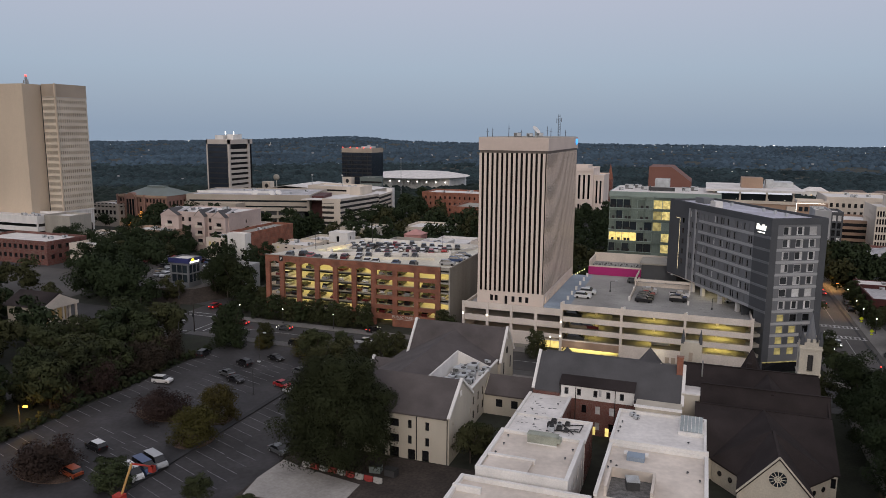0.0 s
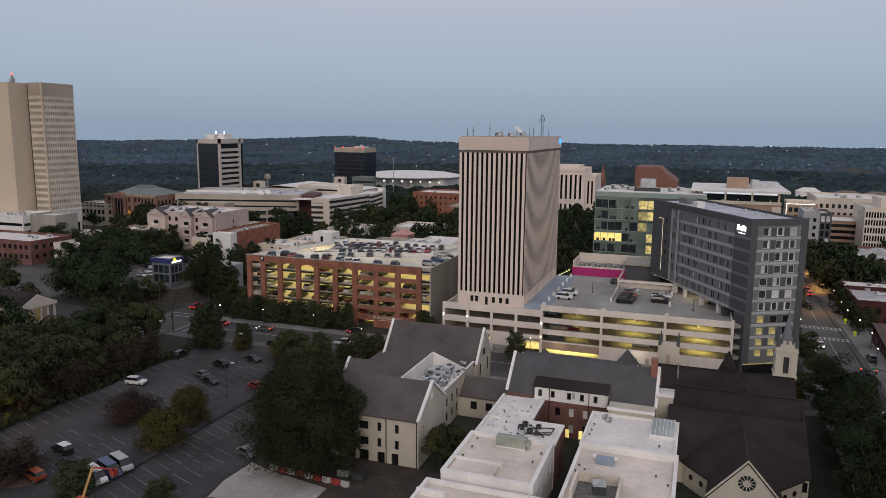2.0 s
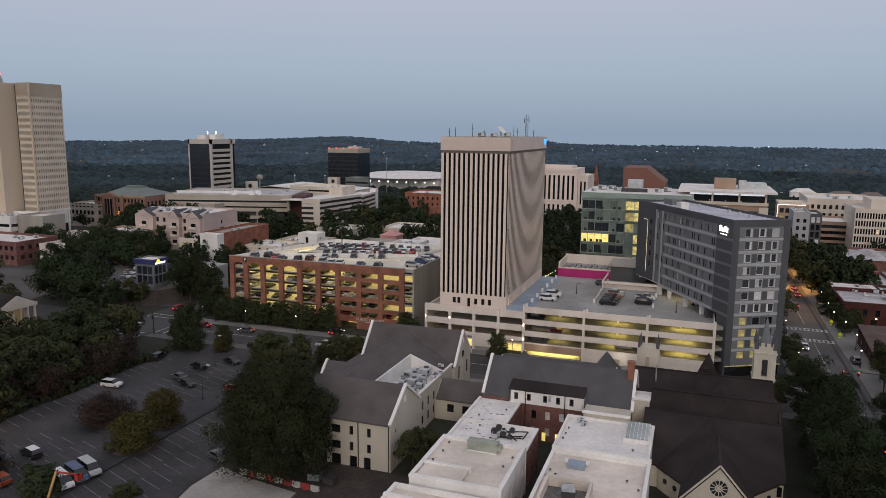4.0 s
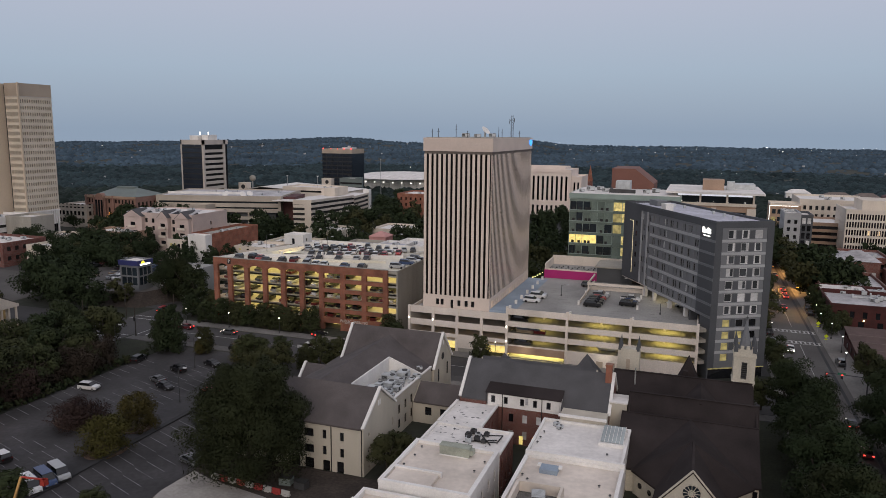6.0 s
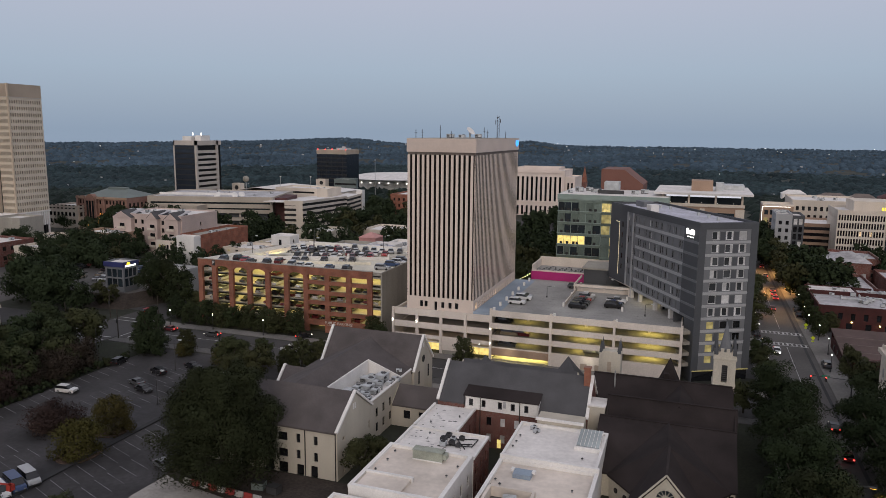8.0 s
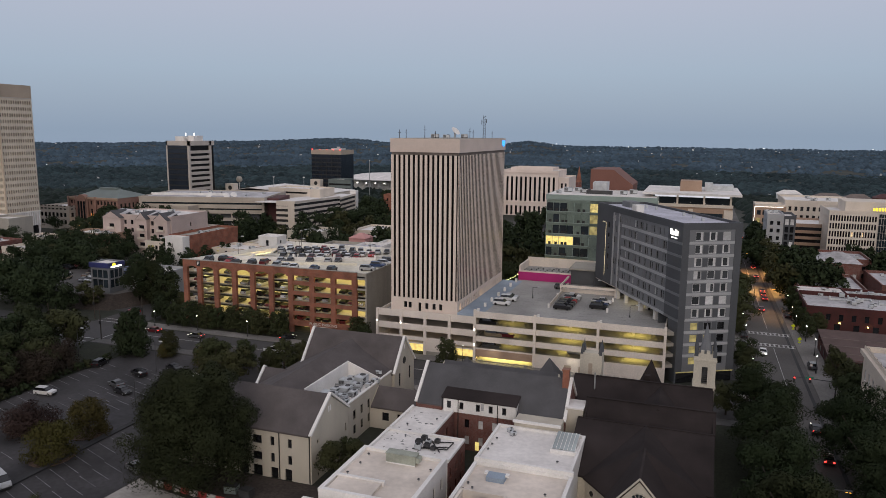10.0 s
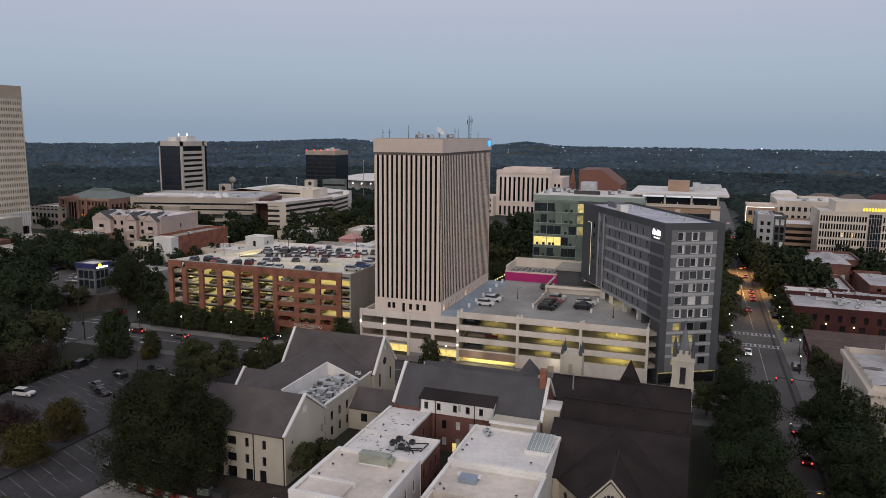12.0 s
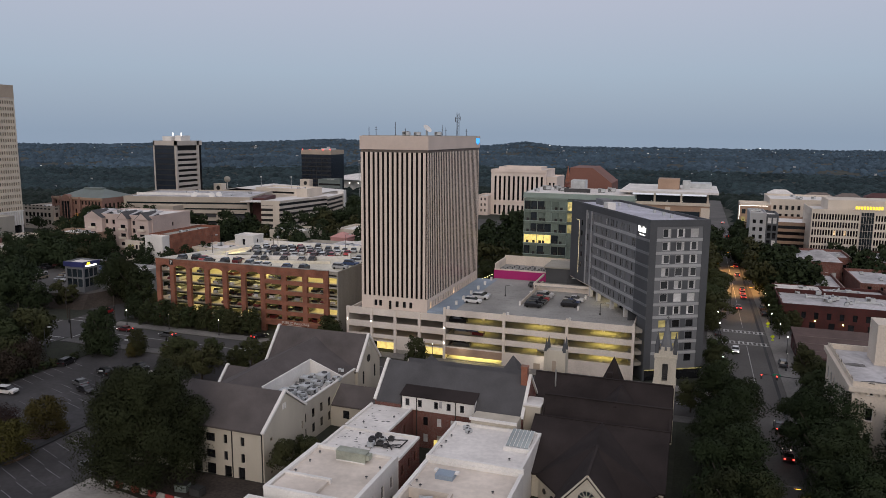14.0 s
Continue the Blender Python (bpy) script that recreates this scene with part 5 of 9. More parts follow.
pipes = thing("pipe_run", pose(0, 0, 6.1), "pale insulated pipework between roof units", "pipes")
for x0, y0, x1, y1 in [(-46.6, 131, -41.2, 131), (-44.9, 125.5, -44.9, 141), (-46.6, 134.6, -41.2, 134.6), (-42.6, 126, -42.6, 141), (-46.6, 138, -41.2, 138), (-46.6, 128, -41.2, 128)]:
    part("pipe", beam(bmesh.new(), (x0, y0, 0.9), (x1, y1, 0.9), 0.25, 0.25), M["steel"], pipes)
    part("pipe_foot", boxes((x0 - 0.1, x0 + 0.1, y0 - 0.1, y0 + 0.1, 0, 0.8), (x1 - 0.1, x1 + 0.1, y1 - 0.1, y1 + 0.1, 0, 0.8)), M["steel"], pipes)

link = thing("link_building", pose(0, 0, 0), "low beige passage with a dark shingled roof", "building")
gable_x(link, -39.9, -29.2, 136.2, 143.5, 2.9, 5.6, "stucco", "shingle", (False, False), [(2.6, 4.0, 0.2, 1.9), (5.8, 7.2, 0.2, 1.9), (8.8, 10, 0.2, 1.9)], ())

# ---- flat-roofed wings before the church ----
west = thing("flat_wing_west", pose(0, 0, 0), "flat white-roofed brick wing with low parapets", "building")


def wing(parent, x0, x1, y0, y1, z, walls, roof, ph=0.45, sides="snew", holes=None, z0=-1.8, pw=0.4, lits=("glass",)):
    for f, (o, U, N) in FACE.items():
        P = (x0 + o[0] * (x1 - x0), y0 + o[1] * (y1 - y0))
        L = x1 - x0 if f in "sn" else y1 - y0
        hs = (holes or {}).get(f, [])
        bm = bmesh.new()
        wall_grid(bm, P, U, N, L, z0, z, hs, 0.3)
        part("wall", bm, M[walls.get(f, "white")], parent)
        put_panes(parent, P, U, N, hs, 0.3, [M[g] for g in lits], [1] * len(lits), random.Random(7))
    part("roof", boxes((x0 + 0.1, x1 - 0.1, y0 + 0.1, y1 - 0.1, z - 0.5, z)), M[roof], parent)
    rim = {"s": (x0 - 0.05, x1 + 0.05, y0 - 0.05, y0 + pw), "n": (x0 - 0.05, x1 + 0.05, y1 - pw, y1 + 0.05), "w": (x0 - 0.05, x0 + pw, y0 + pw, y1 - pw), "e": (x1 - pw, x1 + 0.05, y0 + pw, y1 - pw)}
    for f in sides:
        part("parapet", boxes((*rim[f], z, z + ph)), M["white"], parent)


wing(west, -29.6, -15.7, 97.2, 112.3, 6.0, {"e": "white", "w": "stucco"}, "roof_tan", 0.5, "sewn", {"e": [(u, u + 0.9, z, z + 1.9) for u in (2, 5.5, 9, 12.3) for z in (2.4, -0.8)]}, pw=0.6)
wing(west, -29.4, -15.6, 112.35, 121.2, 5.6, {"e": "brick_dark", "n": "brick_dark"}, "roof_white", 0.4, "wen", {"e": [(u, u + 1.0, z, z + 1.7) for u in (1.2, 4.0, 6.6) for z in (2.6, -0.6)]})
wing(west, -29.4, -21.3, 121.25, 132.7, 5.6, {"e": "brick_dark"}, "roof_white", 0.4, "we", {"e": [(3, 3.9, 2.5, 4.2), (7, 7.9, 2.5, 4.2)]})
gp = random.Random(41)
bm = bmesh.new()
for _ in range(46):
    x, y = gp.uniform(-28.4, -22.5), gp.uniform(113.5, 131.5)
    if gp.random() < 0.3:
        x, y = gp.uniform(-28.4, -17), gp.uniform(113.5, 120.2)
    a, b = gp.uniform(0.1, 0.55), gp.uniform(0.06, 0.25)
    n = gp.randint(6, 9)
    prism(bm, [(x + a * gp.uniform(0.5, 1.2) * math.cos(k * 2 * math.pi / n), y + b * gp.uniform(0.5, 1.2) * math.sin(k * 2 * math.pi / n)) for k in range(n)], 5.6, 5.607)
tagged(part("tar_patch", bm, M["tar"], west, "dark tar patches on the white roof"), kind="stuff")
part("roof_step", boxes((-28.6, -21.8, 97.9, 101.6, 6.0, 6.45)), M["roof_tan"], west)
part("roof_rim", boxes((-28.9, -21.5, 101.6, 102.1, 6.0, 6.7)), M["white"], west)
duct = thing("roof_duct", pose(-21.8, 109.7, 6.0), "long grey-green sheet-metal air handler on a roof edge", "air handler")
part("casing", boxes((-2.6, 2.2, -0.8, 0.8, 0.15, 1.5), (-2.7, 2.3, -0.88, 0.88, 1.5, 1.58)), M["duct_green"], duct)
part("skid", boxes((-2.6, 2.2, -0.9, -0.7, 0, 0.15), (-2.6, 2.2, 0.7, 0.9, 0, 0.15)), M["white"], duct)
part("hood", boxes((2.2, 2.8, -0.6, 0.6, 0.5, 1.3)), M["duct_green"], duct)
for x, y, s in [(-21.8, 115.8, 0.5), (-20.6, 116.6, 0.45), (-22.3, 117.4, 0.5), (-20.9, 118.2, 0.4), (-19.6, 118.9, 0.4), (-22.0, 119.2, 0.45), (-19.4, 116.2, 0.35)]:
    f = thing("condenser", pose(x, y, 5.6), "small dark condenser unit on the white roof", "air conditioner", "condensers")
    part("casing", boxes((-s, s, -s, s, 0.1, 1.7 * s)), M["dark_metal" if int(y * 10) % 3 else "unit_grey"], f)
    part("fan_guard", cone(bmesh.new(), 0, 0, 1.7 * s, 1.7 * s + 0.12, s * 0.8, s * 0.75, 12), M["black"], f)
    part("foot", boxes((-s, -s + 0.15, -s, s, 0, 0.1), (s - 0.15, s, -s, s, 0, 0.1)), M["steel"], f)
lines = thing("refrigerant_pipes", pose(0, 0, 5.65), "thin dark pipes looping across the white roof", "pipes")
for a, b in [((-21, 116, 0.15), (-17.2, 116.6, 0.15)), ((-17.2, 116.6, 0.15), (-17.0, 119.6, 0.15)), ((-20.4, 118.6, 0.15), (-17.0, 119.6, 0.15)), ((-21, 119.5, 0.15), (-18, 115.4, 0.15)), ((-22.6, 115.2, 0.15), (-17.4, 117.6, 0.15))]:
    part("pipe", beam(bmesh.new(), a, b, 0.14, 0.14), M["black"], lines)

east = thing("flat_wing_east", pose(0, 0, 0), "flat white-roofed wing beside the church", "building")
wing(east, -11.9, 3.0, 114.8, 128.9, 5.8, {"w": "brick_dark", "e": "white"}, "roof_white", 0.45, "wen", {"w": [(u, u + 0.9, z, z + 1.8) for u in (2, 5.5, 9) for z in (2.4, -0.8)]})
wing(east, -11.9, 3.3, 96, 114.75, 5.3, {"w": "brick_dark", "e": "white"}, "roof_tan", 0.5, "wen", {"w": [(u, u + 0.9, z, z + 1.8) for u in (2, 6, 10, 14) for z in (2.2, -0.8)], "e": [(u, u + 1.1, 1.5, 3.2) for u in (8, 13)]}, pw=0.5)
part("cross_parapet", boxes((-11.95, 3.4, 114.5, 115.0, 5.3, 6.4)), M["white"], east)
part("pit_wall", boxes((-10.6, -3.9, 103.2, 103.6, 5.3, 6.9), (-4.3, -3.9, 97, 103.2, 5.3, 6.9), (-10.6, -10.2, 97, 103.2, 5.3, 6.9)), M["roof_tan"], east)
part("pit_floor", boxes((-10.2, -4.3, 97, 103.2, 5.32, 5.36)), M["tar"], east)
lv = thing("louvred_unit", pose(-7.0, 101.0, 5.36, 0, 0, 12), "dark louvred condenser sunk in a roof pit", "air conditioner")
part("casing", boxes((-0.9, 0.9, -1.2, 1.2, 0, 1.2)), M["dark_metal"], lv)
for k in range(7):
    part("slat", boxes((-0.95, 0.95, -1.1 + 0.33 * k, -0.93 + 0.33 * k, 1.2, 1.3)), M["unit_grey"], lv)
part("blue_hatch", boxes((-8.7, -6.0, 109.6, 111.6, 5.3, 6.0)), M["deck_blue"], east, "blue-grey metal roof hatch")
for x in (-9.2, -6.0):
    part("hatch_flap", boxes((x, x + 0.5, 110.6, 111.4, 5.9, 6.2)), M["white"], east)
part("back_step", boxes((-9.2, -1.2, 129.0, 132.3, 5.2, 7.2)), M["stucco"], east)
part("back_coping", boxes((-9.4, -1.1, 128.7, 129.2, 6.9, 7.3)), M["white"], east)
for x, y in [(-10.9, 108), (-11.1, 106), (-10.6, 104.4), (-9.9, 106.8), (0.4, 108.3), (2.2, 106.0), (-11, 119), (-10.9, 121), (-10.8, 123.5), (0.3, 118.2), (-27.8, 107), (-28.2, 103.5), (-27.9, 110.2), (-17.5, 105), (-16.9, 108.4), (-25, 99.5), (-27, 124), (-25.5, 119.5), (-23, 128)]:
    z = 6.0 if y < 112 and x < -13 else 5.6 if x < -13 else 5.8 if y > 114.8 else 5.3
    v = thing("roof_vent", pose(x, y, z), "small pale roof vent stub on a flat roof", "vent", "roof vents")
    part("pipe", cone(bmesh.new(), 0, 0, 0, 0.25, 0.14, 0.12, 8), M["steel"], v)
    part("cap", cone(bmesh.new(), 0, 0, 0.25, 0.36, 0.22, 0.1, 8), M["dark_metal"], v)
for x, y in [(-9.4, 127.2), (-8.6, 126.0)]:
    rooftop_unit(x, y, 5.8, 0.45, 60)
sky_l = thing("skylight", pose(0.6, 124.3, 5.8), "ridged glass skylight with white curb on a flat roof", "skylight")
part("curb", boxes((-2.1, 2.1, -2.9, -2.5, 0, 0.6), (-2.1, -1.8, -2.5, 2.7, 0, 0.6), (1.8, 2.1, -2.5, 2.7, 0, 0.6)), M["white"], sky_l)
for i in range(6):
    part("pane", slab(bmesh.new(), (-1.8 + 0.6 * i, -2.5, 0.7), (-1.24 + 0.6 * i, -2.5, 0.7), (-1.24 + 0.6 * i, 2.6, 1.5), (-1.8 + 0.6 * i, 2.6, 1.5), 0.05), M["skylight_glass"], sky_l)
    part("bar", slab(bmesh.new(), (-1.24 + 0.6 * i, -2.5, 0.76), (-1.18 + 0.6 * i, -2.5, 0.76), (-1.18 + 0.6 * i, 2.6, 1.56), (-1.24 + 0.6 * i, 2.6, 1.56), 0.1), M["white"], sky_l)

# nearest wing, seen only by its roof edge
near = thing("flat_wing_near", pose(0, 0, 0), "flat pale-roofed wing with stepped white parapet", "building")
wing(near, -31.5, -12.2, 76, 96.4, 4.6, {}, "roof_tan", 0.7, "sewn", pw=0.5)
part("step_parapet", boxes((-31.6, -27.3, 92.4, 93.0, 4.6, 5.5)), M["white"], near)
part("window_band", boxes((-31.62, -31.5, 89, 95, 0.2, 3.6)), M["glass"], near)
part("lit_lobby", boxes((-31.0, -29.8, 96.45, 96.52, -1, 2.6)), M["lit_yellow"], near)

# ---- church hall ----
hall = thing("church_hall", pose(0, 0, 0), "brick church hall with a broad grey shingled roof", "church hall")
gable_x(hall, -28.9, -1.2, 132.9, 145.4, 6.3, 12.0, "brick_dark", "shingle_grey", (True, True), [(9.5 + 2.6 * i, 10.4 + 2.6 * i, z, z + 1.6) for i in range(4) for z in (2.8, -0.4)], (), ridge_y=139.1, over=0.1, panes=("glass", "curtain", "lit_dim"))
dz = 5.6
bm = bmesh.new()
dh = [(u, u + 0.75, 6.3, 7.6) for u in (0.9, 3.3, 6.4, 8.8, 11.3)]
wall_grid(bm, (-23.6, 132.6), (1, 0), (0, -1), 13.7, dz, 8.1, dh, 0.2)
part("dormer_wall", bm, M["white"], hall, "white boarded dormer wall")
put_panes(hall, (-23.6, 132.6), (1, 0), (0, -1), dh, 0.2, [M["glass"]], (1,), rng, M["dark_metal"])
part("dormer_roof", slab(bmesh.new(), (-23.8, 132.35, 8.25), (-9.6, 132.35, 8.25), (-9.6, 136.0, 9.25), (-23.8, 136.0, 9.25), 0.16), M["slate_brown"], hall, "darker dormer roof")
for x in (-9.95, -23.6):
    part("dormer_cheek", boxes((x, x + 0.2, 132.6, 134.4, 5.8, 8.3)), M["white"], hall)
part("vent_panel", boxes((-16.2, -15.7, 132.5, 132.58, 6.6, 7.8)), M["curtain"], hall)
part("downpipe", boxes((-20.6, -20.48, 132.45, 132.58, -1.5, 8.0), (-13.2, -13.08, 132.45, 132.58, -1.5, 8.0)), M["black"], hall)
part("lit_window", boxes((-17.3, -16.6, 132.84, 132.88, -1.3, 0.3), (-14.8, -14.1, 132.84, 132.88, -1.3, 0.3)), M["lit_yellow"], hall)
part("chimney", boxes((-2.6, -1.5, 137.6, 138.7, 8, 14.1), (-2.7, -1.4, 137.5, 138.8, 14.1, 14.4)), M["brick"], hall, "red brick chimney")
part("stair_tower", boxes((-1.3, 1.7, 134.3, 138.5, -1.6, 8.5)), M["stucco"], hall)
part("tower_roof", boxes((-1.4, 1.8, 134.2, 138.6, 8.5, 8.75)), M["roof_white"], hall)
rear = thing("rear_hall", pose(0, 0, 0), "dark shingled hall roof with a small pyramid turret", "church hall")
gable_x(rear, -31, -6, 150.0, 159.0, 3.4, 7.6, "stucco", "shingle_grey", (False, False), (), ())
for x, r, h in ((-8.6, 3.3, 10.2), (-26.5, 2.2, 8.4)):
    bm = bmesh.new()
    cone(bm, x, 156.5, 5.5, h, r * 1.3, 0.05, 4, radians(45))
    part("turret_roof", bm, M["shingle_grey"], rear)

# ---- stone church ----
church = thing("church", pose(0, 0, 0), "old stone church with brown slate roofs and a belfry", "church")
# nave roofs, ridges along x
def planes(parent, x0, x1, rows, roof, t=0.3):
    for (ya, za), (yb, zb) in zip(rows, rows[1:]):
        if ya > yb:
            continue
        part("roof", slab(bmesh.new(), (x0, ya, za), (x1, ya, za), (x1, yb, zb), (x0, yb, zb), t), M[roof], parent)


planes(church, 1.0, 23.2, [(121.8, 2.6), (133.2, 7.7), (134.6, 6.2)], "slate_brown")
planes(church, 1.8, 23.4, [(134.0, 5.9), (137.4, 10.0), (143.5, 6.2)], "slate_brown")
for s in (-1, 1):
    part("cross_roof", slab(bmesh.new(), (14.0, 136.8, 9.6), (14.0 + s * 4.2, 136.8, 6.2), (14.0 + s * 4.2, 148, 6.2), (14.0, 148.5, 9.6), 0.25), M["slate_brown"], church)
planes(church, -2.2, 23.0, [(142.5, 5.6), (149.2, 10.0), (156.0, 5.0)], "slate_brown")
part("wall", boxes((1.3, 22.9, 122.2, 155.5, -1.7, 2.3)), M["cream_stone"], church)
part("wall", boxes((2.0, 23.1, 132.6, 143, 2.3, 5.7), (-1.9, 22.8, 143, 155.4, 2.9, 5.6)), M["cream_stone"], church)
for x in (1.9, 22.9):
    for ya, yb, yc, z0, zt in ((121.9, 133.2, 133.4, 2.3, 7.2), (132.1, 137.4, 143.4, 6.0, 9.7), (142.6, 149.2, 155.9, 5.0, 9.7)):
        bm = bmesh.new()
        v = [bm.verts.new(p) for p in ((x, ya, z0), (x, yc, z0), (x, yb, zt), (x + 0.3, ya, z0), (x + 0.3, yc, z0), (x + 0.3, yb, zt))]
        for f in ((0, 1, 2), (3, 5, 4), (0, 3, 4, 1), (1, 4, 5, 2), (2, 5, 3, 0)):
            bm.faces.new([v[i] for i in f])
        part("gable_wall", bm, M["slate_brown"], church)
# transept towards the lot, ridge along y
GX, GZ = 13.05, 8.75
for s in (-1, 1):
    part("transept_roof", slab(bmesh.new(), (GX, 110.8, GZ), (GX + s * 5.6, 110.8, 2.3), (GX + s * 5.2, 117.0, 2.3), (GX - 0.3, 121.5, GZ), 0.3), M["slate_brown"], church)
    part("apse_roof", slab(bmesh.new(), (GX - 0.3, 121.5, GZ), (GX + s * 5.2, 117.0, 2.3), (GX + s * 9.2, 121.6, 2.5), (GX - 0.6, 133.1, 7.85), 0.3), M["slate_brown"], church)
    bm = bmesh.new()
    prism(bm, [(GX, 111.2), (GX + s * 5.1, 111.2), (GX + s * 4.9, 117.1), (GX + s * 8.8, 121.8), (GX + s * 8.8, 123), (GX, 123)], -1.7, 2.2)
    part("apse_wall", bm, M["cream_stone"], church)
    for q in (0.3, 0.7):
        ob = part("round_window", cone(bmesh.new(), 0, 0, 0, 0.1, 0.45, 0.45, 12), M["glass"], church)
        ob.matrix_basis = pose(GX + s * (4.9 + 3.9 * q), 117.1 + 4.7 * q - 0.06, 0.6, 90, 0, s * 50)
bm = bmesh.new()
v = [bm.verts.new(p) for p in ((GX - 5.4, 111, -1.7), (GX + 5.4, 111, -1.7), (GX + 5.4, 111, 2.3), (GX, 111, GZ - 0.35), (GX - 5.4, 111, 2.3))]
bm.faces.new(v)
r = bmesh.ops.extrude_face_region(bm, geom=bm.faces[:])
bmesh.ops.translate(bm, verts=[g for g in r["geom"] if isinstance(g, bmesh.types.BMVert)], vec=(0, 0.5, 0))
part("gable_wall", bm, M["cream_stone"], church)
for s in (-1, 1):
    part("gable_coping", beam(bmesh.new(), (GX, 110.8, GZ + 0.15), (GX + s * 5.6, 110.8, 2.5), 0.24, 0.2), M["cream_stone"], church)
rose = part("rose_window", cone(bmesh.new(), 0, 0, 0, 0.08, 1.25, 1.25, 24), M["glass_blue"], church)
rose.matrix_basis = pose(GX, 110.98, 5.4, 90, 0, 0)
bm = bmesh.new()
for k in range(12):
    a = k * math.pi / 6
    beam(bm, (0, 0, 0.1), (1.2 * math.cos(a), 1.2 * math.sin(a), 0.1), 0.09, 0.06)
for k in range(24):
    a, b = k * math.pi / 12, (k + 1) * math.pi / 12
    for rr in (1.3, 0.45):
        beam(bm, (rr * math.cos(a), rr * math.sin(a), 0.1), (rr * math.cos(b), rr * math.sin(b), 0.1), 0.14, 0.1)
part("tracery", bm, M["cream_stone"], rose)
part("aisle_window", boxes((2.2, 3.0, 122.05, 122.2, 0.2, 1.8), (22.0, 22.7, 122.05, 122.2, 0.2, 1.8)), M["glass"], church)
for cap in ((1.8, 23.4, 137.2, 137.6, 9.95, 10.12), (-2.2, 23.0, 149.0, 149.4, 9.95, 10.12), (GX - 0.18, GX + 0.18, 110.9, 121.6, GZ - 0.05, GZ + 0.08), (1.0, 23.2, 133.0, 133.3, 7.6, 7.8)):
    part("ridge_cap", boxes(cap), M["slate_brown"], church)
part("flue_pipe", boxes((1.9, 2.15, 146.5, 146.75, 7, 11.5)), M["steel"], church)


def pinnacles(parent, x0, x1, y0, y1, z, h, m):
    for x in (x0, x1):
        for y in (y0, y1):
            bm = bmesh.new()
            box(bm, x - 0.35, x + 0.35, y - 0.35, y + 0.35, z - 0.6, z + 0.6)
            cone(bm, x, y, z + 0.6, z + h, 0.36, 0.03, 6)
            part("pinnacle", bm, M[m], parent)


# belfry with crenels, lancets and a slate spire
bx0, bx1, by0, by1, bz = 19.5, 23.3, 149.8, 153.6, 16.4
bm = bmesh.new()
for f, (o, U, N) in FACE.items():
    wall_grid(bm, (bx0 + o[0] * 3.8, by0 + o[1] * 3.8), U, N, 3.8, -1.6, bz, [(1.4, 2.4, 10.6, 13.9)], 0.4)
part("belfry_wall", bm, M["cream_stone"], church, "tall cream stone belfry")
part("louvre", boxes(*[(bx0 + 0.4, bx1 - 0.4, by0 + 0.4, by1 - 0.4, 10.7 + 0.4 * i, 10.95 + 0.4 * i) for i in range(8)]), M["dark_metal"], church)
for z in (9.9, 14.9):
    part("belfry_string", boxes((bx0 - 0.15, bx1 + 0.15, by0 - 0.15, by1 + 0.15, z, z + 0.3)), M["cream_stone"], church)
for i in range(4):
    part("crenel", boxes((bx0 + i * 1.02, bx0 + 0.6 + i * 1.02, by0, by0 + 0.35, bz, bz + 0.6), (bx0 + i * 1.02, bx0 + 0.6 + i * 1.02, by1 - 0.35, by1, bz, bz + 0.6)), M["cream_stone"], church)
part("spire", cone(bmesh.new(), (bx0 + bx1) / 2, (by0 + by1) / 2, bz - 0.3, 21.8, 1.15, 0.04, 8), M["hotel_mid"], church, "grey slate spire")
part("finial", boxes((21.36, 21.44, 151.66, 151.74, 21.6, 22.5), (21.15, 21.65, 151.67, 151.73, 22.1, 22.18)), M["dark_metal"], church)
pinnacles(church, bx0 + 0.3, bx1 - 0.3, by0 + 0.3, by1 - 0.3, bz, 2.6, "hotel_dark")
tx0, tx1, ty0, ty1, tz = -2.5, 1.9, 157.8, 161.2, 11.4
part("tower_wall", boxes((tx0, tx1, ty0, ty1, -1.6, tz), (tx0 + 0.6, tx1 - 0.6, ty0 - 0.05, ty0, 10.9, 11.8)), M["cream_stone"], church, "lower cream stone stair tower")
part("lancet_window", boxes((-0.75, 0.05, ty0 - 0.08, ty0 + 0.05, 6.8, 9.6)), M["beige_dark"], church)
pinnacles(church, tx0 + 0.4, tx1 - 0.4, ty0 + 0.4, ty1 - 0.4, tz, 2.6, "hotel_dark")
part("fleche", cone(bmesh.new(), 11.6, 157.5, 5.5, 11.9, 2.9, 0.05, 8), M["slate_brown"], church, "brown slate fleche")
part("fleche_lantern", boxes((10.6, 11.6, 155.2, 156.2, 6.5, 9.2)), M["slate_brown"], church)

# ---- downtown beyond ----
def bands(n, z0, step, h, L, m=0.6):
    return [(m, L - m, z0 + step * i, z0 + step * i + h) for i in range(n)]


# beige tower with a plain core and a gridded office block
lm = thing("concrete_tower", pose(0, 0, 0), "very tall beige concrete tower, plain core and gridded offices", "skyscraper")
part("core", boxes((-346, -318.6, 271.2, 300, -1.6, 77.4)), M["beige"], lm)
# Black infill: the shade of the gap is put into its colour.
part("notch", boxes((-318.6, -317.9, 281.8, 300, -1.6, 76.5)), M["black"], lm)
LX0, LX1, LY0, LY1 = -317.8, -309.0, 281.6, 301.2
rng = random.Random(5)
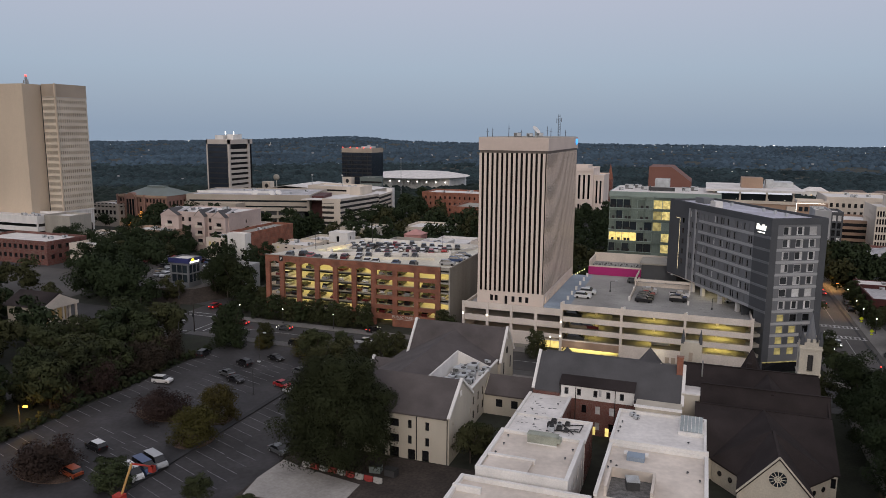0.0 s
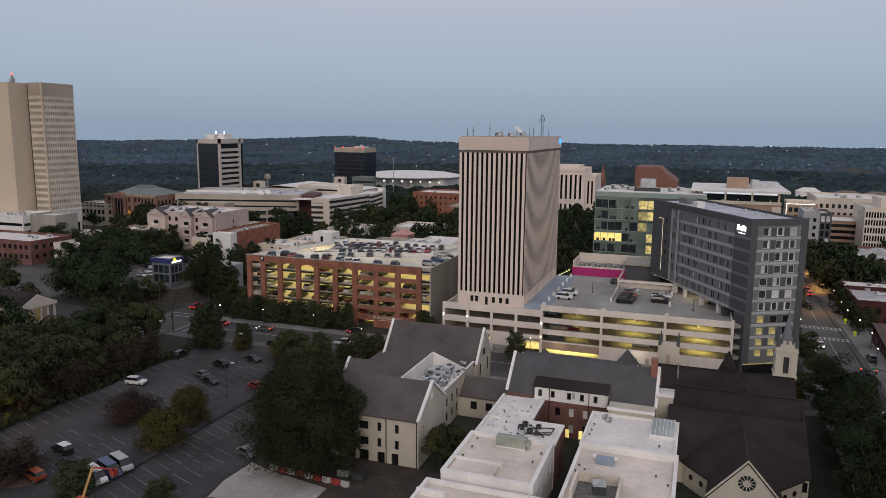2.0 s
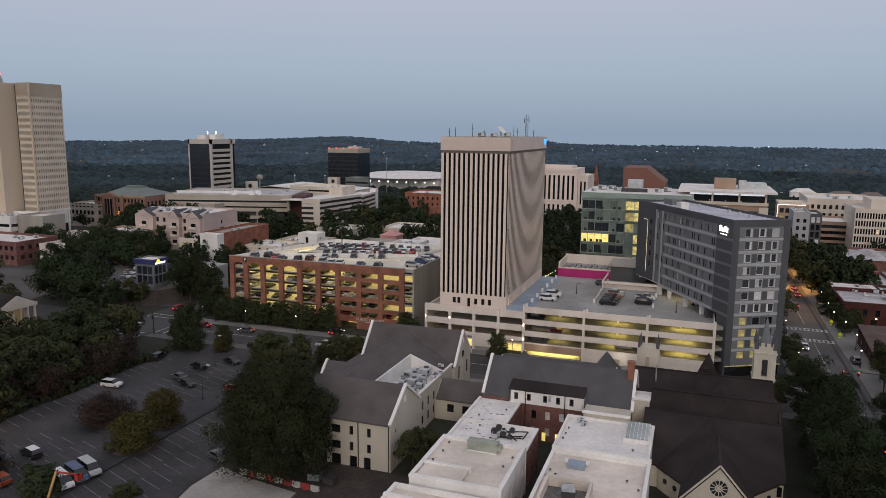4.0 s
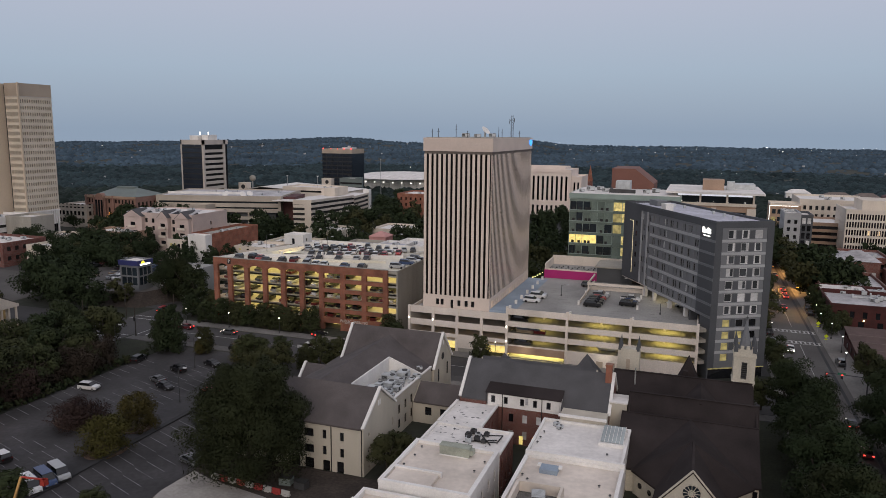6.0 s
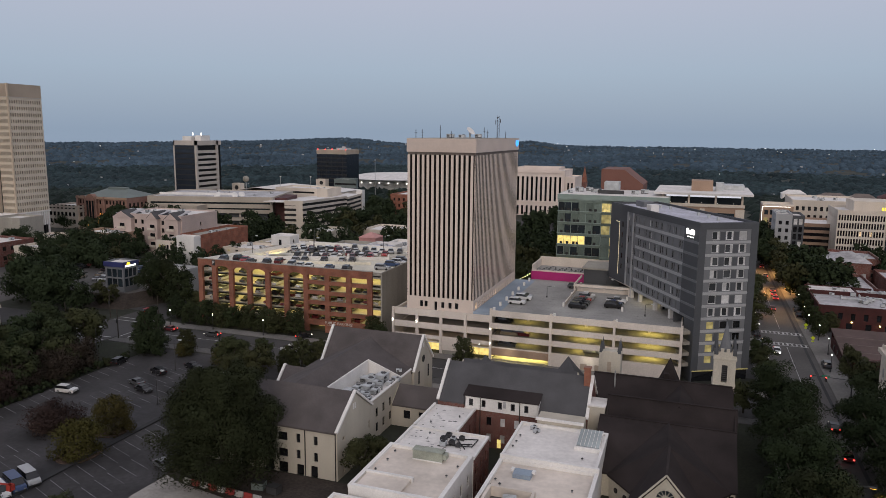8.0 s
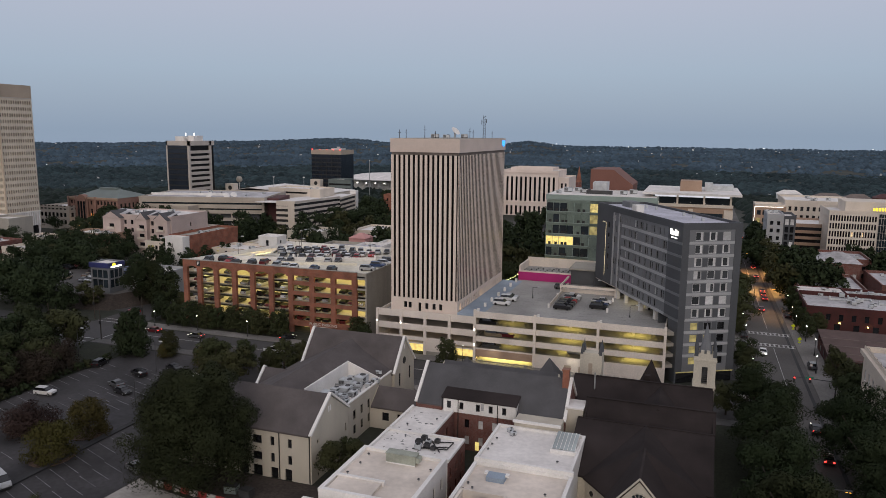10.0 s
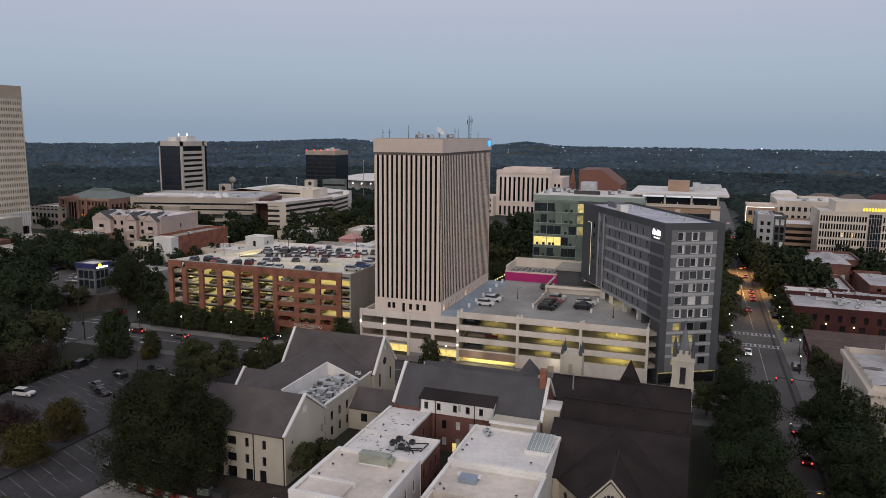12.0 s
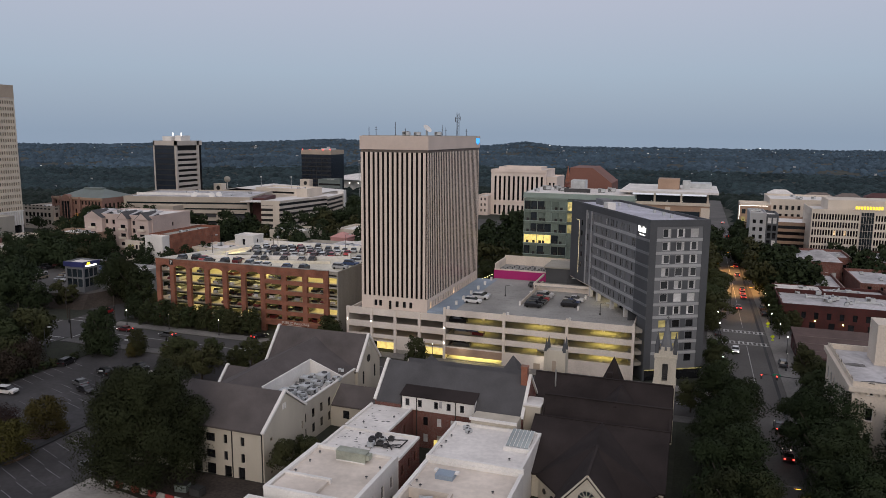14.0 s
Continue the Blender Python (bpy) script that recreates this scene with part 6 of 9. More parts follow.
for (P, U, N, L, n) in (((LX0, LY0), (1, 0), (0, -1), LX1 - LX0, 8), ((LX1, LY0), (0, 1), (1, 0), LY1 - LY0, 14)):
    hs = cells(L, 13.7, 3.2, 18, n, (L - 1.0) / n * 0.62, 1.7, 0.5)
    bm = bmesh.new()
    wall_grid(bm, P, U, N, L, 6.4, 77.6, hs, 0.5)
    part("grid_wall", bm, M["grid_buff"], lm)
    put_panes(lm, P, U, N, hs, 0.5, [M["tower_glass"]], (1,), rng)
    # a slanted precast fin beside each window
    fins = bmesh.new()
    for u0, u1, v0, v1 in hs:
        for a, d in ((u0 - 0.2, 0.3),):
            p = [(P[0] + U[0] * q + N[0] * e, P[1] + U[1] * q + N[1] * e) for q, e in ((a, 0), (a + 0.16, 0), (a + 0.16, d), (a, d))]
            prism(fins, p, v0 - 0.25, v1 + 0.2)
    tagged(part("fin_screen", fins, M["grid_buff"], lm), "rows of slanted precast fins", "", "", "stuff")
for i in range(4):
    ob = new("lit_window", pane_mesh(0.7, 1.0, M["lit_yellow"]))
    ob.parent = lm
    ob.matrix_basis = pose(LX1 - 0.3, LY0 + 12.6 + 1.33 * i, 48.6 + 0.1, 0, 0, 90)
part("top_band", boxes((LX0, LX1 + 0.12, LY0 - 0.12, LY1, 71.4, 77.7)), M["beige_dark"], lm)
part("top_string", boxes((LX0, LX1 + 0.3, LY0 - 0.3, LY1, 71.0, 71.4)), M["frame_buff"], lm)
part("corner_post", boxes((LX1 - 0.5, LX1 + 0.3, LY0 - 0.3, LY0 + 0.5, 13.4, 77.9)), M["beige"], lm)
for i in range(14):
    part("skirt_fin", boxes((LX1 - 0.1, LX1 + 0.6, LY0 + 0.2 + 1.38 * i, LY0 + 0.95 + 1.38 * i, 5.9, 13.2)), M["white"], lm)
for i in range(6):
    part("skirt_fin", boxes((LX0 + 0.3 + 1.45 * i, LX0 + 1.05 + 1.45 * i, LY0 - 0.6, LY0 + 0.1, 5.9, 13.2)), M["white"], lm)
part("skirt_sill", boxes((LX0, LX1 + 0.75, LY0 - 0.75, LY1, 12.9, 13.5)), M["white"], lm)
for y in (LY0 + 0.8, LY0 + 6.5, LY0 + 12.5, LY0 + 18.4):
    part("ground_pillar", boxes((LX1 - 0.2, LX1 + 0.5, y - 0.35, y + 0.35, -1.6, 5.9)), M["white"], lm)
part("block_back", boxes((-345, LX1 - 0.5, 300, LY1, -1.6, 77.0)), M["beige"], lm)
part("podium", boxes((LX0, LX1 - 0.6, LY0 + 0.6, LY1 - 0.5, -1.6, 13)), M["glass"], lm)
part("roof", boxes((LX0 + 0.2, LX1 - 0.2, LY0 + 0.2, LY1 - 0.2, 76.6, 77.0)), M["conc_grey"], lm)
mast = thing("roof_mast", pose(-327, 281, 77.4), "short mast with a red warning light", "antenna mast")
part("pole", boxes((-0.35, 0.35, -0.35, 0.35, 0, 4.2), (-1.6, 1.4, -0.1, 0.1, 1.2, 1.6), (-1.7, -1.3, -0.2, 0.2, 0.8, 2.4), (0.6, 1.4, -0.3, 0.3, 0, 2.6), (-0.9, 0.9, -0.2, 0.2, 2.8, 3.1)), M["steel"], mast)
part("lamp", boxes((-0.4, 0.4, -0.4, 0.4, 4.2, 4.9)), M["lamp_red"], mast)

# black and white tower
bw = thing("striped_tower", pose(0, 0, 0), "black glass and white banded office tower", "office tower")
part("core", boxes((-332.5, -316, 430.6, 456, -1.6, 46)), M["black"], bw)
part("glass_face", boxes((-333.4, -316.4, 430.2, 430.5, 0, 45.8)), M["curtain_wall"], bw)
for i in range(12):
    part("spandrel", boxes((-333.3, -316.5, 430.12, 430.2, 2.4 + 3.7 * i, 3.3 + 3.7 * i)), M["black"], bw)
part("frame", boxes((-334.4, -333.3, 430, 458, -1.6, 48.6), (-316.5, -315, 430, 431.5, -1.6, 48.6), (-334.4, -315, 430, 458, 45.4, 48.6), (-316.2, -315, 452.5, 454.6, -1.6, 48.6)), M["frame_buff"], bw)
part("side_glass", boxes((-316.2, -315.9, 431.5, 458, -1.6, 45.4)), M["tower_glass"], bw)
for i in range(10):
    part("band", boxes((-315.9, -315.1, 431.5, 452.5, 6.6 + 3.7 * i, 8.6 + 3.7 * i)), M["frame_buff"], bw)
part("plant_room", boxes((-331, -324, 436, 446, 48.6, 51.6), (-322, -317, 438, 448, 48.6, 52.2)), M["white"], bw)
for x in (-323.4, -316.4):
    part("warning_lamp", boxes((x - 0.25, x + 0.25, 437.6, 438.1, 52.2, 54.2)), M["lit_white"], bw)
# black glass tower with a pale cap
bk = thing("black_tower", pose(0, 0, 0), "dark glass office tower with a pale cap", "office tower")
part("glass_wall", boxes((-314.4, -284.4, 597.2, 622, -1.6, 35.6)), M["curtain_wall"], bk)
for i in range(9):
    part("spandrel", boxes((-314.4, -284.4, 597.1, 597.2, 2 + 3.7 * i, 3.1 + 3.7 * i)), M["black"], bk)
part("cap", boxes((-314.6, -284.2, 597, 622.2, 35.6, 39.6)), M["beige_dark"], bk)
for x in range(5):
    part("mullion", boxes((-310 + 5.4 * x - 0.12, -310 + 5.4 * x + 0.12, 596.9, 597.2, 4, 34.2)), M["black"], bk)
part("roof_box", boxes((-298, -287, 604, 612, 39.6, 41.2), (-290, -287.5, 600, 602, 39.6, 42.6)), M["unit_grey"], bk)
for x in (-313.5, -306, -299, -292.5, -285.5):
    part("warning_lamp", boxes((x - 0.3, x + 0.3, 597.2, 597.8, 39.6, 40.4)), M["lamp_red"], bk)

building("white_bank", "low white building with dark shop windows", -345, -322, 332, 352, 11.6, "office", "roof_white", {"s": cells(22, 1.5, 4.2, 3, 7, 1.9, 2.4, 0.8), "e": cells(20, 1.5, 4.2, 3, 6, 1.9, 2.4, 0.8)}, units=4)
building("courthouse_wing", "low pale office block with dark window bands", -300, -255, 352, 372, 13, "office", "roof_white", {"s": bands(2, 4, 3.4, 1.4, 45)})
court = building("courthouse", "brick courthouse with a green hip roof and lit entrance", -327, -291, 337, 361, 17.2, "court_brick", "conc_grey",
                 {"s": cells(36, 13.2, 4, 1, 14, 1.3, 2.2, 1) + cells(36, 1.5, 5, 2, 14, 1.3, 4.2, 1), "e": cells(24, 2.5, 4.4, 3, 7, 1.6, 2.9, 1)}, parapet=0.3, glass=("glass", "glass", "lit_dim"), weights=(8, 8, 1))
bm = bmesh.new()
v = [bm.verts.new(p) for p in ((-14.0, -12.0, 17.3), (18.2, -12.6, 17.3), (18.2, 12.6, 17.3), (-14.0, 12.6, 17.3), (-6, 0, 21.6), (9, 0, 21.6))]
for f in ((0, 1, 5, 4), (1, 2, 5), (2, 3, 4, 5), (3, 0, 4), (3, 2, 1, 0)):
    bm.faces.new([v[i] for i in f])
part("hip_roof", bm, M["green_metal"], court)
part("roof_lantern", boxes((-5, 8, -1.5, 1.5, 21.0, 22.2)), M["green_metal"], court)
for u in (-17.4, -11.7, -3.7, 2.3):
    part("pilaster", boxes((u - 0.6, u + 0.6, -13.0, -12.06, -1.6, 17.6)), M["court_brick"], court)
part("cornice", boxes((-18.4, 18.4, -12.9, -12.08, 16.2, 17.4)), M["tan_brick"], court)
# arched centre bay, tall and dark, with a warm lit door
bm = bmesh.new()
arch = [(-10.7, -1.6), (-4.7, -1.6), (-4.7, 15.6)] + [(-7.7 + 3.0 * math.cos(k * math.pi / 10), 16.2 + 2.6 * math.sin(k * math.pi / 10)) for k in range(11)] + [(-10.7, 15.6)]
f0 = [bm.verts.new((x, -13.1, z)) for x, z in arch]
f1 = [bm.verts.new((x, -10.0, z)) for x, z in arch]
bm.faces.new(f0)
bm.faces.new(f1[::-1])
for i in range(len(arch)):
    j = (i + 1) % len(arch)
    bm.faces.new((f0[i], f1[i], f1[j], f0[j]))
part("arched_bay", bm, M["court_brick"], court)
for u in (-9.7, -7.7, -5.7):
    part("tall_window", boxes((u - 0.7, u + 0.7, -13.2, -13.1, 4.5, 15.0)), M["glass"], court)
# Glowing boxes stand in for the orange lamplight of the entrance.
part("porch_glow", boxes((-9.9, -5.5, -13.3, -13.2, -0.6, 4.2), (-1.4, 0.2, -12.5, -12.3, -0.6, 8.0), (-3.2, -2.2, -12.5, -12.3, -0.6, 6.0)), lit("porch_orange", (1.0, 0.42, 0.08), 0.9, 0.9), court, "orange glowing boxes for the lit entrance")
# beige gabled apartment house
apt = building("apartment_house", "beige apartment house with gabled bays and balconies", -244.5, -207.5, 281, 307, 16.8, "pinkish", "roof_white",
               {"s": cells(37, 1.5, 3.6, 4, 9, 1.5, 2.0, 1), "e": [(8, 9, 6, 7.4), (13, 14, 11, 12.8)]}, parapet=0.5, units=7)
for u, hw_ in ((-13.8, 5.2), (3.6, 2.7), (14.4, 3.6)):
    part("bay", boxes((u - hw_, u + hw_, -15.2, -13, -1.6, 15.4)), M["pinkish"], apt)
    bm = bmesh.new()
    v = [bm.verts.new(p) for p in ((u - hw_ - 0.5, -15.5, 15.2), (u + hw_ + 0.5, -15.5, 15.2), (u, -15.5, 18.6), (u - hw_ - 0.5, -6, 15.2), (u + hw_ + 0.5, -6, 15.2), (u, -6, 18.6))]
    for f in ((0, 1, 2), (5, 4, 3), (0, 2, 5, 3), (1, 4, 5, 2), (0, 3, 4, 1)):
        bm.faces.new([v[i] for i in f])
    part("bay_roof", bm, M["shingle_grey"], apt)
    bm = bmesh.new()
    v = [bm.verts.new((u + dx, y, z)) for y in (-15.75, -15.52) for dx, z in ((-hw_, 15.2), (hw_, 15.2), (0, 18.1))]
    for f in ((0, 1, 2), (5, 4, 3), (0, 3, 4, 1), (1, 4, 5, 2), (2, 5, 3, 0)):
        bm.faces.new([v[i] for i in f])
    part("bay_gable", bm, M["pinkish"], apt)
    for z in (2, 6.0, 10.0):
        part("balcony", boxes((u - 2.0, u + 2.0, -16.3, -15.2, z, z + 0.2), (u - 2.0, u + 2.0, -16.3, -16.2, z + 0.2, z + 1.1), (u - 2.0, u - 1.9, -16.2, -15.2, z + 0.2, z + 1.1), (u + 1.9, u + 2.0, -16.2, -15.2, z + 0.2, z + 1.1)), M["cream"], apt)
        part("bay_window", boxes((u - 1.3, u + 1.3, -15.26, -15.2, z + 0.2, z + 2.5)), M["glass"], apt)
    part("roof_slope", slab(bmesh.new(), (u - hw_ - 0.3, -13.0, 16.9), (u + hw_ + 0.3, -13.0, 16.9), (u + hw_ - 1, -4, 18.3), (u - hw_ + 1, -4, 18.3), 0.2), M["roof_old"], apt)
c17, s17 = math.cos(radians(17.3)), math.sin(radians(17.3))
ocx, ocy = -288.4 + 36.9 * c17 - 25 * s17, 350.5 + 36.9 * s17 + 25 * c17
off = building("long_office", "long low beige office with deep dark window bands", ocx - 36.9, ocx + 36.9, ocy - 25, ocy + 25, 17.7, "office", "roof_old",
               {"s": [(1.5, 72.3, 13.5, 14.6), (1.5, 72.3, 10.3, 11.2)], "e": [(1.5, 20, 13.5, 14.6)]}, z0=8.2, rz=17.3, depth=0.9, glass=("glass_blue",), units=9, parapet=0.5)
part("recessed_storey", boxes((-36, 33, -22, 24, -1.6, 8.4)), M["hotel_dark"], off)
part("lower_slab", boxes((-36.9, 26.8, -25, -21, 3.9, 5.6), (-36.9, 26.8, -25, -21, -1.6, 0.4)), M["office"], off)
for x in range(9):
    part("pillar", boxes((-35.5 + 7.5 * x, -34.6 + 7.5 * x, -24.4, -23.6, -1.6, 8.2)), M["office"], off)
part("terrace_edge", boxes((-36.9, 10, -8, -7.4, 17.2, 18.6)), M["white"], off)
dome = part("roof_dish", cone(bmesh.new(), 0, 0, 0, 0.9, 2.2, 0.5, 16), M["white"], off, "white satellite dish on the roof")
dome.matrix_basis = pose(2.5, -19, 18.4, 50, 0, -20)
for u, y in ((12.5, -18), (15.5, -14)):
    part("roof_dish", cone(bmesh.new(), 0, 0, 0, 0.8, 1.9, 0.4, 16), M["white"], off, "white satellite dish on the roof").matrix_basis = pose(u, y, 18.4, 48, 0, 30)
part("brown_bay", boxes((36.95, 44, -19, 6, -1.6, 16.9)), M["maroon"], off, "dark red-brown end bay")
ramp = thing("banded_garage", pose(-194.3, 366.7, 0, 0, 0, 8.7), "white banded parking garage with sloping dark floors", "parking garage")
for k in range(6):
    z0_, z1_ = 15.6 - 2.95 * k, 17.1 - 2.95 * k
    part("band", beam(bmesh.new(), (-0.2, 0, (z0_ + z1_) / 2), (-0.2, 78, (z0_ + z1_) / 2 - 3.6), 0.5, z1_ - z0_), M["cream"], ramp)
    if k:
        part("band", boxes((-11.2, -4.2, 0.0, 0.4, z0_, z1_)), M["cream"], ramp)
part("band", boxes((-11.2, -0.45, 0.0, 0.4, 14.4, 17.1)), M["cream"], ramp)
part("corner_wall", boxes((-4.2, -0.45, 0.0, 0.4, -1.6, 14.4)), M["cream"], ramp)
# Black block behind the bands: shade of the open floors put into colour.
part("inside", slab(bmesh.new(), (-11, 0.6, 15.6), (-1.2, 0.6, 15.6), (-1.2, 77.6, 12.0), (-11, 77.6, 12.0), 14.0), M["black"], ramp)
part("roof", slab(bmesh.new(), (-24, 0.4, 16.4), (-0.45, 0.4, 16.4), (-0.45, 77.8, 12.8), (-24, 77.8, 12.8), 0.5), M["roof_white"], ramp)
for k in range(5):
    part("band", boxes((-0.4, 0.1, 79, 112, 11.2 - 2.95 * k, 12.6 - 2.95 * k)), M["cream"], ramp)
# Same black fill in place of the annex's shaded floors.
part("annex_inside", boxes((-12, -0.6, 79, 112, -1.6, 11.6)), M["black"], ramp)
part("annex_roof", boxes((-12, -0.4, 78.2, 112, 11.6, 12.2)), M["roof_white"], ramp)
part("annex_cube", boxes((-4.2, 0.2, 112, 118, -1.6, 14.6)), M["white"], ramp)
for x, y, w, z, zb in [(-320.9, 477.5, 7.0, 16.1, 8.0), (-300.2, 569.6, 9.2, 14.7, -6.0), (-221.0, 430, 7.8, 18.6, 8.0)]:
    b = building("rooftop_cube", "cream rooftop stair cube with a round opening", x, x + w, y, y + 6, z, "cream", "roof_white", {}, z0=zb, parapet=0.2, category="stair house")
    if y > 450:
        part("round_opening", cone(bmesh.new(), 0, 0, 0, 0.1, 1.7, 1.7, 16), M["black"], b).matrix_basis = pose(0.6, -2.95, z - 3.0, 90, 0, 0)
building("rear_white_block", "low white block with a dark window band", -258.6, -219.8, 440, 462, 17.8, "cream", "roof_white", {"s": [(2, 30, 14.4, 15.6)]}, units=2)
hallw = thing("white_hall", pose(-280, 500, 0), "long white hall with a very low pitched roof", "hall")
part("wall", boxes((-42, 42, -20, 30, -1.6, 10.6)), M["cream"], hallw)
for a, b in ((-42, -22), (42, -22)):
    part("roof", slab(bmesh.new(), (b, -20.4, 13.6), (a, -20.4, 10.7), (a, 30.4, 10.7), (b, 30.4, 13.6), 0.4), M["roof_white"], hallw)
part("front_gable", boxes((-42, 42, -20.3, -20, 9.6, 10.6)), M["white"], hallw)
for x, y, h in ((-262, 452, 24), (-238, 452, 24.5), (-246, 575, 32)):
    fp = thing("light_pole", pose(x, y, 0), "tall thin pole rising over the roofs", "pole", "tall poles")
    part("shaft", cone(bmesh.new(), 0, 0, -1.6, h, 0.28, 0.18, 6), M["steel"], fp)
    part("head", boxes((-0.5, 0.5, -0.3, 0.3, h, h + 0.5)), M["white"], fp)
tank = thing("water_ball", pose(-303, 470, 0), "pale ball on a thin stalk above the roofs", "tank")
part("stalk", cone(bmesh.new(), 0, 0, -1.6, 18.5, 0.5, 0.4, 8), M["steel"], tank)
bm = bmesh.new()
bmesh.ops.create_icosphere(bm, subdivisions=2, radius=2.4)
bmesh.ops.translate(bm, verts=bm.verts, vec=(0, 0, 20.4))
part("ball", bm, M["conc_grey"], tank)
building("brick_block_far", "long red brick block with small windows", -178, -128, 452, 480, 15.2, "brick", "roof_white", {"s": cells(50, 3, 4, 3, 14, 1.1, 1.8, 1)}, units=3)
building("brick_store", "plain red brick store with few windows", -141, -124, 405, 440, 11.5, "brick", "conc_grey", {"s": cells(17, 2, 4, 2, 4, 1.1, 1.8, 1)})
building("green_bank", "small grey-green office block", -285.5, -270.7, 575, 592, 15.0, "green_metal", "roof_white", {"s": bands(3, 2, 4, 1.6, 22)})
arena = thing("arena", pose(0, 0, 0), "large white arena with a low domed roof", "arena")
part("wall", boxes((-392, -286, 815, 880, -40, 0.5)), M["white"], arena)
bm = bmesh.new()
cone(bm, -339, 846, 0.5, 4.2, 66, 44, 28)
cone(bm, -339, 846, 4.2, 6.2, 44, 10, 28)
part("roof", bm, M["roof_white"], arena)
for i in range(9):
    part("eave_lamp", boxes((-388 + 12 * i, -386.6 + 12 * i, 814.4, 814.9, -6, -4.8)), M["lit_white"], arena)

# low red and white rows behind the brick deck
building("brick_row", "low red brick shop row with a pale roof", -193, -182.5, 262, 296, 12.0, "brick", "conc_grey", {"e": cells(34, 2, 4.2, 1, 6, 1.4, 1.8, 1)}, units=4)
building("white_shop", "white plastered shop end", -191.4, -182.5, 257.6, 261.9, 11.8, "white", "roof_white", {"s": cells(10.5, 1, 4, 1, 2, 1.5, 1.9, 1)})
for x0, x1, y0, y1, z, w, r in [(-176, -158, 268, 284, 6.5, "cream", "roof_white"), (-172, -150, 286, 302, 6.5, "stucco", "roof_white"), (-157, -140, 256, 272, 5.5, "white", "roof_white"),
                               (-148, -132, 276, 292, 6.2, "cream", "roof_white"), (-112.5, -99.5, 246, 258, 14.6, "conc_grey", "roof_old"), (-98.8, -88.5, 236.5, 258, 14.9, "white", "roof_lavender"),
                               (-76, -68, 240, 262, 17.6, "deck_conc", "roof_white"), (-104, -88, 272, 290, 11.2, "white", "roof_white"), (-80, -66, 268, 290, 12.5, "brick_dark", "roof_white"),
                               (-166, -148, 312, 330, 9.0, "stucco", "roof_white"), (-140, -118, 330, 352, 8.6, "cream", "roof_white"), (-206, -196, 262, 276, 8.6, "cream", "roof_white")]:
    building("low_shop", "low flat-roofed shop building with a pale roof", x0, x1, y0, y1, z, w, r, {"s": cells(x1 - x0, 1, 4, 2, 4, 1.3, 1.8, 1), "e": cells(y1 - y0, 1, 4, 2, 4, 1.3, 1.8, 1)}, seed=int(-x0), units=2, glass=("glass", "lit_dim"), weights=(6, 1))
ph = thing("pink_house", pose(-122, 302, 0), "pink plastered house with a small hip roof", "house")
part("wall", boxes((-4, 4, -4, 4, -1.6, 9.6)), M["pink_house"], ph)
part("roof", cone(bmesh.new(), 0, 0, 9.6, 11.6, 6.2, 0.6, 4, radians(45)), M["pink_house"], ph)
part("window", boxes((-2.6, -1.4, -4.08, -4, 6, 7.8), (1.4, 2.6, -4.08, -4, 6, 7.8)), M["glass"], ph)
# bank pavilion with a blue fascia
bank = building("bank_pavilion", "glass-walled bank pavilion with a blue fascia band", -170.2, -162.6, 196.8, 203.4, 12.4, "hotel_mid", "roof_white",
                {"s": cells(7.6, 4.2, 3.2, 2, 3, 2.0, 2.7, 0.5), "e": cells(6.6, 4.2, 3.2, 2, 3, 1.7, 2.7, 0.5)}, glass=("glass_blue",), parapet=0.3)
part("fascia", boxes((-4.1, 4.1, -3.7, -3.36, 10.9, 12.5), (3.86, 4.1, -3.36, 3.5, 10.9, 12.5)), M["sign_blue"], bank, "dark blue fascia")
part("logo_disc", cone(bmesh.new(), 0, 0, 0, 0.1, 0.75, 0.75, 14), M["sign_yellow"], bank).matrix_basis = pose(4.1, -1.3, 11.7, 0, 90, 0)
part("logo_sign", boxes((4.1, 4.24, -2.7, 1.9, 10.9, 11.45)), M["lit_white"], bank, "glowing white sign bar")
building("bank_annex", "low white-roofed annex beside the bank", -162.4, -148, 206, 217, 8.8, "hotel_light", "roof_white", {"s": cells(12, 1, 4, 2, 3, 1.8, 2, 0.6)})
# portico house in the trees
por = thing("portico_house", pose(-172.3, 152.8, 0), "cream house with a columned pediment among trees", "house")
part("wall", boxes((-14, -2.6, -5.2, 5.2, -1.6, 5.6)), M["cream"], por)
bm = bmesh.new()
v = [bm.verts.new(p) for p in ((0.3, -6.4, 5.8), (0.3, 6.4, 5.8), (0.3, 0, 9.2), (-14.5, -6.4, 5.8), (-14.5, 6.4, 5.8), (-14.5, 0, 9.2))]
for f in ((0, 2, 5, 3), (1, 4, 5, 2), (0, 3, 4, 1), (3, 5, 4), (0, 1, 2)):
    bm.faces.new([v[i] for i in f])
part("roof", bm, M["slate_brown"], por)
# Lamplight on the wall is put into a glowing panel; no porch lamps here.
part("glowing_wall", boxes((-2.58, -2.5, -4.4, 4.4, 0.4, 4.4)), lit("wall_glow", (1.0, 0.68, 0.3), 0.07, 0.5), por, "wall panel with its own warm glow for porch lamplight")
bm = bmesh.new()
v = [bm.verts.new(p) for p in ((0.34, -6.0, 5.9), (0.34, 6.0, 5.9), (0.34, 0, 8.9))]
bm.faces.new(v)
r = bmesh.ops.extrude_face_region(bm, geom=bm.faces[:])
bmesh.ops.translate(bm, verts=[g for g in r["geom"] if isinstance(g, bmesh.types.BMVert)], vec=(0.2, 0, 0))
part("pediment", bm, M["cream"], por)
part("entablature", boxes((-0.6, 0.6, -6.4, 6.4, 5.0, 5.9)), M["cream"], por)
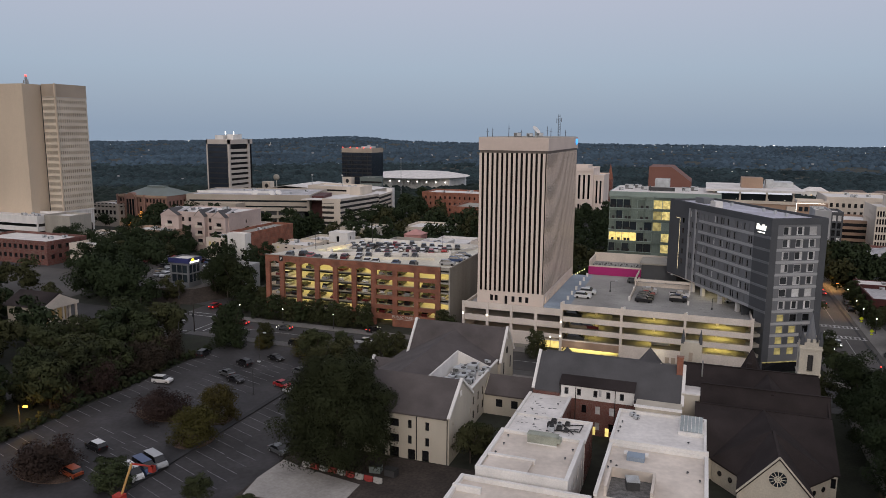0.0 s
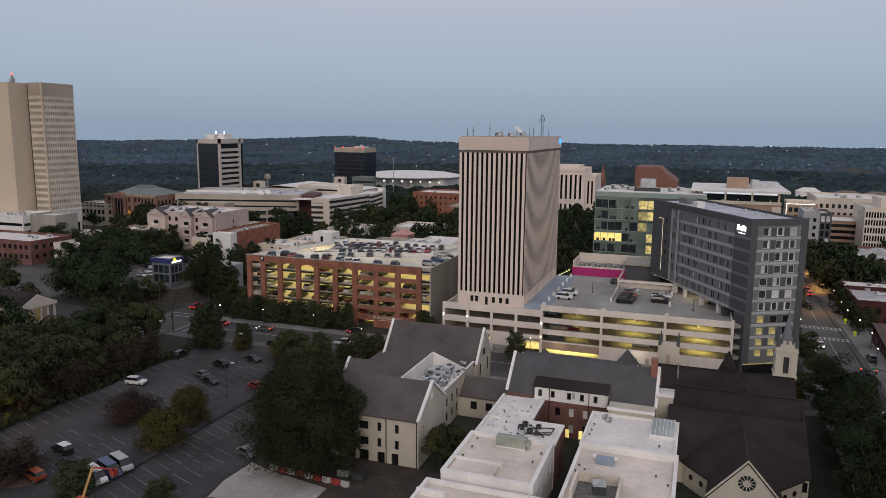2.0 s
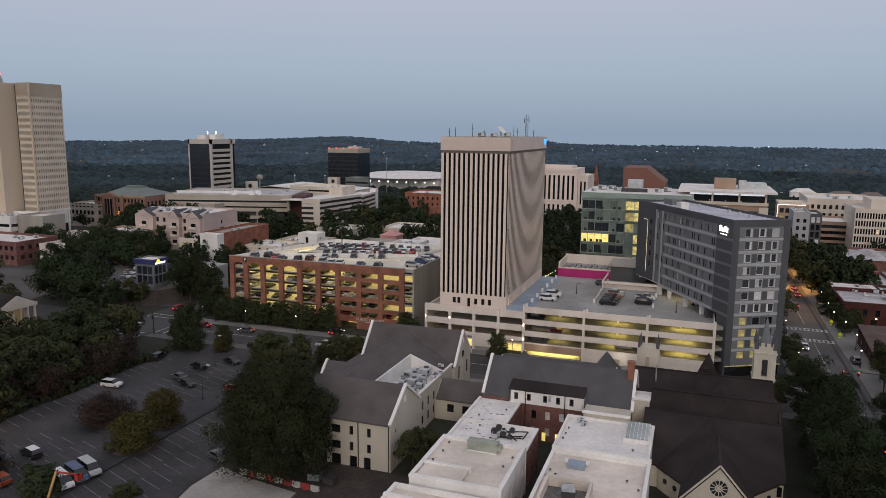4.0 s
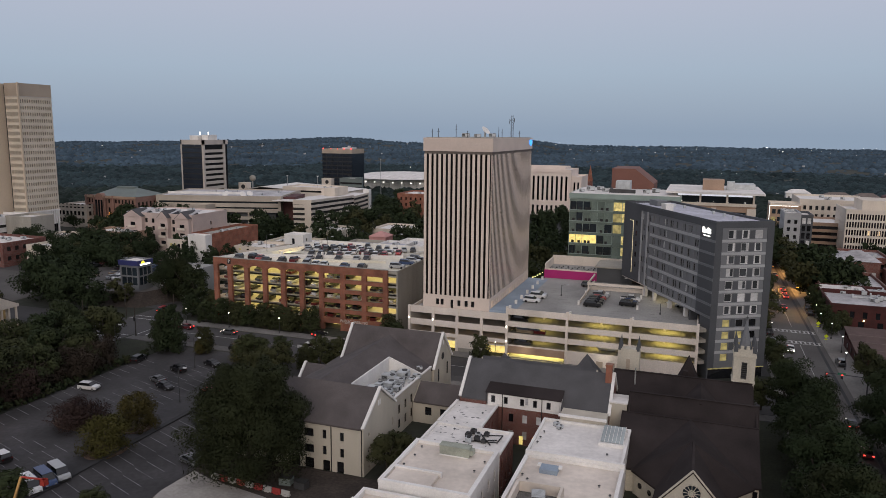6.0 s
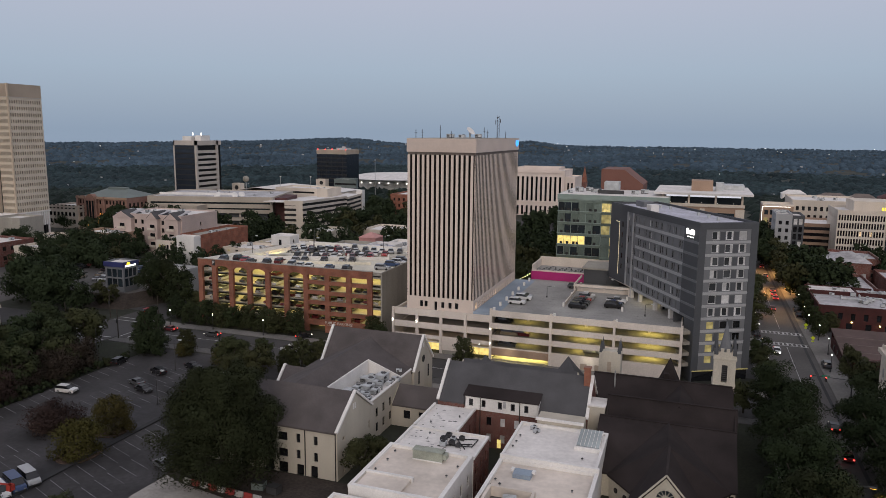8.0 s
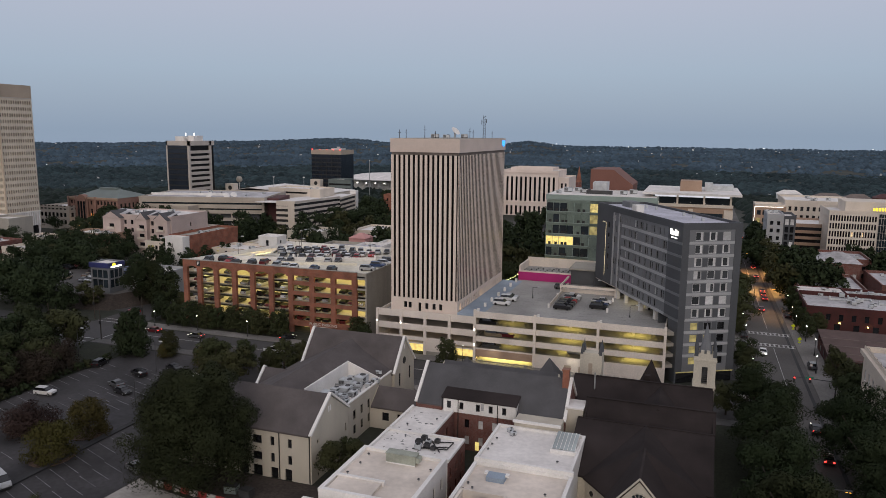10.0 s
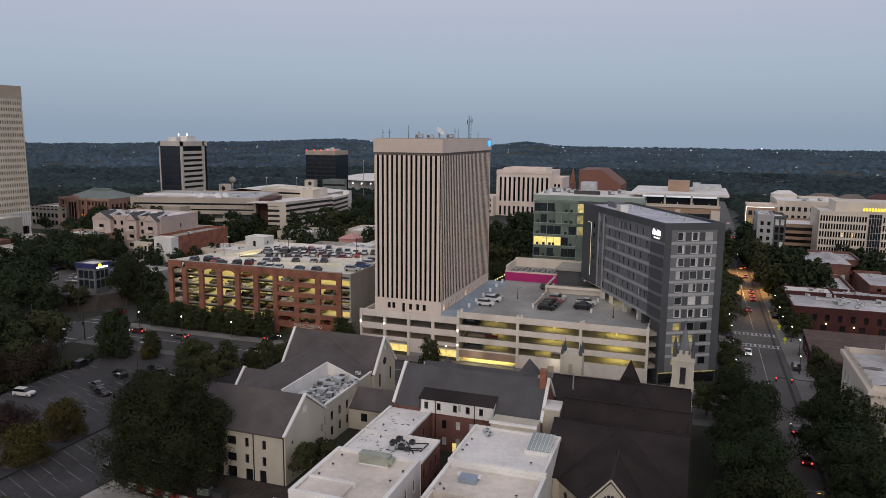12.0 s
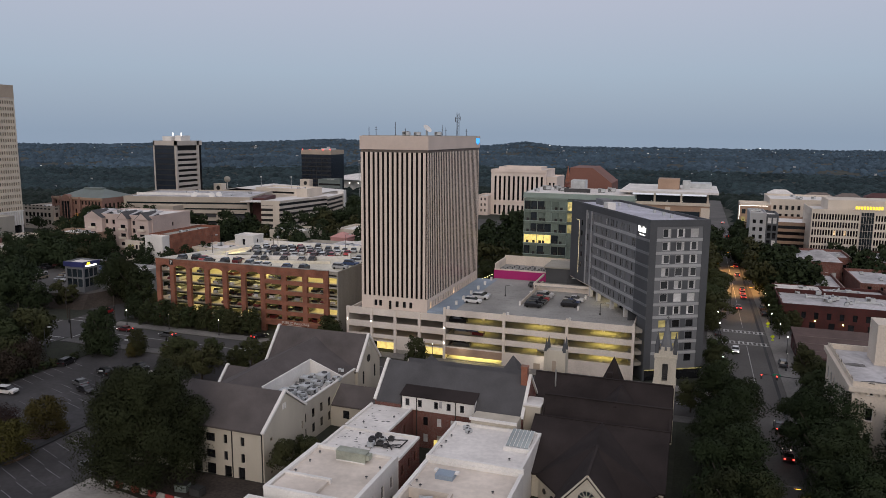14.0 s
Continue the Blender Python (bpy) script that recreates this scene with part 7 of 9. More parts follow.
for y in (-5.8, -3.5, -1.2, 1.2, 3.5, 5.8):
    part("pillar", cone(bmesh.new(), 0, y, -1.5, 5.0, 0.4, 0.34, 10), M["cream"], por)
# pale low offices at the foot of the tall tower
building("low_office_west", "low white office with window bands", -345, -300.5, 258, 276, 13.8, "white", "roof_white", {"e": bands(3, 1.4, 3.6, 1.4, 18), "s": bands(3, 1.4, 3.6, 1.4, 44.5)}, units=5)
building("low_office_wall", "plain concrete annex", -300.4, -284.4, 262, 275, 14.2, "conc_grey", "roof_white", {})
building("brick_low_west", "low red brick block with a white roof", -300, -258, 225, 246, 8.6, "brick_dark", "roof_white", {"s": cells(42, 1, 4, 2, 13, 1.8, 1.8, 1), "e": cells(21, 1, 4, 2, 5, 1.8, 1.8, 1)}, units=3)
building("white_shed_west", "low white-roofed shed behind trees", -252, -238, 231, 244, 7.6, "cream", "roof_white", {})
building("brick_cafe", "low brick building with a cluttered pale roof", -256, -232, 268, 282, 9.0, "tan_brick", "roof_white", {"s": cells(26, 5, 4, 1, 7, 1.6, 1.8, 1)}, units=6)
building("white_kiosk", "small white-roofed building among trees", -273, -260, 258, 270, 7.4, "cream", "roof_white", {"s": cells(13, 2, 4, 1, 4, 1.6, 1.8, 1)})
building("white_row_west", "long white row house roof", -255, -205, 300, 316, 9, "cream", "roof_white", {"s": cells(50, 1, 4, 2, 12, 1.4, 1.8, 1)}, units=4)

# green glass office
gl = thing("glass_office", pose(0, 0, 0), "green glass office block with lit floors", "office")
part("core", boxes((-30.6, 6, 263.2, 292, -1.6, 33.5)), M["teal_band"], gl)
for i in range(8):
    z = 2.2 + 3.9 * i
    for a, b in ((-31, -28.9), (-28.7, -26.6), (-26.4, -24.1), (-23.9, -21.6), (-21.4, -19.1), (-18.9, -16.4), (-16.0, -13.2), (-13.0, -10.2)):
        if i == 4 and a < -22:
            m = M["lit_yellow"]
        elif a > -17:
            m = M["lit_stair"] if rng.random() < (0.65 if a > -14 else 0.15) else M["lit_dim"] if rng.random() < 0.6 else M["glass_teal"]
        elif i < 3:
            m = M["lit_dim"]
        else:
            m = M["glass_blue"] if rng.random() < 0.45 else M["glass_teal"]
        part("pane", boxes((a, b, 262.4, 262.6, z, z + 2.9)), m, gl)
    part("spandrel", boxes((-31.2, -16.2, 262.2, 263.2, z + 2.9, z + 3.7)), M["glass_teal"], gl)
    part("floor_edge", boxes((-31.3, -16.1, 262.1, 262.3, z + 3.7, z + 3.9)), M["teal_band"], gl)
    part("spandrel", boxes((-16.2, -9, 262.3, 263.2, z + 3.0, z + 3.9)), M["glass_teal"], gl)
    for x in (-31.1, -26.5, -21.5, -16.2, -13.1):
        part("mullion", boxes((x - 0.07, x + 0.07, 262.3, 262.45, z, z + 2.9)), M["teal_band"], gl)
    if i >= 3:
        part("desk_row", boxes(*[(q, q + 0.9, 262.28, 262.38, z, z + 0.9) for q in (-30.2, -28.0, -25.8, -24.6, -20.4, -18.6)]), M["black"], gl)
part("cornice", boxes((-31.4, 6, 261.9, 292, 33.5, 35.2)), M["teal_band"], gl)
part("roof", boxes((-30.8, 5.6, 262.6, 291.6, 35.2, 35.3)), M["roof_white"], gl)
part("plant_box", boxes((-16.5, -11.5, 270, 276, 35.3, 39.4)), M["unit_grey"], gl)
part("plant_screen", boxes((-18.5, -9.5, 268.6, 268.9, 35.3, 36.6), (-18.5, -18.2, 268.9, 277, 35.3, 36.6)), M["dark_metal"], gl)
for x, y, s_ in ((-26, 276, 1.2), (-23, 280, 1.0), (-20.5, 274, 0.9), (-6, 272, 1.0), (-3, 276, 1.1), (-28, 268, 0.7)):
    rooftop_unit(x, y, 35.3, s_)
part("string_light", boxes(*[(-30 + 1.1 * i, -29.75 + 1.1 * i, 262.0, 262.2, 9.3 + 0.5 * math.sin(i * 0.9), 9.55 + 0.5 * math.sin(i * 0.9)) for i in range(19)]), M["lit_white"], gl)
# rust-brown stage house
st = thing("stage_house", pose(0, 0, 0), "windowless rust-brown theatre stage house", "theatre")
bm = bmesh.new()
v = [bm.verts.new(p) for y in (290, 312) for p in ((-20.2, y, -1.6), (-4.6, y, -1.6), (-4.6, y, 37.4), (-11.8, y, 42.9), (-20.2, y, 42.9))]
bm.faces.new(v[:5])
bm.faces.new(v[5:][::-1])
for i in range(5):
    j = (i + 1) % 5
    bm.faces.new((v[i], v[i + 5], v[j + 5], v[j]))
part("wall", bm, M["brown_metal"], st)
# terrace office with a floating roof
te = thing("terrace_office", pose(0, 0, 0), "tan brick office, glazed top floor under a white roof", "office")
part("body", boxes((3, 29.4, 268, 300, -1.6, 33.0)), M["tan_brick"], te)
for i in range(7):
    for a, b in ((4.5, 9.5), (10.5, 15.5), (17.5, 26.5)):
        part("window_band", boxes((a, b, 267.8, 268.05, 3.4 + 4.1 * i, 5.7 + 4.1 * i)), M["glass_blue"], te)
part("stone_bay", boxes((15.6, 17.2, 267.4, 268, -1.6, 31.6), (26.8, 29.6, 267.4, 268, -1.6, 31.6), (3, 29.6, 267.5, 268, 32.2, 33.2)), M["cream"], te)
part("top_glass", boxes((4.5, 28.5, 270, 298, 33.0, 36.0)), M["glass_blue"], te)
part("top_light", boxes((4.6, 28.4, 269.9, 270, 35.3, 35.9)), M["lit_white"], te, "row of white soffit lights").data.materials[0] = lit("soffit_glow", (0.9, 0.92, 1.0), 0.7)
for x in (3.6, 12, 20.5, 28.8):
    part("post", boxes((x - 0.3, x + 0.3, 268.2, 268.8, 33.0, 36.2)), M["cream"], te)
part("roof", boxes((0.8, 32.0, 265.4, 301, 36.2, 36.9)), M["roof_white"], te)
part("plant_box", boxes((12.5, 19.5, 276, 284, 36.9, 40.4)), M["tan_brick"], te)
part("plant_tank", boxes((20.5, 23, 278, 282, 36.9, 39.8), (21, 30, 284, 294, 36.9, 38.6)), M["unit_grey"], te)
for x in range(5):
    part("rail_lamp", boxes((6 + 5 * x, 6.16 + 5 * x, 267.5, 267.66, 33.5, 33.66)), M["lit_white"], te)
# cream ribbed block
cr = building("cream_block", "cream stone office block with tall dark window slots", -112.4, -73, 513, 545, 30.6, "cream_pink", "roof_white", {"s": cells(39.4, 9, 30, 1, 11, 1.5, 17, 1.5) + cells(39.4, -1, 5, 1, 11, 1.5, 6.5, 1.5), "e": cells(32, 9, 30, 1, 9, 1.5, 17, 1.5)}, units=4)
building("cream_wing", "lower wing of a cream stone block", -72.9, -66, 515, 545, 26.0, "cream_pink", "roof_white", {"s": cells(6.9, 6, 30, 1, 2, 1.2, 16, 0.8)})
part("roof_frame", boxes((-15, 15, -13, -12.6, 30.6, 32.4), (-15, -14.6, -12.6, 10, 30.6, 32.4), (14.6, 15, -12.6, 10, 30.6, 32.4), (-15, 15, 9.6, 10, 30.6, 32.4)), M["cream_pink"], cr)
part("cornice", boxes((-20.0, 20.0, -16.4, -16.0, 28.6, 29.4), (-20.0, 20.0, -16.3, -16.0, 8.0, 8.7)), M["cream_pink"], cr)
building("cream_annex", "low cream stone annex with small windows", -122, -112.5, 505, 530, 12, "cream_pink", "roof_white", {"s": cells(9.5, 1, 4, 3, 3, 1, 1.8, 0.6)})
spire = thing("steeple", pose(-70, 585, 0), "red brick church steeple far off", "steeple")
part("shaft", boxes((-2.2, 2.2, -2.2, 2.2, -10, 19)), M["brick_dark"], spire)
part("spire", cone(bmesh.new(), 0, 0, 19, 31, 2.3, 0.1, 8), M["brick"], spire)
# right-hand side beyond the street
wf = building("bank_block", "cream bank block with deep gridded windows", 74.4, 122, 373, 400, 23.4, "cream", "roof_white",
              {"s": cells(19.2, 1.2, 3.55, 6, 17, 0.72, 2.5, 0.3) + [(h[0] + 24.6, h[1] + 24.6, h[2], h[3]) for h in cells(20, 1.2, 3.55, 6, 18, 0.72, 2.5, 0.3)], "w": cells(27, 1.2, 3.55, 6, 10, 0.5, 1.8, 1)}, z0=-1.6, units=3)
part("dark_bay", boxes((-4.4, 0.6, -13.7, -13.4, 1, 22.6)), M["glass_blue"], wf)
for k in range(6):
    part("bay_mullion", boxes((-4.4 + k, -4.3 + k, -13.8, -13.7, 1, 22.6)), M["frame_buff"], wf)
for k in range(7):
    part("bay_transom", boxes((-4.4, 0.6, -13.78, -13.7, 1.6 + 3.2 * k, 1.75 + 3.2 * k)), M["frame_buff"], wf)
part("penthouse", boxes((-17, 22.7, -9, 10, 21, 27.4)), M["cream"], wf)
bm = bmesh.new()
v = [bm.verts.new(p) for p in ((-8, -13.8, 23.5), (7, -13.8, 23.5), (-0.5, -13.8, 27.0), (-8, -12.6, 23.5), (7, -12.6, 23.5), (-0.5, -12.6, 27.0))]
for f in ((0, 1, 2), (5, 4, 3), (0, 2, 5, 3), (1, 4, 5, 2)):
    bm.faces.new([v[i] for i in f])
part("pediment", bm, M["cream"], wf)
part("sign_bar", boxes(*[(-6.9 + 1.1 * i, -6.2 + 1.1 * i, -14.0, -13.85, 24.0, 25.3) for i in range(10)]), M["sign_yellow"], wf, "glowing yellow sign")
for x, y in ((84, 372.7), (88, 372.7), (94, 372.7)):
    ob = new("lit_window", pane_mesh(0.9, 2.0, M["lit_warm"]))
    ob.parent = wf
    ob.matrix_basis = pose(x - 98.2, -13.3, 13.1)
building("white_long", "long white office with small dark windows", 62.4, 96, 432, 470, 22.6, "cream", "roof_white", {"s": cells(33.6, 4, 4.4, 4, 11, 1.4, 2.2, 1), "w": cells(38, 4, 4.4, 4, 9, 1.4, 2.2, 1)}, units=5, glass=("glass", "lit_dim"), weights=(6, 1))
tf = building("tan_front", "tan brick shop front with lit entrance", 47.4, 62.3, 425, 439, 20.6, "tan_brick", "roof_white", {"s": cells(14.9, 3, 4, 4, 5, 1.9, 2.4, 0.6), "w": cells(14, 3, 4, 4, 4, 1.6, 2.2, 0.6)}, coping="cream", glass=("glass_blue", "lit_dim"), weights=(5, 1))
building("grey_apartments", "grey panelled apartment block", 48.6, 55.4, 366, 385, 21.4, "hotel_light", "roof_white", {"s": cells(6.8, 3, 3.4, 5, 2, 1.3, 1.7, 0.6), "w": cells(19, 3, 3.4, 5, 5, 1.2, 1.7, 0.8)}, units=4)
building("dark_apartments", "dark brick apartment wing", 55.5, 60.6, 368, 386, 20.6, "hotel_dark", "roof_white", {"s": cells(5.1, 3, 3.4, 5, 2, 1.5, 2.6, 0.4)}, glass=("curtain", "glass", "lit_dim"), weights=(3, 3, 1))
building("open_garage", "open brick parking garage with lit floors", 61, 77, 390, 418, 15, "tan_brick", "roof_white", {"s": bands(5, 0.4, 2.9, 1.5, 16)}, glass=("lit_dim", "glass"), weights=(1, 3))
rs = building("red_storefront", "red brick two-storey storefront with a pale roof", 51.3, 84, 250, 282, 5.6, "brick_red", "roof_old", {"s": cells(32.7, 1.6, 3, 1, 9, 1.2, 2.0, 1) + cells(32.7, -1.2, 3, 1, 6, 1.6, 1.8, 1), "w": cells(32, 1.6, 3, 1, 8, 1.2, 2.0, 1)}, units=14, parapet=0.7)
gr = random.Random(55)
for k in range(9):
    x, y, L = gr.uniform(-9, 8), gr.uniform(-6, 13), gr.uniform(3, 8)
    part("roof_duct", boxes((x, x + L, y, y + 0.5, 5.0, 5.5), (x, x + 0.4, y - 0.3, y + 0.8, 4.9, 6.1), (x + L - 0.5, x + L, y - gr.uniform(1, 4), y, 5.0, 5.4)), M["unit_grey"], rs)
part("fire_wall", boxes((-16.1, 16.1, 4.6, 5.0, 4.9, 6.2), (-2.2, -1.8, 5.0, 15.6, 4.9, 5.9)), M["brick_red"], rs)
part("rear_roof", boxes((-15.9, -2.3, 5.1, 15.6, 4.9, 5.5)), M["roof_white"], rs, "brighter raised rear roof")
building("brick_warehouse", "red brick storefront with cluttered roof", 84.2, 120, 244, 280, 6.6, "brick_dark", "roof_old", {"s": cells(35, 1.6, 3, 1, 9, 1.2, 2.0, 1)}, units=7)
building("red_row_far", "low brick row with pale roofs", 53, 74, 284, 312, 5.2, "brick_dark", "roof_old", {"w": cells(28, 1.2, 3, 1, 7, 1.2, 1.9, 1)}, units=5)
for x0, x1, y0, y1, z in [(79, 108, 288, 318, 6.5), (60, 84, 330, 352, 8.5), (92, 125, 330, 360, 7.5)]:
    building("shop_row", "low brick shop with a grey roof", x0, x1, y0, y1, z, "brick_dark", "roof_old", {"s": cells(x1 - x0, 1.2, 3, 2, 7, 1.2, 1.7, 1)}, units=5, seed=int(x0))
hp = thing("hip_roof_house", pose(70.6, 322, 0), "small brick house with a grey hip roof", "house")
part("wall", boxes((-6.8, 6.8, -7, 7, -1.6, 9.0)), M["brick_dark"], hp)
bm = bmesh.new()
v = [bm.verts.new(p) for p in ((-7.4, -7.6, 9), (7.4, -7.6, 9), (7.4, 7.6, 9), (-7.4, 7.6, 9), (-1.5, 0, 12.4), (1.5, 0, 12.4))]
for f in ((0, 1, 5, 4), (1, 2, 5), (2, 3, 4, 5), (3, 0, 4), (3, 2, 1, 0)):
    bm.faces.new([v[i] for i in f])
part("roof", bm, M["roof_old"], hp)
part("window", boxes(*[(-6 + 2.6 * i, -4.8 + 2.6 * i, -7.08, -7, 3, 5) for i in range(5)]), M["curtain"], hp)
part("light_strip", boxes((-7.7, -7.5, -7.3, -7.06, 2, 19.4), (-7.5, 6, -7.3, -7.06, 19.2, 19.4)), M["lit_white"], tf, "white light strip on the corner")
for x, z in ((60.5, 0.9), (68, 0.4)):
    w = thing("wall_lamp", pose(x, 249.9, z), "small warm lamp on a brick wall", "wall lamp", "storefront wall lamps")
    part("bracket", boxes((-0.1, 0.1, -0.12, 0.06, 0.3, 0.42)), M["dark_metal"], w)
    part("lens", boxes((-0.2, 0.2, -0.4, -0.08, 0, 0.3)), M["lamp_yellow"], w)
# brown-roofed house and cream corner building by the street
bh = thing("brown_roof_house", pose(56.6, 218, 0), "low red brick building with a grey-brown shed roof", "building")
part("wall", boxes((-4.8, 17.8, -10, 10, -1.6, 1.6)), M["brick_red"], bh)
part("roof", slab(bmesh.new(), (-5.1, -10.4, 1.5), (18.1, -10.4, 1.5), (18.1, 10.4, 4.0), (-5.1, 10.4, 4.0), 0.3), M["roof_rust"], bh)
for y in (-6, -1, 4):
    part("window", boxes((-4.88, -4.8, y, y + 1.2, -0.6, 0.8)), M["glass"], bh)
    part("roof_seam", slab(bmesh.new(), (-5.1, y, 1.55 + (y + 10.4) * 0.12), (18.1, y, 1.55 + (y + 10.4) * 0.12), (18.1, y + 0.15, 1.57 + (y + 10.4) * 0.12), (-5.1, y + 0.15, 1.57 + (y + 10.4) * 0.12), 0.05), M["roof_brown"], bh)
part("gable_fill", boxes((-4.8, 17.8, 9.6, 10, 1.6, 3.8)), M["brick_red"], bh)
cb = building("corner_building", "cream stone corner building with a bracketed cornice", 50.9, 73.1, 145.4, 169.6, 15.4, "cream", "roof_old",
              {"s": cells(22, 0.6, 4.3, 4, 6, 1.2, 2.3, 1), "w": cells(24, 0.6, 4.3, 4, 7, 1.2, 2.3, 1)}, parapet=0.9, framed="white")
part("cornice", boxes((-11.8, 11.2, -12.8, -12.1, 14.2, 15.0), (-11.8, -11.1, -12.1, 12.2, 14.2, 15.0)), M["cream"], cb)
part("dentil", boxes(*[(-10.9 + 0.9 * i, -10.5 + 0.9 * i, -12.6, -12.1, 13.8, 14.2) for i in range(24)]), M["cream"], cb)
part("stair_block", boxes((-5.0, 8, 3, 9, 14.5, 22.0)), M["cream"], cb)
for x, y in ((-7, -8), (-3, -4), (2, -9), (-8, 2)):
    part("roof_patch", prism(bmesh.new(), [(x + 1.8 * math.cos(k) * (1 + 0.3 * math.sin(3 * k + x)), y + 1.1 * math.sin(k)) for k in np.arange(0, 6.2, 0.7)], 14.5, 14.52), M["tar"], cb)
for x, y in ((64, 150), (58, 148)):
    rooftop_unit(x, y, 14.5, 0.7)

# ---- trees ----
def crown_data(seed, r, h0, h1, leaves, size, clumps=34, squash=1.0, shape="lobed"):
    """A crown of leaf clumps: small leaf blades on uneven balls that fill a lobed, domed or conical form, with soft outward shading normals."""
    g = np.random.RandomState(seed)
    mid, half = (h0 + h1) / 2, (h1 - h0) / 2
    lobes = max(9, clumps // 5) if shape == "lobed" else max(16, clumps // 4)
    d = g.normal(size=(lobes, 3))
    d /= np.linalg.norm(d, axis=1)[:, None]
    if shape == "lobed":
        uneven = np.array([1 + 0.35 * noise.noise((q[0] * 1.7 + seed, q[1] * 1.7, q[2] * 1.7)) for q in d])[:, None]
        lc = d * (0.46 + 0.3 * g.rand(lobes)[:, None]) * uneven * np.array([r, r * squash, half]) + np.array([0, 0, mid])
        taper = 1 - 0.35 * np.clip((lc[:, 2] - mid) / half, 0, 1)
        lc[:, :2] *= taper[:, None]
        lr = r * (0.47 if lobes < 14 else 0.38) * (0.8 + 0.4 * g.rand(lobes))
    else:
        f = (np.arange(lobes) + g.rand(lobes)) / lobes
        fz = 0.08 + 0.8 * f ** 1.15
        rad = np.sqrt(np.clip(1 - fz ** 2.2, 0, 1)) * np.clip(0.8 + fz, 0, 1) if shape == "dome" else (1 - fz) ** 0.8
        a = np.arange(lobes) * 2.4 + 0.7 * g.rand(lobes)
        rho = r * rad * (0.52 + 0.26 * g.rand(lobes))
        lc = np.stack([rho * np.cos(a), rho * np.sin(a) * squash, h0 + (h1 - h0) * fz], axis=1)
        lr = r * (0.48 * (0.62 + 0.38 * rad) if shape == "dome" else 0.2 + 0.5 * rad) * (0.8 + 0.35 * g.rand(lobes))
        if clumps > 150:
            lr *= 0.8
    of = np.arange(clumps) % lobes
    q = g.normal(size=(clumps, 3))
    q[:, 2] += 0.3
    q /= np.linalg.norm(q, axis=1)[:, None]
    c = lc[of] + q * (lr[of] * (0.45 + 0.4 * g.rand(clumps)))[:, None] * np.array([1, 1, 0.8])
    cr = lr[of] * (0.5 + 0.28 * g.rand(clumps))
    c[:, 2] = np.maximum(c[:, 2], h0 + cr * 0.4)
    pick = g.randint(0, clumps, leaves)
    n = g.normal(size=(leaves, 3))
    n[:, 2] += 0.35
    n /= np.linalg.norm(n, axis=1)[:, None]
    p = c[pick] + n * (cr[pick] * (0.5 + 0.52 * g.rand(leaves) ** 0.6))[:, None] * np.array([1, 1, 0.85])
    nn = n + 0.3 * g.normal(size=(leaves, 3))
    nn /= np.linalg.norm(nn, axis=1)[:, None]
    t = np.cross(nn, g.normal(size=(leaves, 3)))
    t /= np.linalg.norm(t, axis=1)[:, None]
    b = np.cross(nn, t)
    s = (size * (0.6 + 0.8 * g.rand(leaves)))[:, None]
    v = np.empty((leaves, 3, 3))
    v[:, 0], v[:, 1], v[:, 2] = p - t * s, p + t * s * 0.6 - b * s * 0.65, p + t * s * 0.6 + b * s * 0.65
    out = (p - np.array([0, 0, mid - half * 0.4])) / np.array([r, r, half])
    out /= np.linalg.norm(out, axis=1)[:, None] + 1e-6
    soft = 0.45 * out + 0.35 * n + 0.3 * nn
    soft /= np.linalg.norm(soft, axis=1)[:, None] + 1e-6
    return v.reshape(-1, 3), np.repeat(soft, 3, axis=0)


def leaf_mesh(name, v, normals, material):
    me = bpy.data.meshes.new(name)
    me.from_pydata(v.tolist(), [], np.arange(len(v)).reshape(-1, 3).tolist())
    me.normals_split_custom_set_from_vertices(normals.tolist())
    me.materials.append(material)
    return me


def crown_mesh(name, seed, r, h0, h1, leaves, size, material, clumps=34, squash=1.0, shape="lobed"):
    return leaf_mesh(name, *crown_data(seed, r, h0, h1, leaves, size, clumps, squash, shape), material)


def trunk_bm(seed, r, h, spread):
    g = random.Random(seed)
    bm = bmesh.new()
    cone(bm, 0, 0, 0, h * 0.5, r, r * 0.7, 8)
    for k in range(5):
        a = k * 1.256 + g.random()
        e = (spread * math.cos(a), spread * math.sin(a), h * (0.75 + 0.25 * g.random()))
        beam(bm, (0, 0, h * (0.3 + 0.03 * k)), e, r * 0.5, r * 0.5)
    return bm


TREES = {}
SHAPE = {"street": "dome", "olive": "dome", "redbush": "dome", "cedar": "cone", "dark": "dome"}


JOINED = []


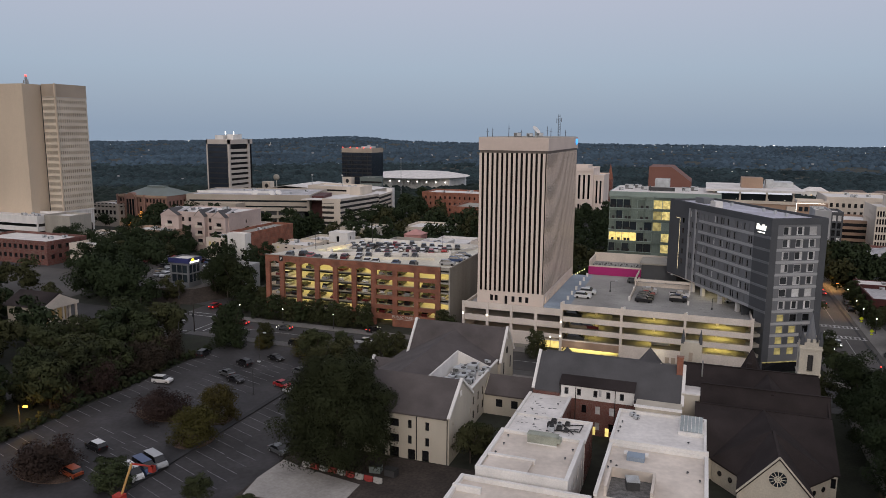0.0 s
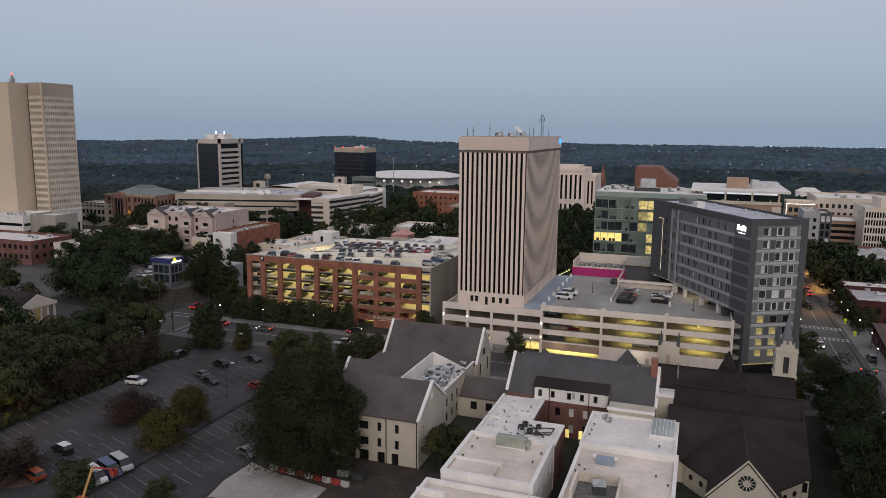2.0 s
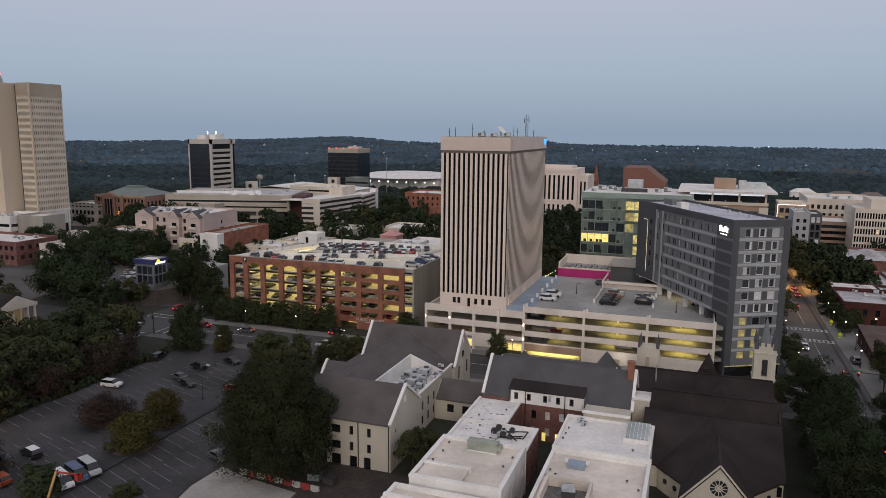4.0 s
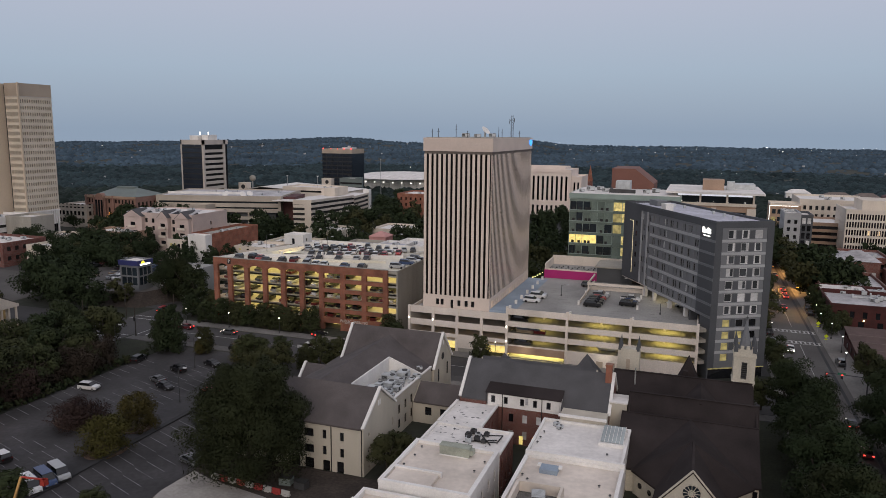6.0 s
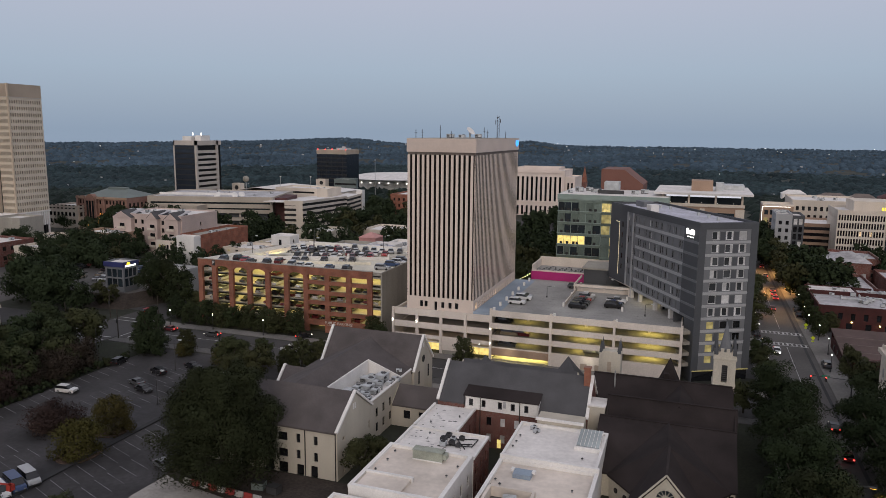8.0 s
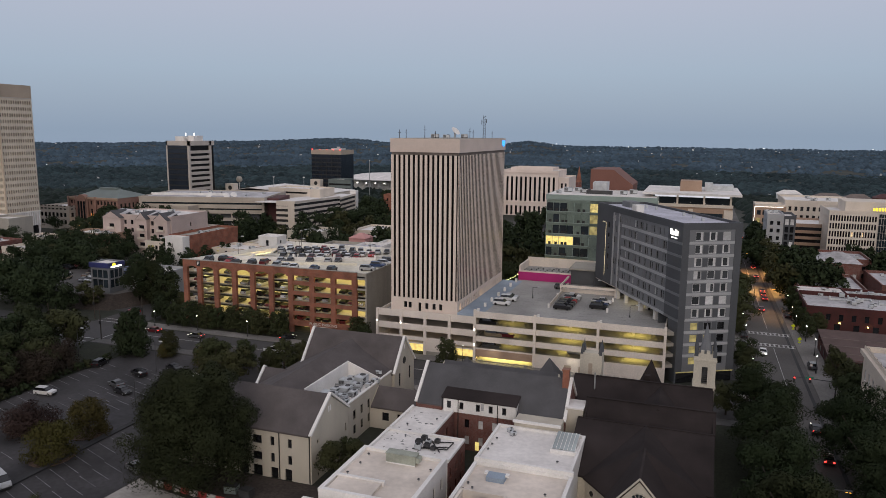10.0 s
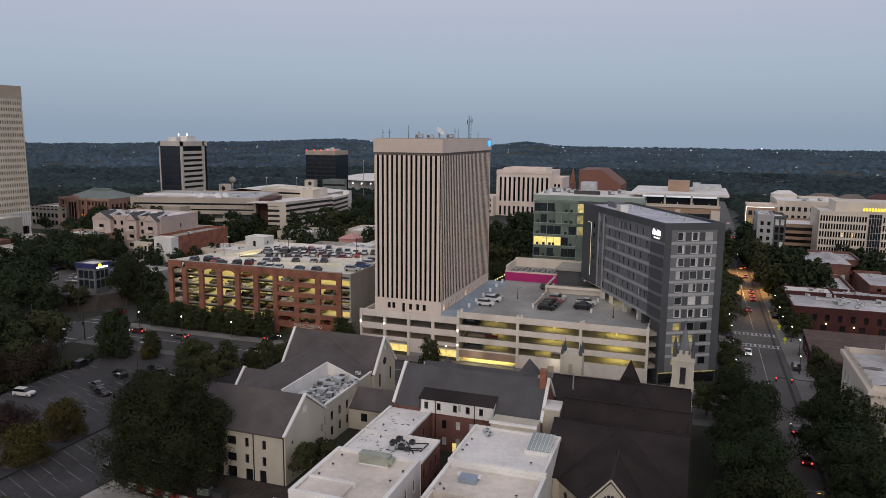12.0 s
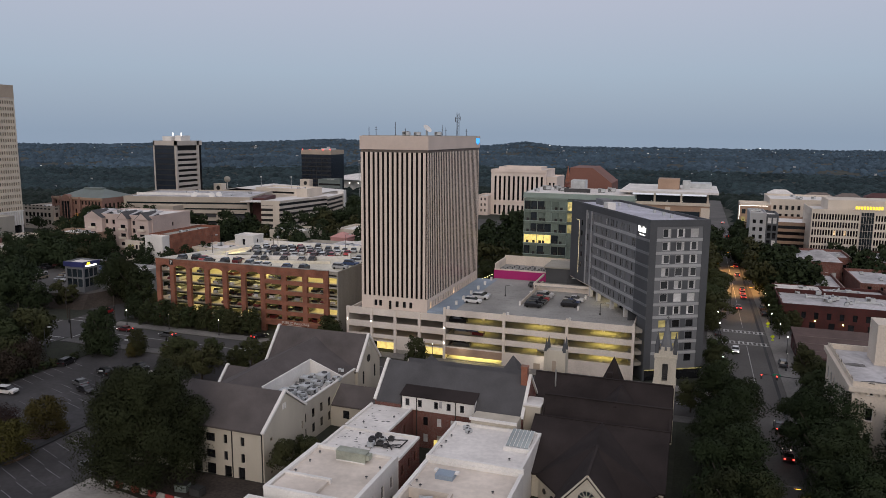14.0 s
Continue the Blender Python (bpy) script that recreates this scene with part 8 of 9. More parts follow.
def tree(kind, x, y, s=1.0, sz=None, rz=None, label="dark green broadleaf tree in full leaf", group="street trees", name="tree"):
    rng_t = random.Random(int(x * 31 + y * 17))
    rz = rng_t.uniform(0, 360) if rz is None else rz
    k = (kind, rng_t.randrange(3))
    spec = {"broad": (4.2, 0.8, 11, 5500, 0.27, "leaf"), "dark": (4.2, 0.4, 10.8, 5500, 0.27, "leaf_dark"), "street": (3.3, 0.2, 8.8, 7000, 0.2, "leaf"),
            "olive": (4.6, 0.2, 6.6, 10000, 0.17, "leaf_olive"), "redbush": (5.2, 0.0, 4.8, 10000, 0.17, "leaf_red"), "cedar": (3.6, 0.0, 12.0, 6500, 0.25, "leaf_dark"),
            "big": (6.6, 0.8, 14.5, 19000, 0.175, "leaf_oak"), "shrub": (1.6, 0.0, 1.8, 1000, 0.2, "leaf_dark")}[kind]
    z = land(x, y)
    if y > 283 or x < -158:
        JOINED.append((kind, x, y, s, sz or s))
        return None
    if k not in TREES:
        ob = thing(name, pose(x, y, z, 0, 0, rz), label, "tree" if "bush" not in name and name != "shrub" else "bush", group)
        part("trunk", trunk_bm(k[1], 0.28, spec[2] * 0.75, spec[0] * 0.6), M["bark"], ob)
        cm = new("crown", crown_mesh("crown", k[1] + 10 * len(kind), spec[0], spec[1], spec[2], spec[3], spec[4], M[spec[5]], {"big": 84, "shrub": 14, "broad": 60}.get(kind, 100), 1.0, SHAPE.get(kind, "lobed")))
        cm.parent = ob
        TREES[k] = ob
    else:
        src = TREES[k]
        keep = src.scale.copy()
        src.scale = (1, 1, 1)
        ob = copy_thing(src, pose(x, y, z, 0, 0, rz))
        src.scale = keep
        tagged(ob, label, "tree" if "bush" not in name and name != "shrub" else "bush", group)
        ob.name = name
    ob.scale = (s, s, sz or s)
    return ob


# the great tree by the lot
TREE_X, TREE_Y = -57.4, 106.2
great = thing("great_tree", pose(TREE_X, TREE_Y, G), "huge dark oak with a dense rounded crown beside the lot", "tree")
part("trunk", trunk_bm(77, 0.7, 13, 5.5), M["bark"], great)
cm = new("crown", crown_mesh("crown", 78, 10.2, 1.6, 19.6, 110000, 0.17, M["leaf_oak"], 240, 0.95, "dome"))
cm.parent = great
# bushes of the islands
for kind, x, y, s, sz, lab in [("redbush", -101.2, 84.5, 1.1, 1.0, "broad reddish-brown bush on a parking island"), ("redbush", -100.4, 111.5, 1.0, 0.9, "broad reddish-brown bush on a parking island"),
                              ("olive", -86.2, 104, 1.0, 1.0, "olive-green bushy tree on a parking island"), ("olive", -88.8, 114.2, 0.92, 1.0, "olive-green bushy tree on a parking island"),
                              ("street", -86.6, 84.2, 0.95, 0.62, "dark green bushy tree by the vans")]:
    tree(kind, x, y, s, sz, None, lab, "lot bushes", "island_bush")
for x, y, s in [(-71.5, 86.5, 0.62), (-61, 84, 0.6)]:
    tree("broad", x, y, s, s * 0.7)
for x, y, s in [(-35.5, 113.5, 0.75), (-34, 118, 0.6), (-36.5, 121, 0.5)]:
    tree("broad", x, y, s)
# row before the brick deck
for i in range(8):
    tree("street", -127 + 5.0 * i + 0.6 * (i % 3), 185.0 + 0.5 * (i % 2), 0.86 + 0.05 * ((i * 7) % 4), 0.76 + 0.06 * ((i * 5) % 3), None, "dark street tree in a row before the brick deck", "deck row trees")
for x, y, s in [(-66.3, 184.5, 0.95), (-63.0, 182, 0.8), (-38.0, 176.6, 0.85), (-74, 160, 0.9), (-70.5, 163, 0.8), (-76.5, 157, 0.7)]:
    tree("street", x, y, s)
# verge between lot and cross street
for x, y, s, k in [(-116.5, 157.4, 1.12, "cedar"), (-119, 156.6, 0.95, "cedar"), (-127, 138, 0.95, "broad"), (-132.6, 151.5, 1.2, "broad"), (-134, 143.5, 1.15, "broad"), (-132, 135, 1.15, "broad"), (-107.5, 159.2, 0.8, "street"), (-163, 146, 0.5, "broad"), (-158.5, 141, 0.6, "broad"), (-155, 137, 0.7, "broad"), (-108, 158.5, 0.5, "olive"), (-93, 157, 0.85, "olive"), (-88.5, 152, 0.9, "broad"), (-84.5, 159, 0.8, "street"), (-80, 149, 0.9, "broad"), (-83, 145, 0.8, "broad")]:
    tree(k, x, y, s)
# wooded west side
gt = random.Random(21)
placed = []
for _ in range(900):
    x, y = gt.uniform(-238, -122), gt.uniform(60, 240)
    if -153.5 < x < -135.5 and y < 152:
        if gt.random() < 0.7:
            continue
    if 162 < y < 182 or (-172 < x < -143 and y > 186) or (x > -216 and y > 182):
        continue
    if x > -134 and y > 128 or x > -152 and y > 155:
        continue
    if x < -204 and 186 < y < 222 or (-189 < x < -158 and 140 < y < 161) or (-160 < x < -148 and 134 < y < 152):
        continue
    if x > -120.5 or (x > -127 and 90 < y < 106):
        continue
    if any((x - a) ** 2 + (y - b) ** 2 < 34 for a, b in placed):
        continue
    placed.append((x, y))
for x, y in placed:
    tree(gt.choice(("broad", "dark", "dark")), x, y, gt.uniform(0.95, 1.35), gt.uniform(0.85, 1.2))
for x in (-140, -128, -121):
    for k in range(7):
        tree("shrub", x + gt.uniform(-1, 1), 84 + 9 * k + gt.uniform(-3, 3), gt.uniform(0.8, 1.4), None, None, "low dark shrub under the trees", "shrubs", "shrub")
# trees among the mid-town blocks
for x, y, s, k in [(-169.5, 183.6, 0.95, "big"), (-176, 183, 1.1, "big"), (-184, 184, 1.15, "big"), (-192, 185, 1.1, "big"), (-200, 186, 1.0, "big"), (-180, 190, 1.1, "big"), (-190, 192, 1.1, "big"), (-200, 194, 1.0, "big"), (-155, 201, 1.1, "big"), (-148.6, 203, 1.1, "big"), (-236, 262, 1.0, "big"), (-246, 262, 1.0, "big"), (-256, 264, 1.0, "big"), (-226, 262, 0.95, "big"), (-216, 259, 0.9, "big"), (-202, 226, 1.0, "big"), (-214, 228, 1.0, "big"), (-226, 226, 0.9, "big"), (-238, 222, 0.9, "big"), (-232, 236, 0.9, "big"), (-218, 240, 0.9, "big"), (-206, 246, 0.55, "big"), (-302, 318, 0.75, "big"), (-292, 320, 0.7, "big"), (-282, 318, 0.8, "big"), (-322, 320, 0.7, "big"), (-192, 236, 0.8, "big"), (-248, 246, 0.9, "big"), (-260, 250, 0.9, "big"), (-270, 252, 0.9, "big"), (-280, 254, 0.9, "big"), (-236, 256, 0.6, "big"), (-226, 250, 0.55, "big"), (-140, 296, 1.0, "big"), (-131, 298, 0.9, "big"), (-136, 306, 1.1, "big"), (-112, 297, 0.8, "big"), (-104, 299, 0.95, "big"), (-90, 298, 0.95, "big"), (-108, 306, 1.1, "big"), (-212, 232, 1.5, "dark"), (-208, 240, 1.0, "broad"), (-152, 240, 1.0, "broad"), (-146, 246, 1.1, "broad"), (-140, 238, 0.9, "broad"), (-135, 245, 1.0, "broad"), (-133, 198, 0.8, "broad"), (-134, 214, 1.1, "broad"),
                   (-167, 190.2, 0.82, "broad"), (-162.4, 190.8, 0.75, "broad"),
                   (-254, 275, 1.2, "broad"), (-262, 285, 1.2, "dark"), (-270, 300, 1.3, "dark"), (-280, 305, 1.2, "broad"), (-252, 322, 1.2, "dark"), (-262, 335, 1.3, "dark"), (-243, 330, 1.2, "broad"), (-235, 345, 1.1, "dark"), (-275, 320, 1.2, "dark")]:
    tree(k, x, y, s)
for _ in range(75):
    x, y = gt.uniform(-190, -105), gt.uniform(300, 445)
    if (x < -170 and 340 < y < 430) or (-150 < x < -100 and y < 308) or (-145 < x < -122 and y > 400):
        continue
    tree(gt.choice(("broad", "dark")), x, y, gt.uniform(0.9, 1.4))
for _ in range(26):
    tree("dark", gt.uniform(-205, -196), gt.uniform(288, 350), gt.uniform(0.8, 1.1))
# by the glass office and along the main street
for x, y, s in [(-40, 243, 0.9), (-44, 250, 1.0), (-37, 254, 1.15), (-34.5, 247, 0.9), (-42, 262, 1.2), (-36, 270, 1.1), (-47, 275, 1.1), (-45, 290, 1.2), (-38, 286, 1.2), (-60, 262, 0.9), (-56, 300, 1.2), (-50, 310, 1.2)]:
    tree("broad", x, y, s)
for y in np.arange(98, 160, 8.5):
    tree("big", 32.8 + gt.uniform(-0.6, 1.4), y, gt.uniform(0.98, 1.1), gt.uniform(0.9, 1.05), None, "dark leafy street tree beside the church", "church side trees")
    tree("big", 47.4 + gt.uniform(-0.6, 1.0), y - 3, gt.uniform(0.98, 1.15), gt.uniform(0.9, 1.1), None, "dark leafy street tree along the sidewalk", "east street trees")
for y in (60, 70, 80, 90):
    tree("big", 31 + gt.uniform(-2, 1), y, 1.0)
    tree("big", 51 + gt.uniform(-2, 3), y, 1.0)
for x, y in ((58, 138), (66, 138), (60, 128), (69, 130), (62, 116), (58, 106), (68, 112)):
    tree("big", x, y, 1.05)
for x, y, s in [(55, 176, 1.0), (51.5, 180, 0.9), (53, 188, 0.95), (51.5, 196, 0.9), (31.6, 194, 0.8), (32.0, 206, 0.75), (32.2, 186, 0.7), (26.5, 168, 0.8), (31.5, 158, 1.0)]:
    tree("broad", x, y, s)
for y in np.arange(248, 430, 9):
    tree("broad", 31.0 + gt.uniform(-1, 2.5), y, gt.uniform(0.95, 1.25))
    if 340 < y < 395:
        tree("big", 34.2, y, 1.0)
        tree("big", 46.6, y + 4, 1.05)
    if y > 285:
        tree("broad", 48.5 + gt.uniform(-1, 2), y, gt.uniform(1.0, 1.3))
for _ in range(60):
    tree("dark", gt.uniform(-76, -34), gt.uniform(296, 500), gt.uniform(0.9, 1.3))
for x, y in ((-124, 140), (-123, 132), (-125.5, 124), (-123, 117), (-126, 109)):
    tree("redbush", x, y, gt.uniform(0.9, 1.1), gt.uniform(1.1, 1.4), None, "dark reddish-brown bushy tree along the lot", "lot edge trees", "lot_edge_tree")
for k in range(26):
    tree("shrub", -119.8 + gt.uniform(-0.4, 0.4), 76 + 3.0 * k, gt.uniform(0.7, 1.1), None, None, "low dark hedge shrub along the lot", "hedge shrubs", "shrub")
for x, y, s in [(-192, 250, 1.0), (-184, 248, 0.95), (-179, 256, 0.9), (-177, 266, 0.9), (-176, 276, 0.9), (-170, 247, 0.9), (-161, 222, 0.95), (-156, 228, 1.0)]:
    tree("dark", x, y, s)
for x, y, s in [(50.6, 240, 0.75), (50.4, 250, 0.8), (50.6, 259, 0.8), (50.8, 268, 0.85), (54.5, 246.5, 0.7), (50.8, 277, 0.9), (31.8, 236, 0.7), (32, 246, 0.75)]:
    tree("street", x, y, s)
for x, y, s in [(-143.5, 202, 1.25), (-136, 226, 1.3), (-134.5, 188, 0.7)]:
    tree("dark", x, y, s)
for _ in range(34):
    tree("dark", gt.uniform(50, 66), gt.uniform(286, 345), gt.uniform(0.9, 1.3))
for _ in range(12):
    tree("dark", gt.uniform(80, 110), gt.uniform(320, 362), gt.uniform(0.9, 1.3))
for _ in range(20):
    tree("dark", gt.uniform(84, 130), gt.uniform(318, 370), gt.uniform(0.8, 1.2))

for x, y, s in [(-234, 340, 1.0), (-228, 343, 0.9), (-240, 343, 0.9), (-214, 348, 1.15), (-208, 346, 1.1), (-203, 350, 1.0), (-219, 351, 1.0), (-299, 332, 1.2), (-294, 331, 1.3), (-288, 332, 1.35), (-281, 333, 1.35), (-274, 334, 1.35), (-267, 336, 1.3), (-260, 338, 1.3),
                (-181, 372, 1.1), (-176, 384, 1.2), (-186, 362, 1.0), (-172, 396, 1.2), (-178, 404, 1.1), (-184, 392, 1.1), (-168, 410, 1.1), (-190, 448, 1.3), (-182, 455, 1.3), (-176, 440, 1.2), (-170, 430, 1.2), (-186, 432, 1.1), (-192, 462, 1.3), (-200, 505, 1.3), (-188, 500, 1.3), (-178, 490, 1.3)]:
    tree("big" if s > 1.05 else "dark", x, y, s * (0.85 if s > 1.05 else 1.3))
for x, y, s in [(-226, 274, 1.25), (-204, 266, 1.15), (-196, 262, 1.1), (-189, 258, 1.05), (-231, 270, 1.0)]:
    tree("cedar", x, y, s)

# far trees, joined
for mat_key in ("leaf", "leaf_dark"):
    vs, ns = [], []
    for q, (kind, x, y, s, sz) in enumerate(JOINED):
        if (kind in ("broad",)) != (mat_key == "leaf"):
            continue
        r, h = {"cedar": (2.8, 11.5), "big": (6.6, 14.5)}.get(kind, (4.2, 11))
        shape = SHAPE.get(kind, "lobed")
        v, nv = crown_data(q, r * s, 0.4 * sz, h * sz, int((1600 if y < 283 else 800) * (2.0 if kind in ("big", "cedar") else 1)), (0.28 if kind == "cedar" else 0.4) * s if y < 283 else 0.58 * s, 84 if kind == "cedar" else 48, 1.0, shape)
        vs.append(v + np.array([x, y, land(x, y)]))
        ns.append(nv)
    tagged(new("grove", leaf_mesh("grove", np.concatenate(vs), np.concatenate(ns), M[mat_key])), "dense dark green trees between the buildings", "trees", "", "stuff")

# ---- woods beyond town ----
base_v = np.array([(0, 0, 1.0)] + [(0.62 * math.cos(k * 1.2566), 0.62 * math.sin(k * 1.2566), 0.72) for k in range(5)] + [(math.cos(k * 1.2566 + 0.6), math.sin(k * 1.2566 + 0.6), 0.0) for k in range(5)])
base_f = np.array([(0, 1 + k, 1 + (k + 1) % 5) for k in range(5)] + [(1 + k, 6 + k, 1 + (k + 1) % 5) for k in range(5)] + [(6 + k, 6 + (k + 1) % 5, 1 + (k + 1) % 5) for k in range(5)])


def woods(name, count, r0, r1, a0, a1, size, material, label, seed, skip=None):
    g = np.random.RandomState(seed)
    vs, fs, n = [], [], 0
    while n < count:
        r = math.sqrt(g.uniform(r0 * r0, r1 * r1))
        a = radians(g.uniform(a0, a1))
        x, y = r * math.sin(a), r * math.cos(a)
        if skip and skip(x, y):
            continue
        if noise.noise((x * 0.006, y * 0.006, 7.7)) < -0.28:
            if g.rand() < 0.8:
                continue
        s = size * g.uniform(0.6, 1.6)
        j = 1 + 0.12 * g.normal(size=(len(base_v), 1))
        v = base_v * j * np.array([s * 1.2, s * 1.2, s * g.uniform(0.75, 1.25)]) + np.array([x, y, land(x, y)])
        vs.append(v)
        fs.append(base_f + n * len(base_v))
        n += 1
    me = bpy.data.meshes.new(name)
    me.from_pydata(np.concatenate(vs).tolist(), [], np.concatenate(fs).tolist())
    me.materials.append(material)
    me.polygons.foreach_set("use_smooth", [True] * len(me.polygons))
    return tagged(new(name, me), label, "woods", "", "stuff")


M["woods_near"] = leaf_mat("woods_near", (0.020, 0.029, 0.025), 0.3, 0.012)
# Blue haze of distance is put into these two base colours.
M["woods_far_hazed"] = leaf_mat("woods_far_hazed", (0.030, 0.045, 0.052), 0.3, 0.008)
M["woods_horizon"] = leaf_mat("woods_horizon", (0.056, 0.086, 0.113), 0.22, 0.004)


def in_town(x, y):
    return (-380 < x < -225 and 180 < y < 475) or (-230 < x < 130 and y < 492) or (-335 < x < -262 and 550 < y < 630) or (-125 < x < -62 and y < 565) or (-400 < x < -262 and 690 < y < 885) or (28 < x < 54 and y < 720) or (85 < x < 210 and 760 < y < 812)


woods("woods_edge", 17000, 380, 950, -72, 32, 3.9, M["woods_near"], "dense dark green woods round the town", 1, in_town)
woods("woods_middle", 26000, 900, 2000, -66, 30, 4.8, M["woods_far_hazed"], "dense woods spreading over low land, faint blue haze in their colour", 2, in_town)
woods("woods_horizon", 20000, 1900, 4600, -64, 28, 6.4, M["woods_horizon"], "woods up to the skyline, blue haze in their colour", 3)
# far roofs and lamps among the woods
gl_ = random.Random(9)
bm, bl = bmesh.new(), bmesh.new()
for _ in range(90):
    r, a = gl_.choice((gl_.uniform(800, 2200), gl_.uniform(2200, 4300))), radians(gl_.uniform(-60, 26))
    x, y = r * math.sin(a), r * math.cos(a)
    if in_town(x, y):
        continue
    w, z = r * gl_.uniform(0.0004, 0.0017), land(x, y)
    box(bm, x - w, x + w, y - w * 0.4, y + w * 0.4, z - 4, z + 6.2 + r * 0.0006)
for _ in range(70):
    r = gl_.choice((gl_.uniform(1400, 3000), gl_.uniform(3200, 4400), gl_.uniform(3200, 4400), gl_.uniform(3200, 4400)))
    a = radians(gl_.gauss(2, 8) if gl_.random() < 0.5 else gl_.uniform(-62, 27))
    x, y = r * math.sin(a), r * math.cos(a)
    w, z = r * gl_.uniform(0.00012, 0.0003), land(x, y) + 9 + r * 0.001
    box(bl, x - w * gl_.choice((1, 1, 2, 4)), x + w, y - w, y + w, z - w, z + w)
solid("far_houses", bm, M["hotel_light"], "pale roofs scattered in the distant woods", "houses", "stuff")
solid("far_lamps", bl, M["lit_white"], "tiny white lamps scattered in the distance", "lamps", "stuff")
for x, y, w, d, h, wall, roof in [(104, 800, 22, 12, 9.5, "white", "roof_white"), (137, 790, 26, 16, 8, "tan_brick", "roof_brown"), (164, 800, 22, 14, 8, "brick_dark", "roof_brown"), (192, 810, 24, 14, 9, "brick_dark", "maroon")]:
    z = land(x, y)
    hs_ = thing("estate_house", pose(x, y, z), f"{'white' if wall == 'white' else 'brick'} house with a hipped roof among far trees", "house", "estate houses")
    part("wall", boxes((-w / 2, w / 2, -d / 2, d / 2, 0, h)), M[wall], hs_)
    bm = bmesh.new()
    v = [bm.verts.new(p) for p in ((-w / 2 - 0.6, -d / 2 - 0.6, h), (w / 2 + 0.6, -d / 2 - 0.6, h), (w / 2 + 0.6, d / 2 + 0.6, h), (-w / 2 - 0.6, d / 2 + 0.6, h), (-w / 4, 0, h + 3.8), (w / 4, 0, h + 3.8))]
    for f in ((0, 1, 5, 4), (1, 2, 5), (2, 3, 4, 5), (3, 0, 4), (3, 2, 1, 0)):
        bm.faces.new([v[i] for i in f])
    part("roof", bm, M[roof], hs_)
    for i in range(4):
        part("window", boxes((-w * 0.4 + i * w * 0.22, -w * 0.4 + i * w * 0.22 + 1.2, -d / 2 - 0.06, -d / 2, 4.5, 6.2)), M["lit_warm" if wall == "white" and i % 2 else "glass"], hs_)

# ---- cars ----
CARS = {}
PROFILE = {
    "sedan": ([(-2.25, 0.55), (-2.2, 0.95), (-1.5, 1.02), (1.0, 0.98), (2.1, 0.82), (2.25, 0.5)], [(-1.65, 1.0), (-0.95, 1.43), (0.35, 1.45), (1.15, 0.98)], 4.5),
    "suv": ([(-2.3, 0.6), (-2.28, 1.1), (-1.9, 1.15), (1.1, 1.1), (2.2, 1.0), (2.3, 0.55)], [(-2.15, 1.12), (-1.85, 1.7), (0.4, 1.72), (1.15, 1.1)], 4.6),
    "pickup": ([(-2.7, 0.65), (-2.7, 1.1), (-0.7, 1.12), (1.4, 1.1), (2.6, 1.0), (2.7, 0.6)], [(-0.75, 1.1), (-0.55, 1.75), (0.8, 1.76), (1.5, 1.1)], 5.4),
    "van": ([(-2.7, 0.6), (-2.72, 1.3), (-2.6, 1.35), (1.6, 1.3), (2.5, 1.15), (2.7, 0.55)], [(-2.6, 1.3), (-2.5, 2.15), (1.2, 2.15), (2.0, 1.25)], 5.4),
}


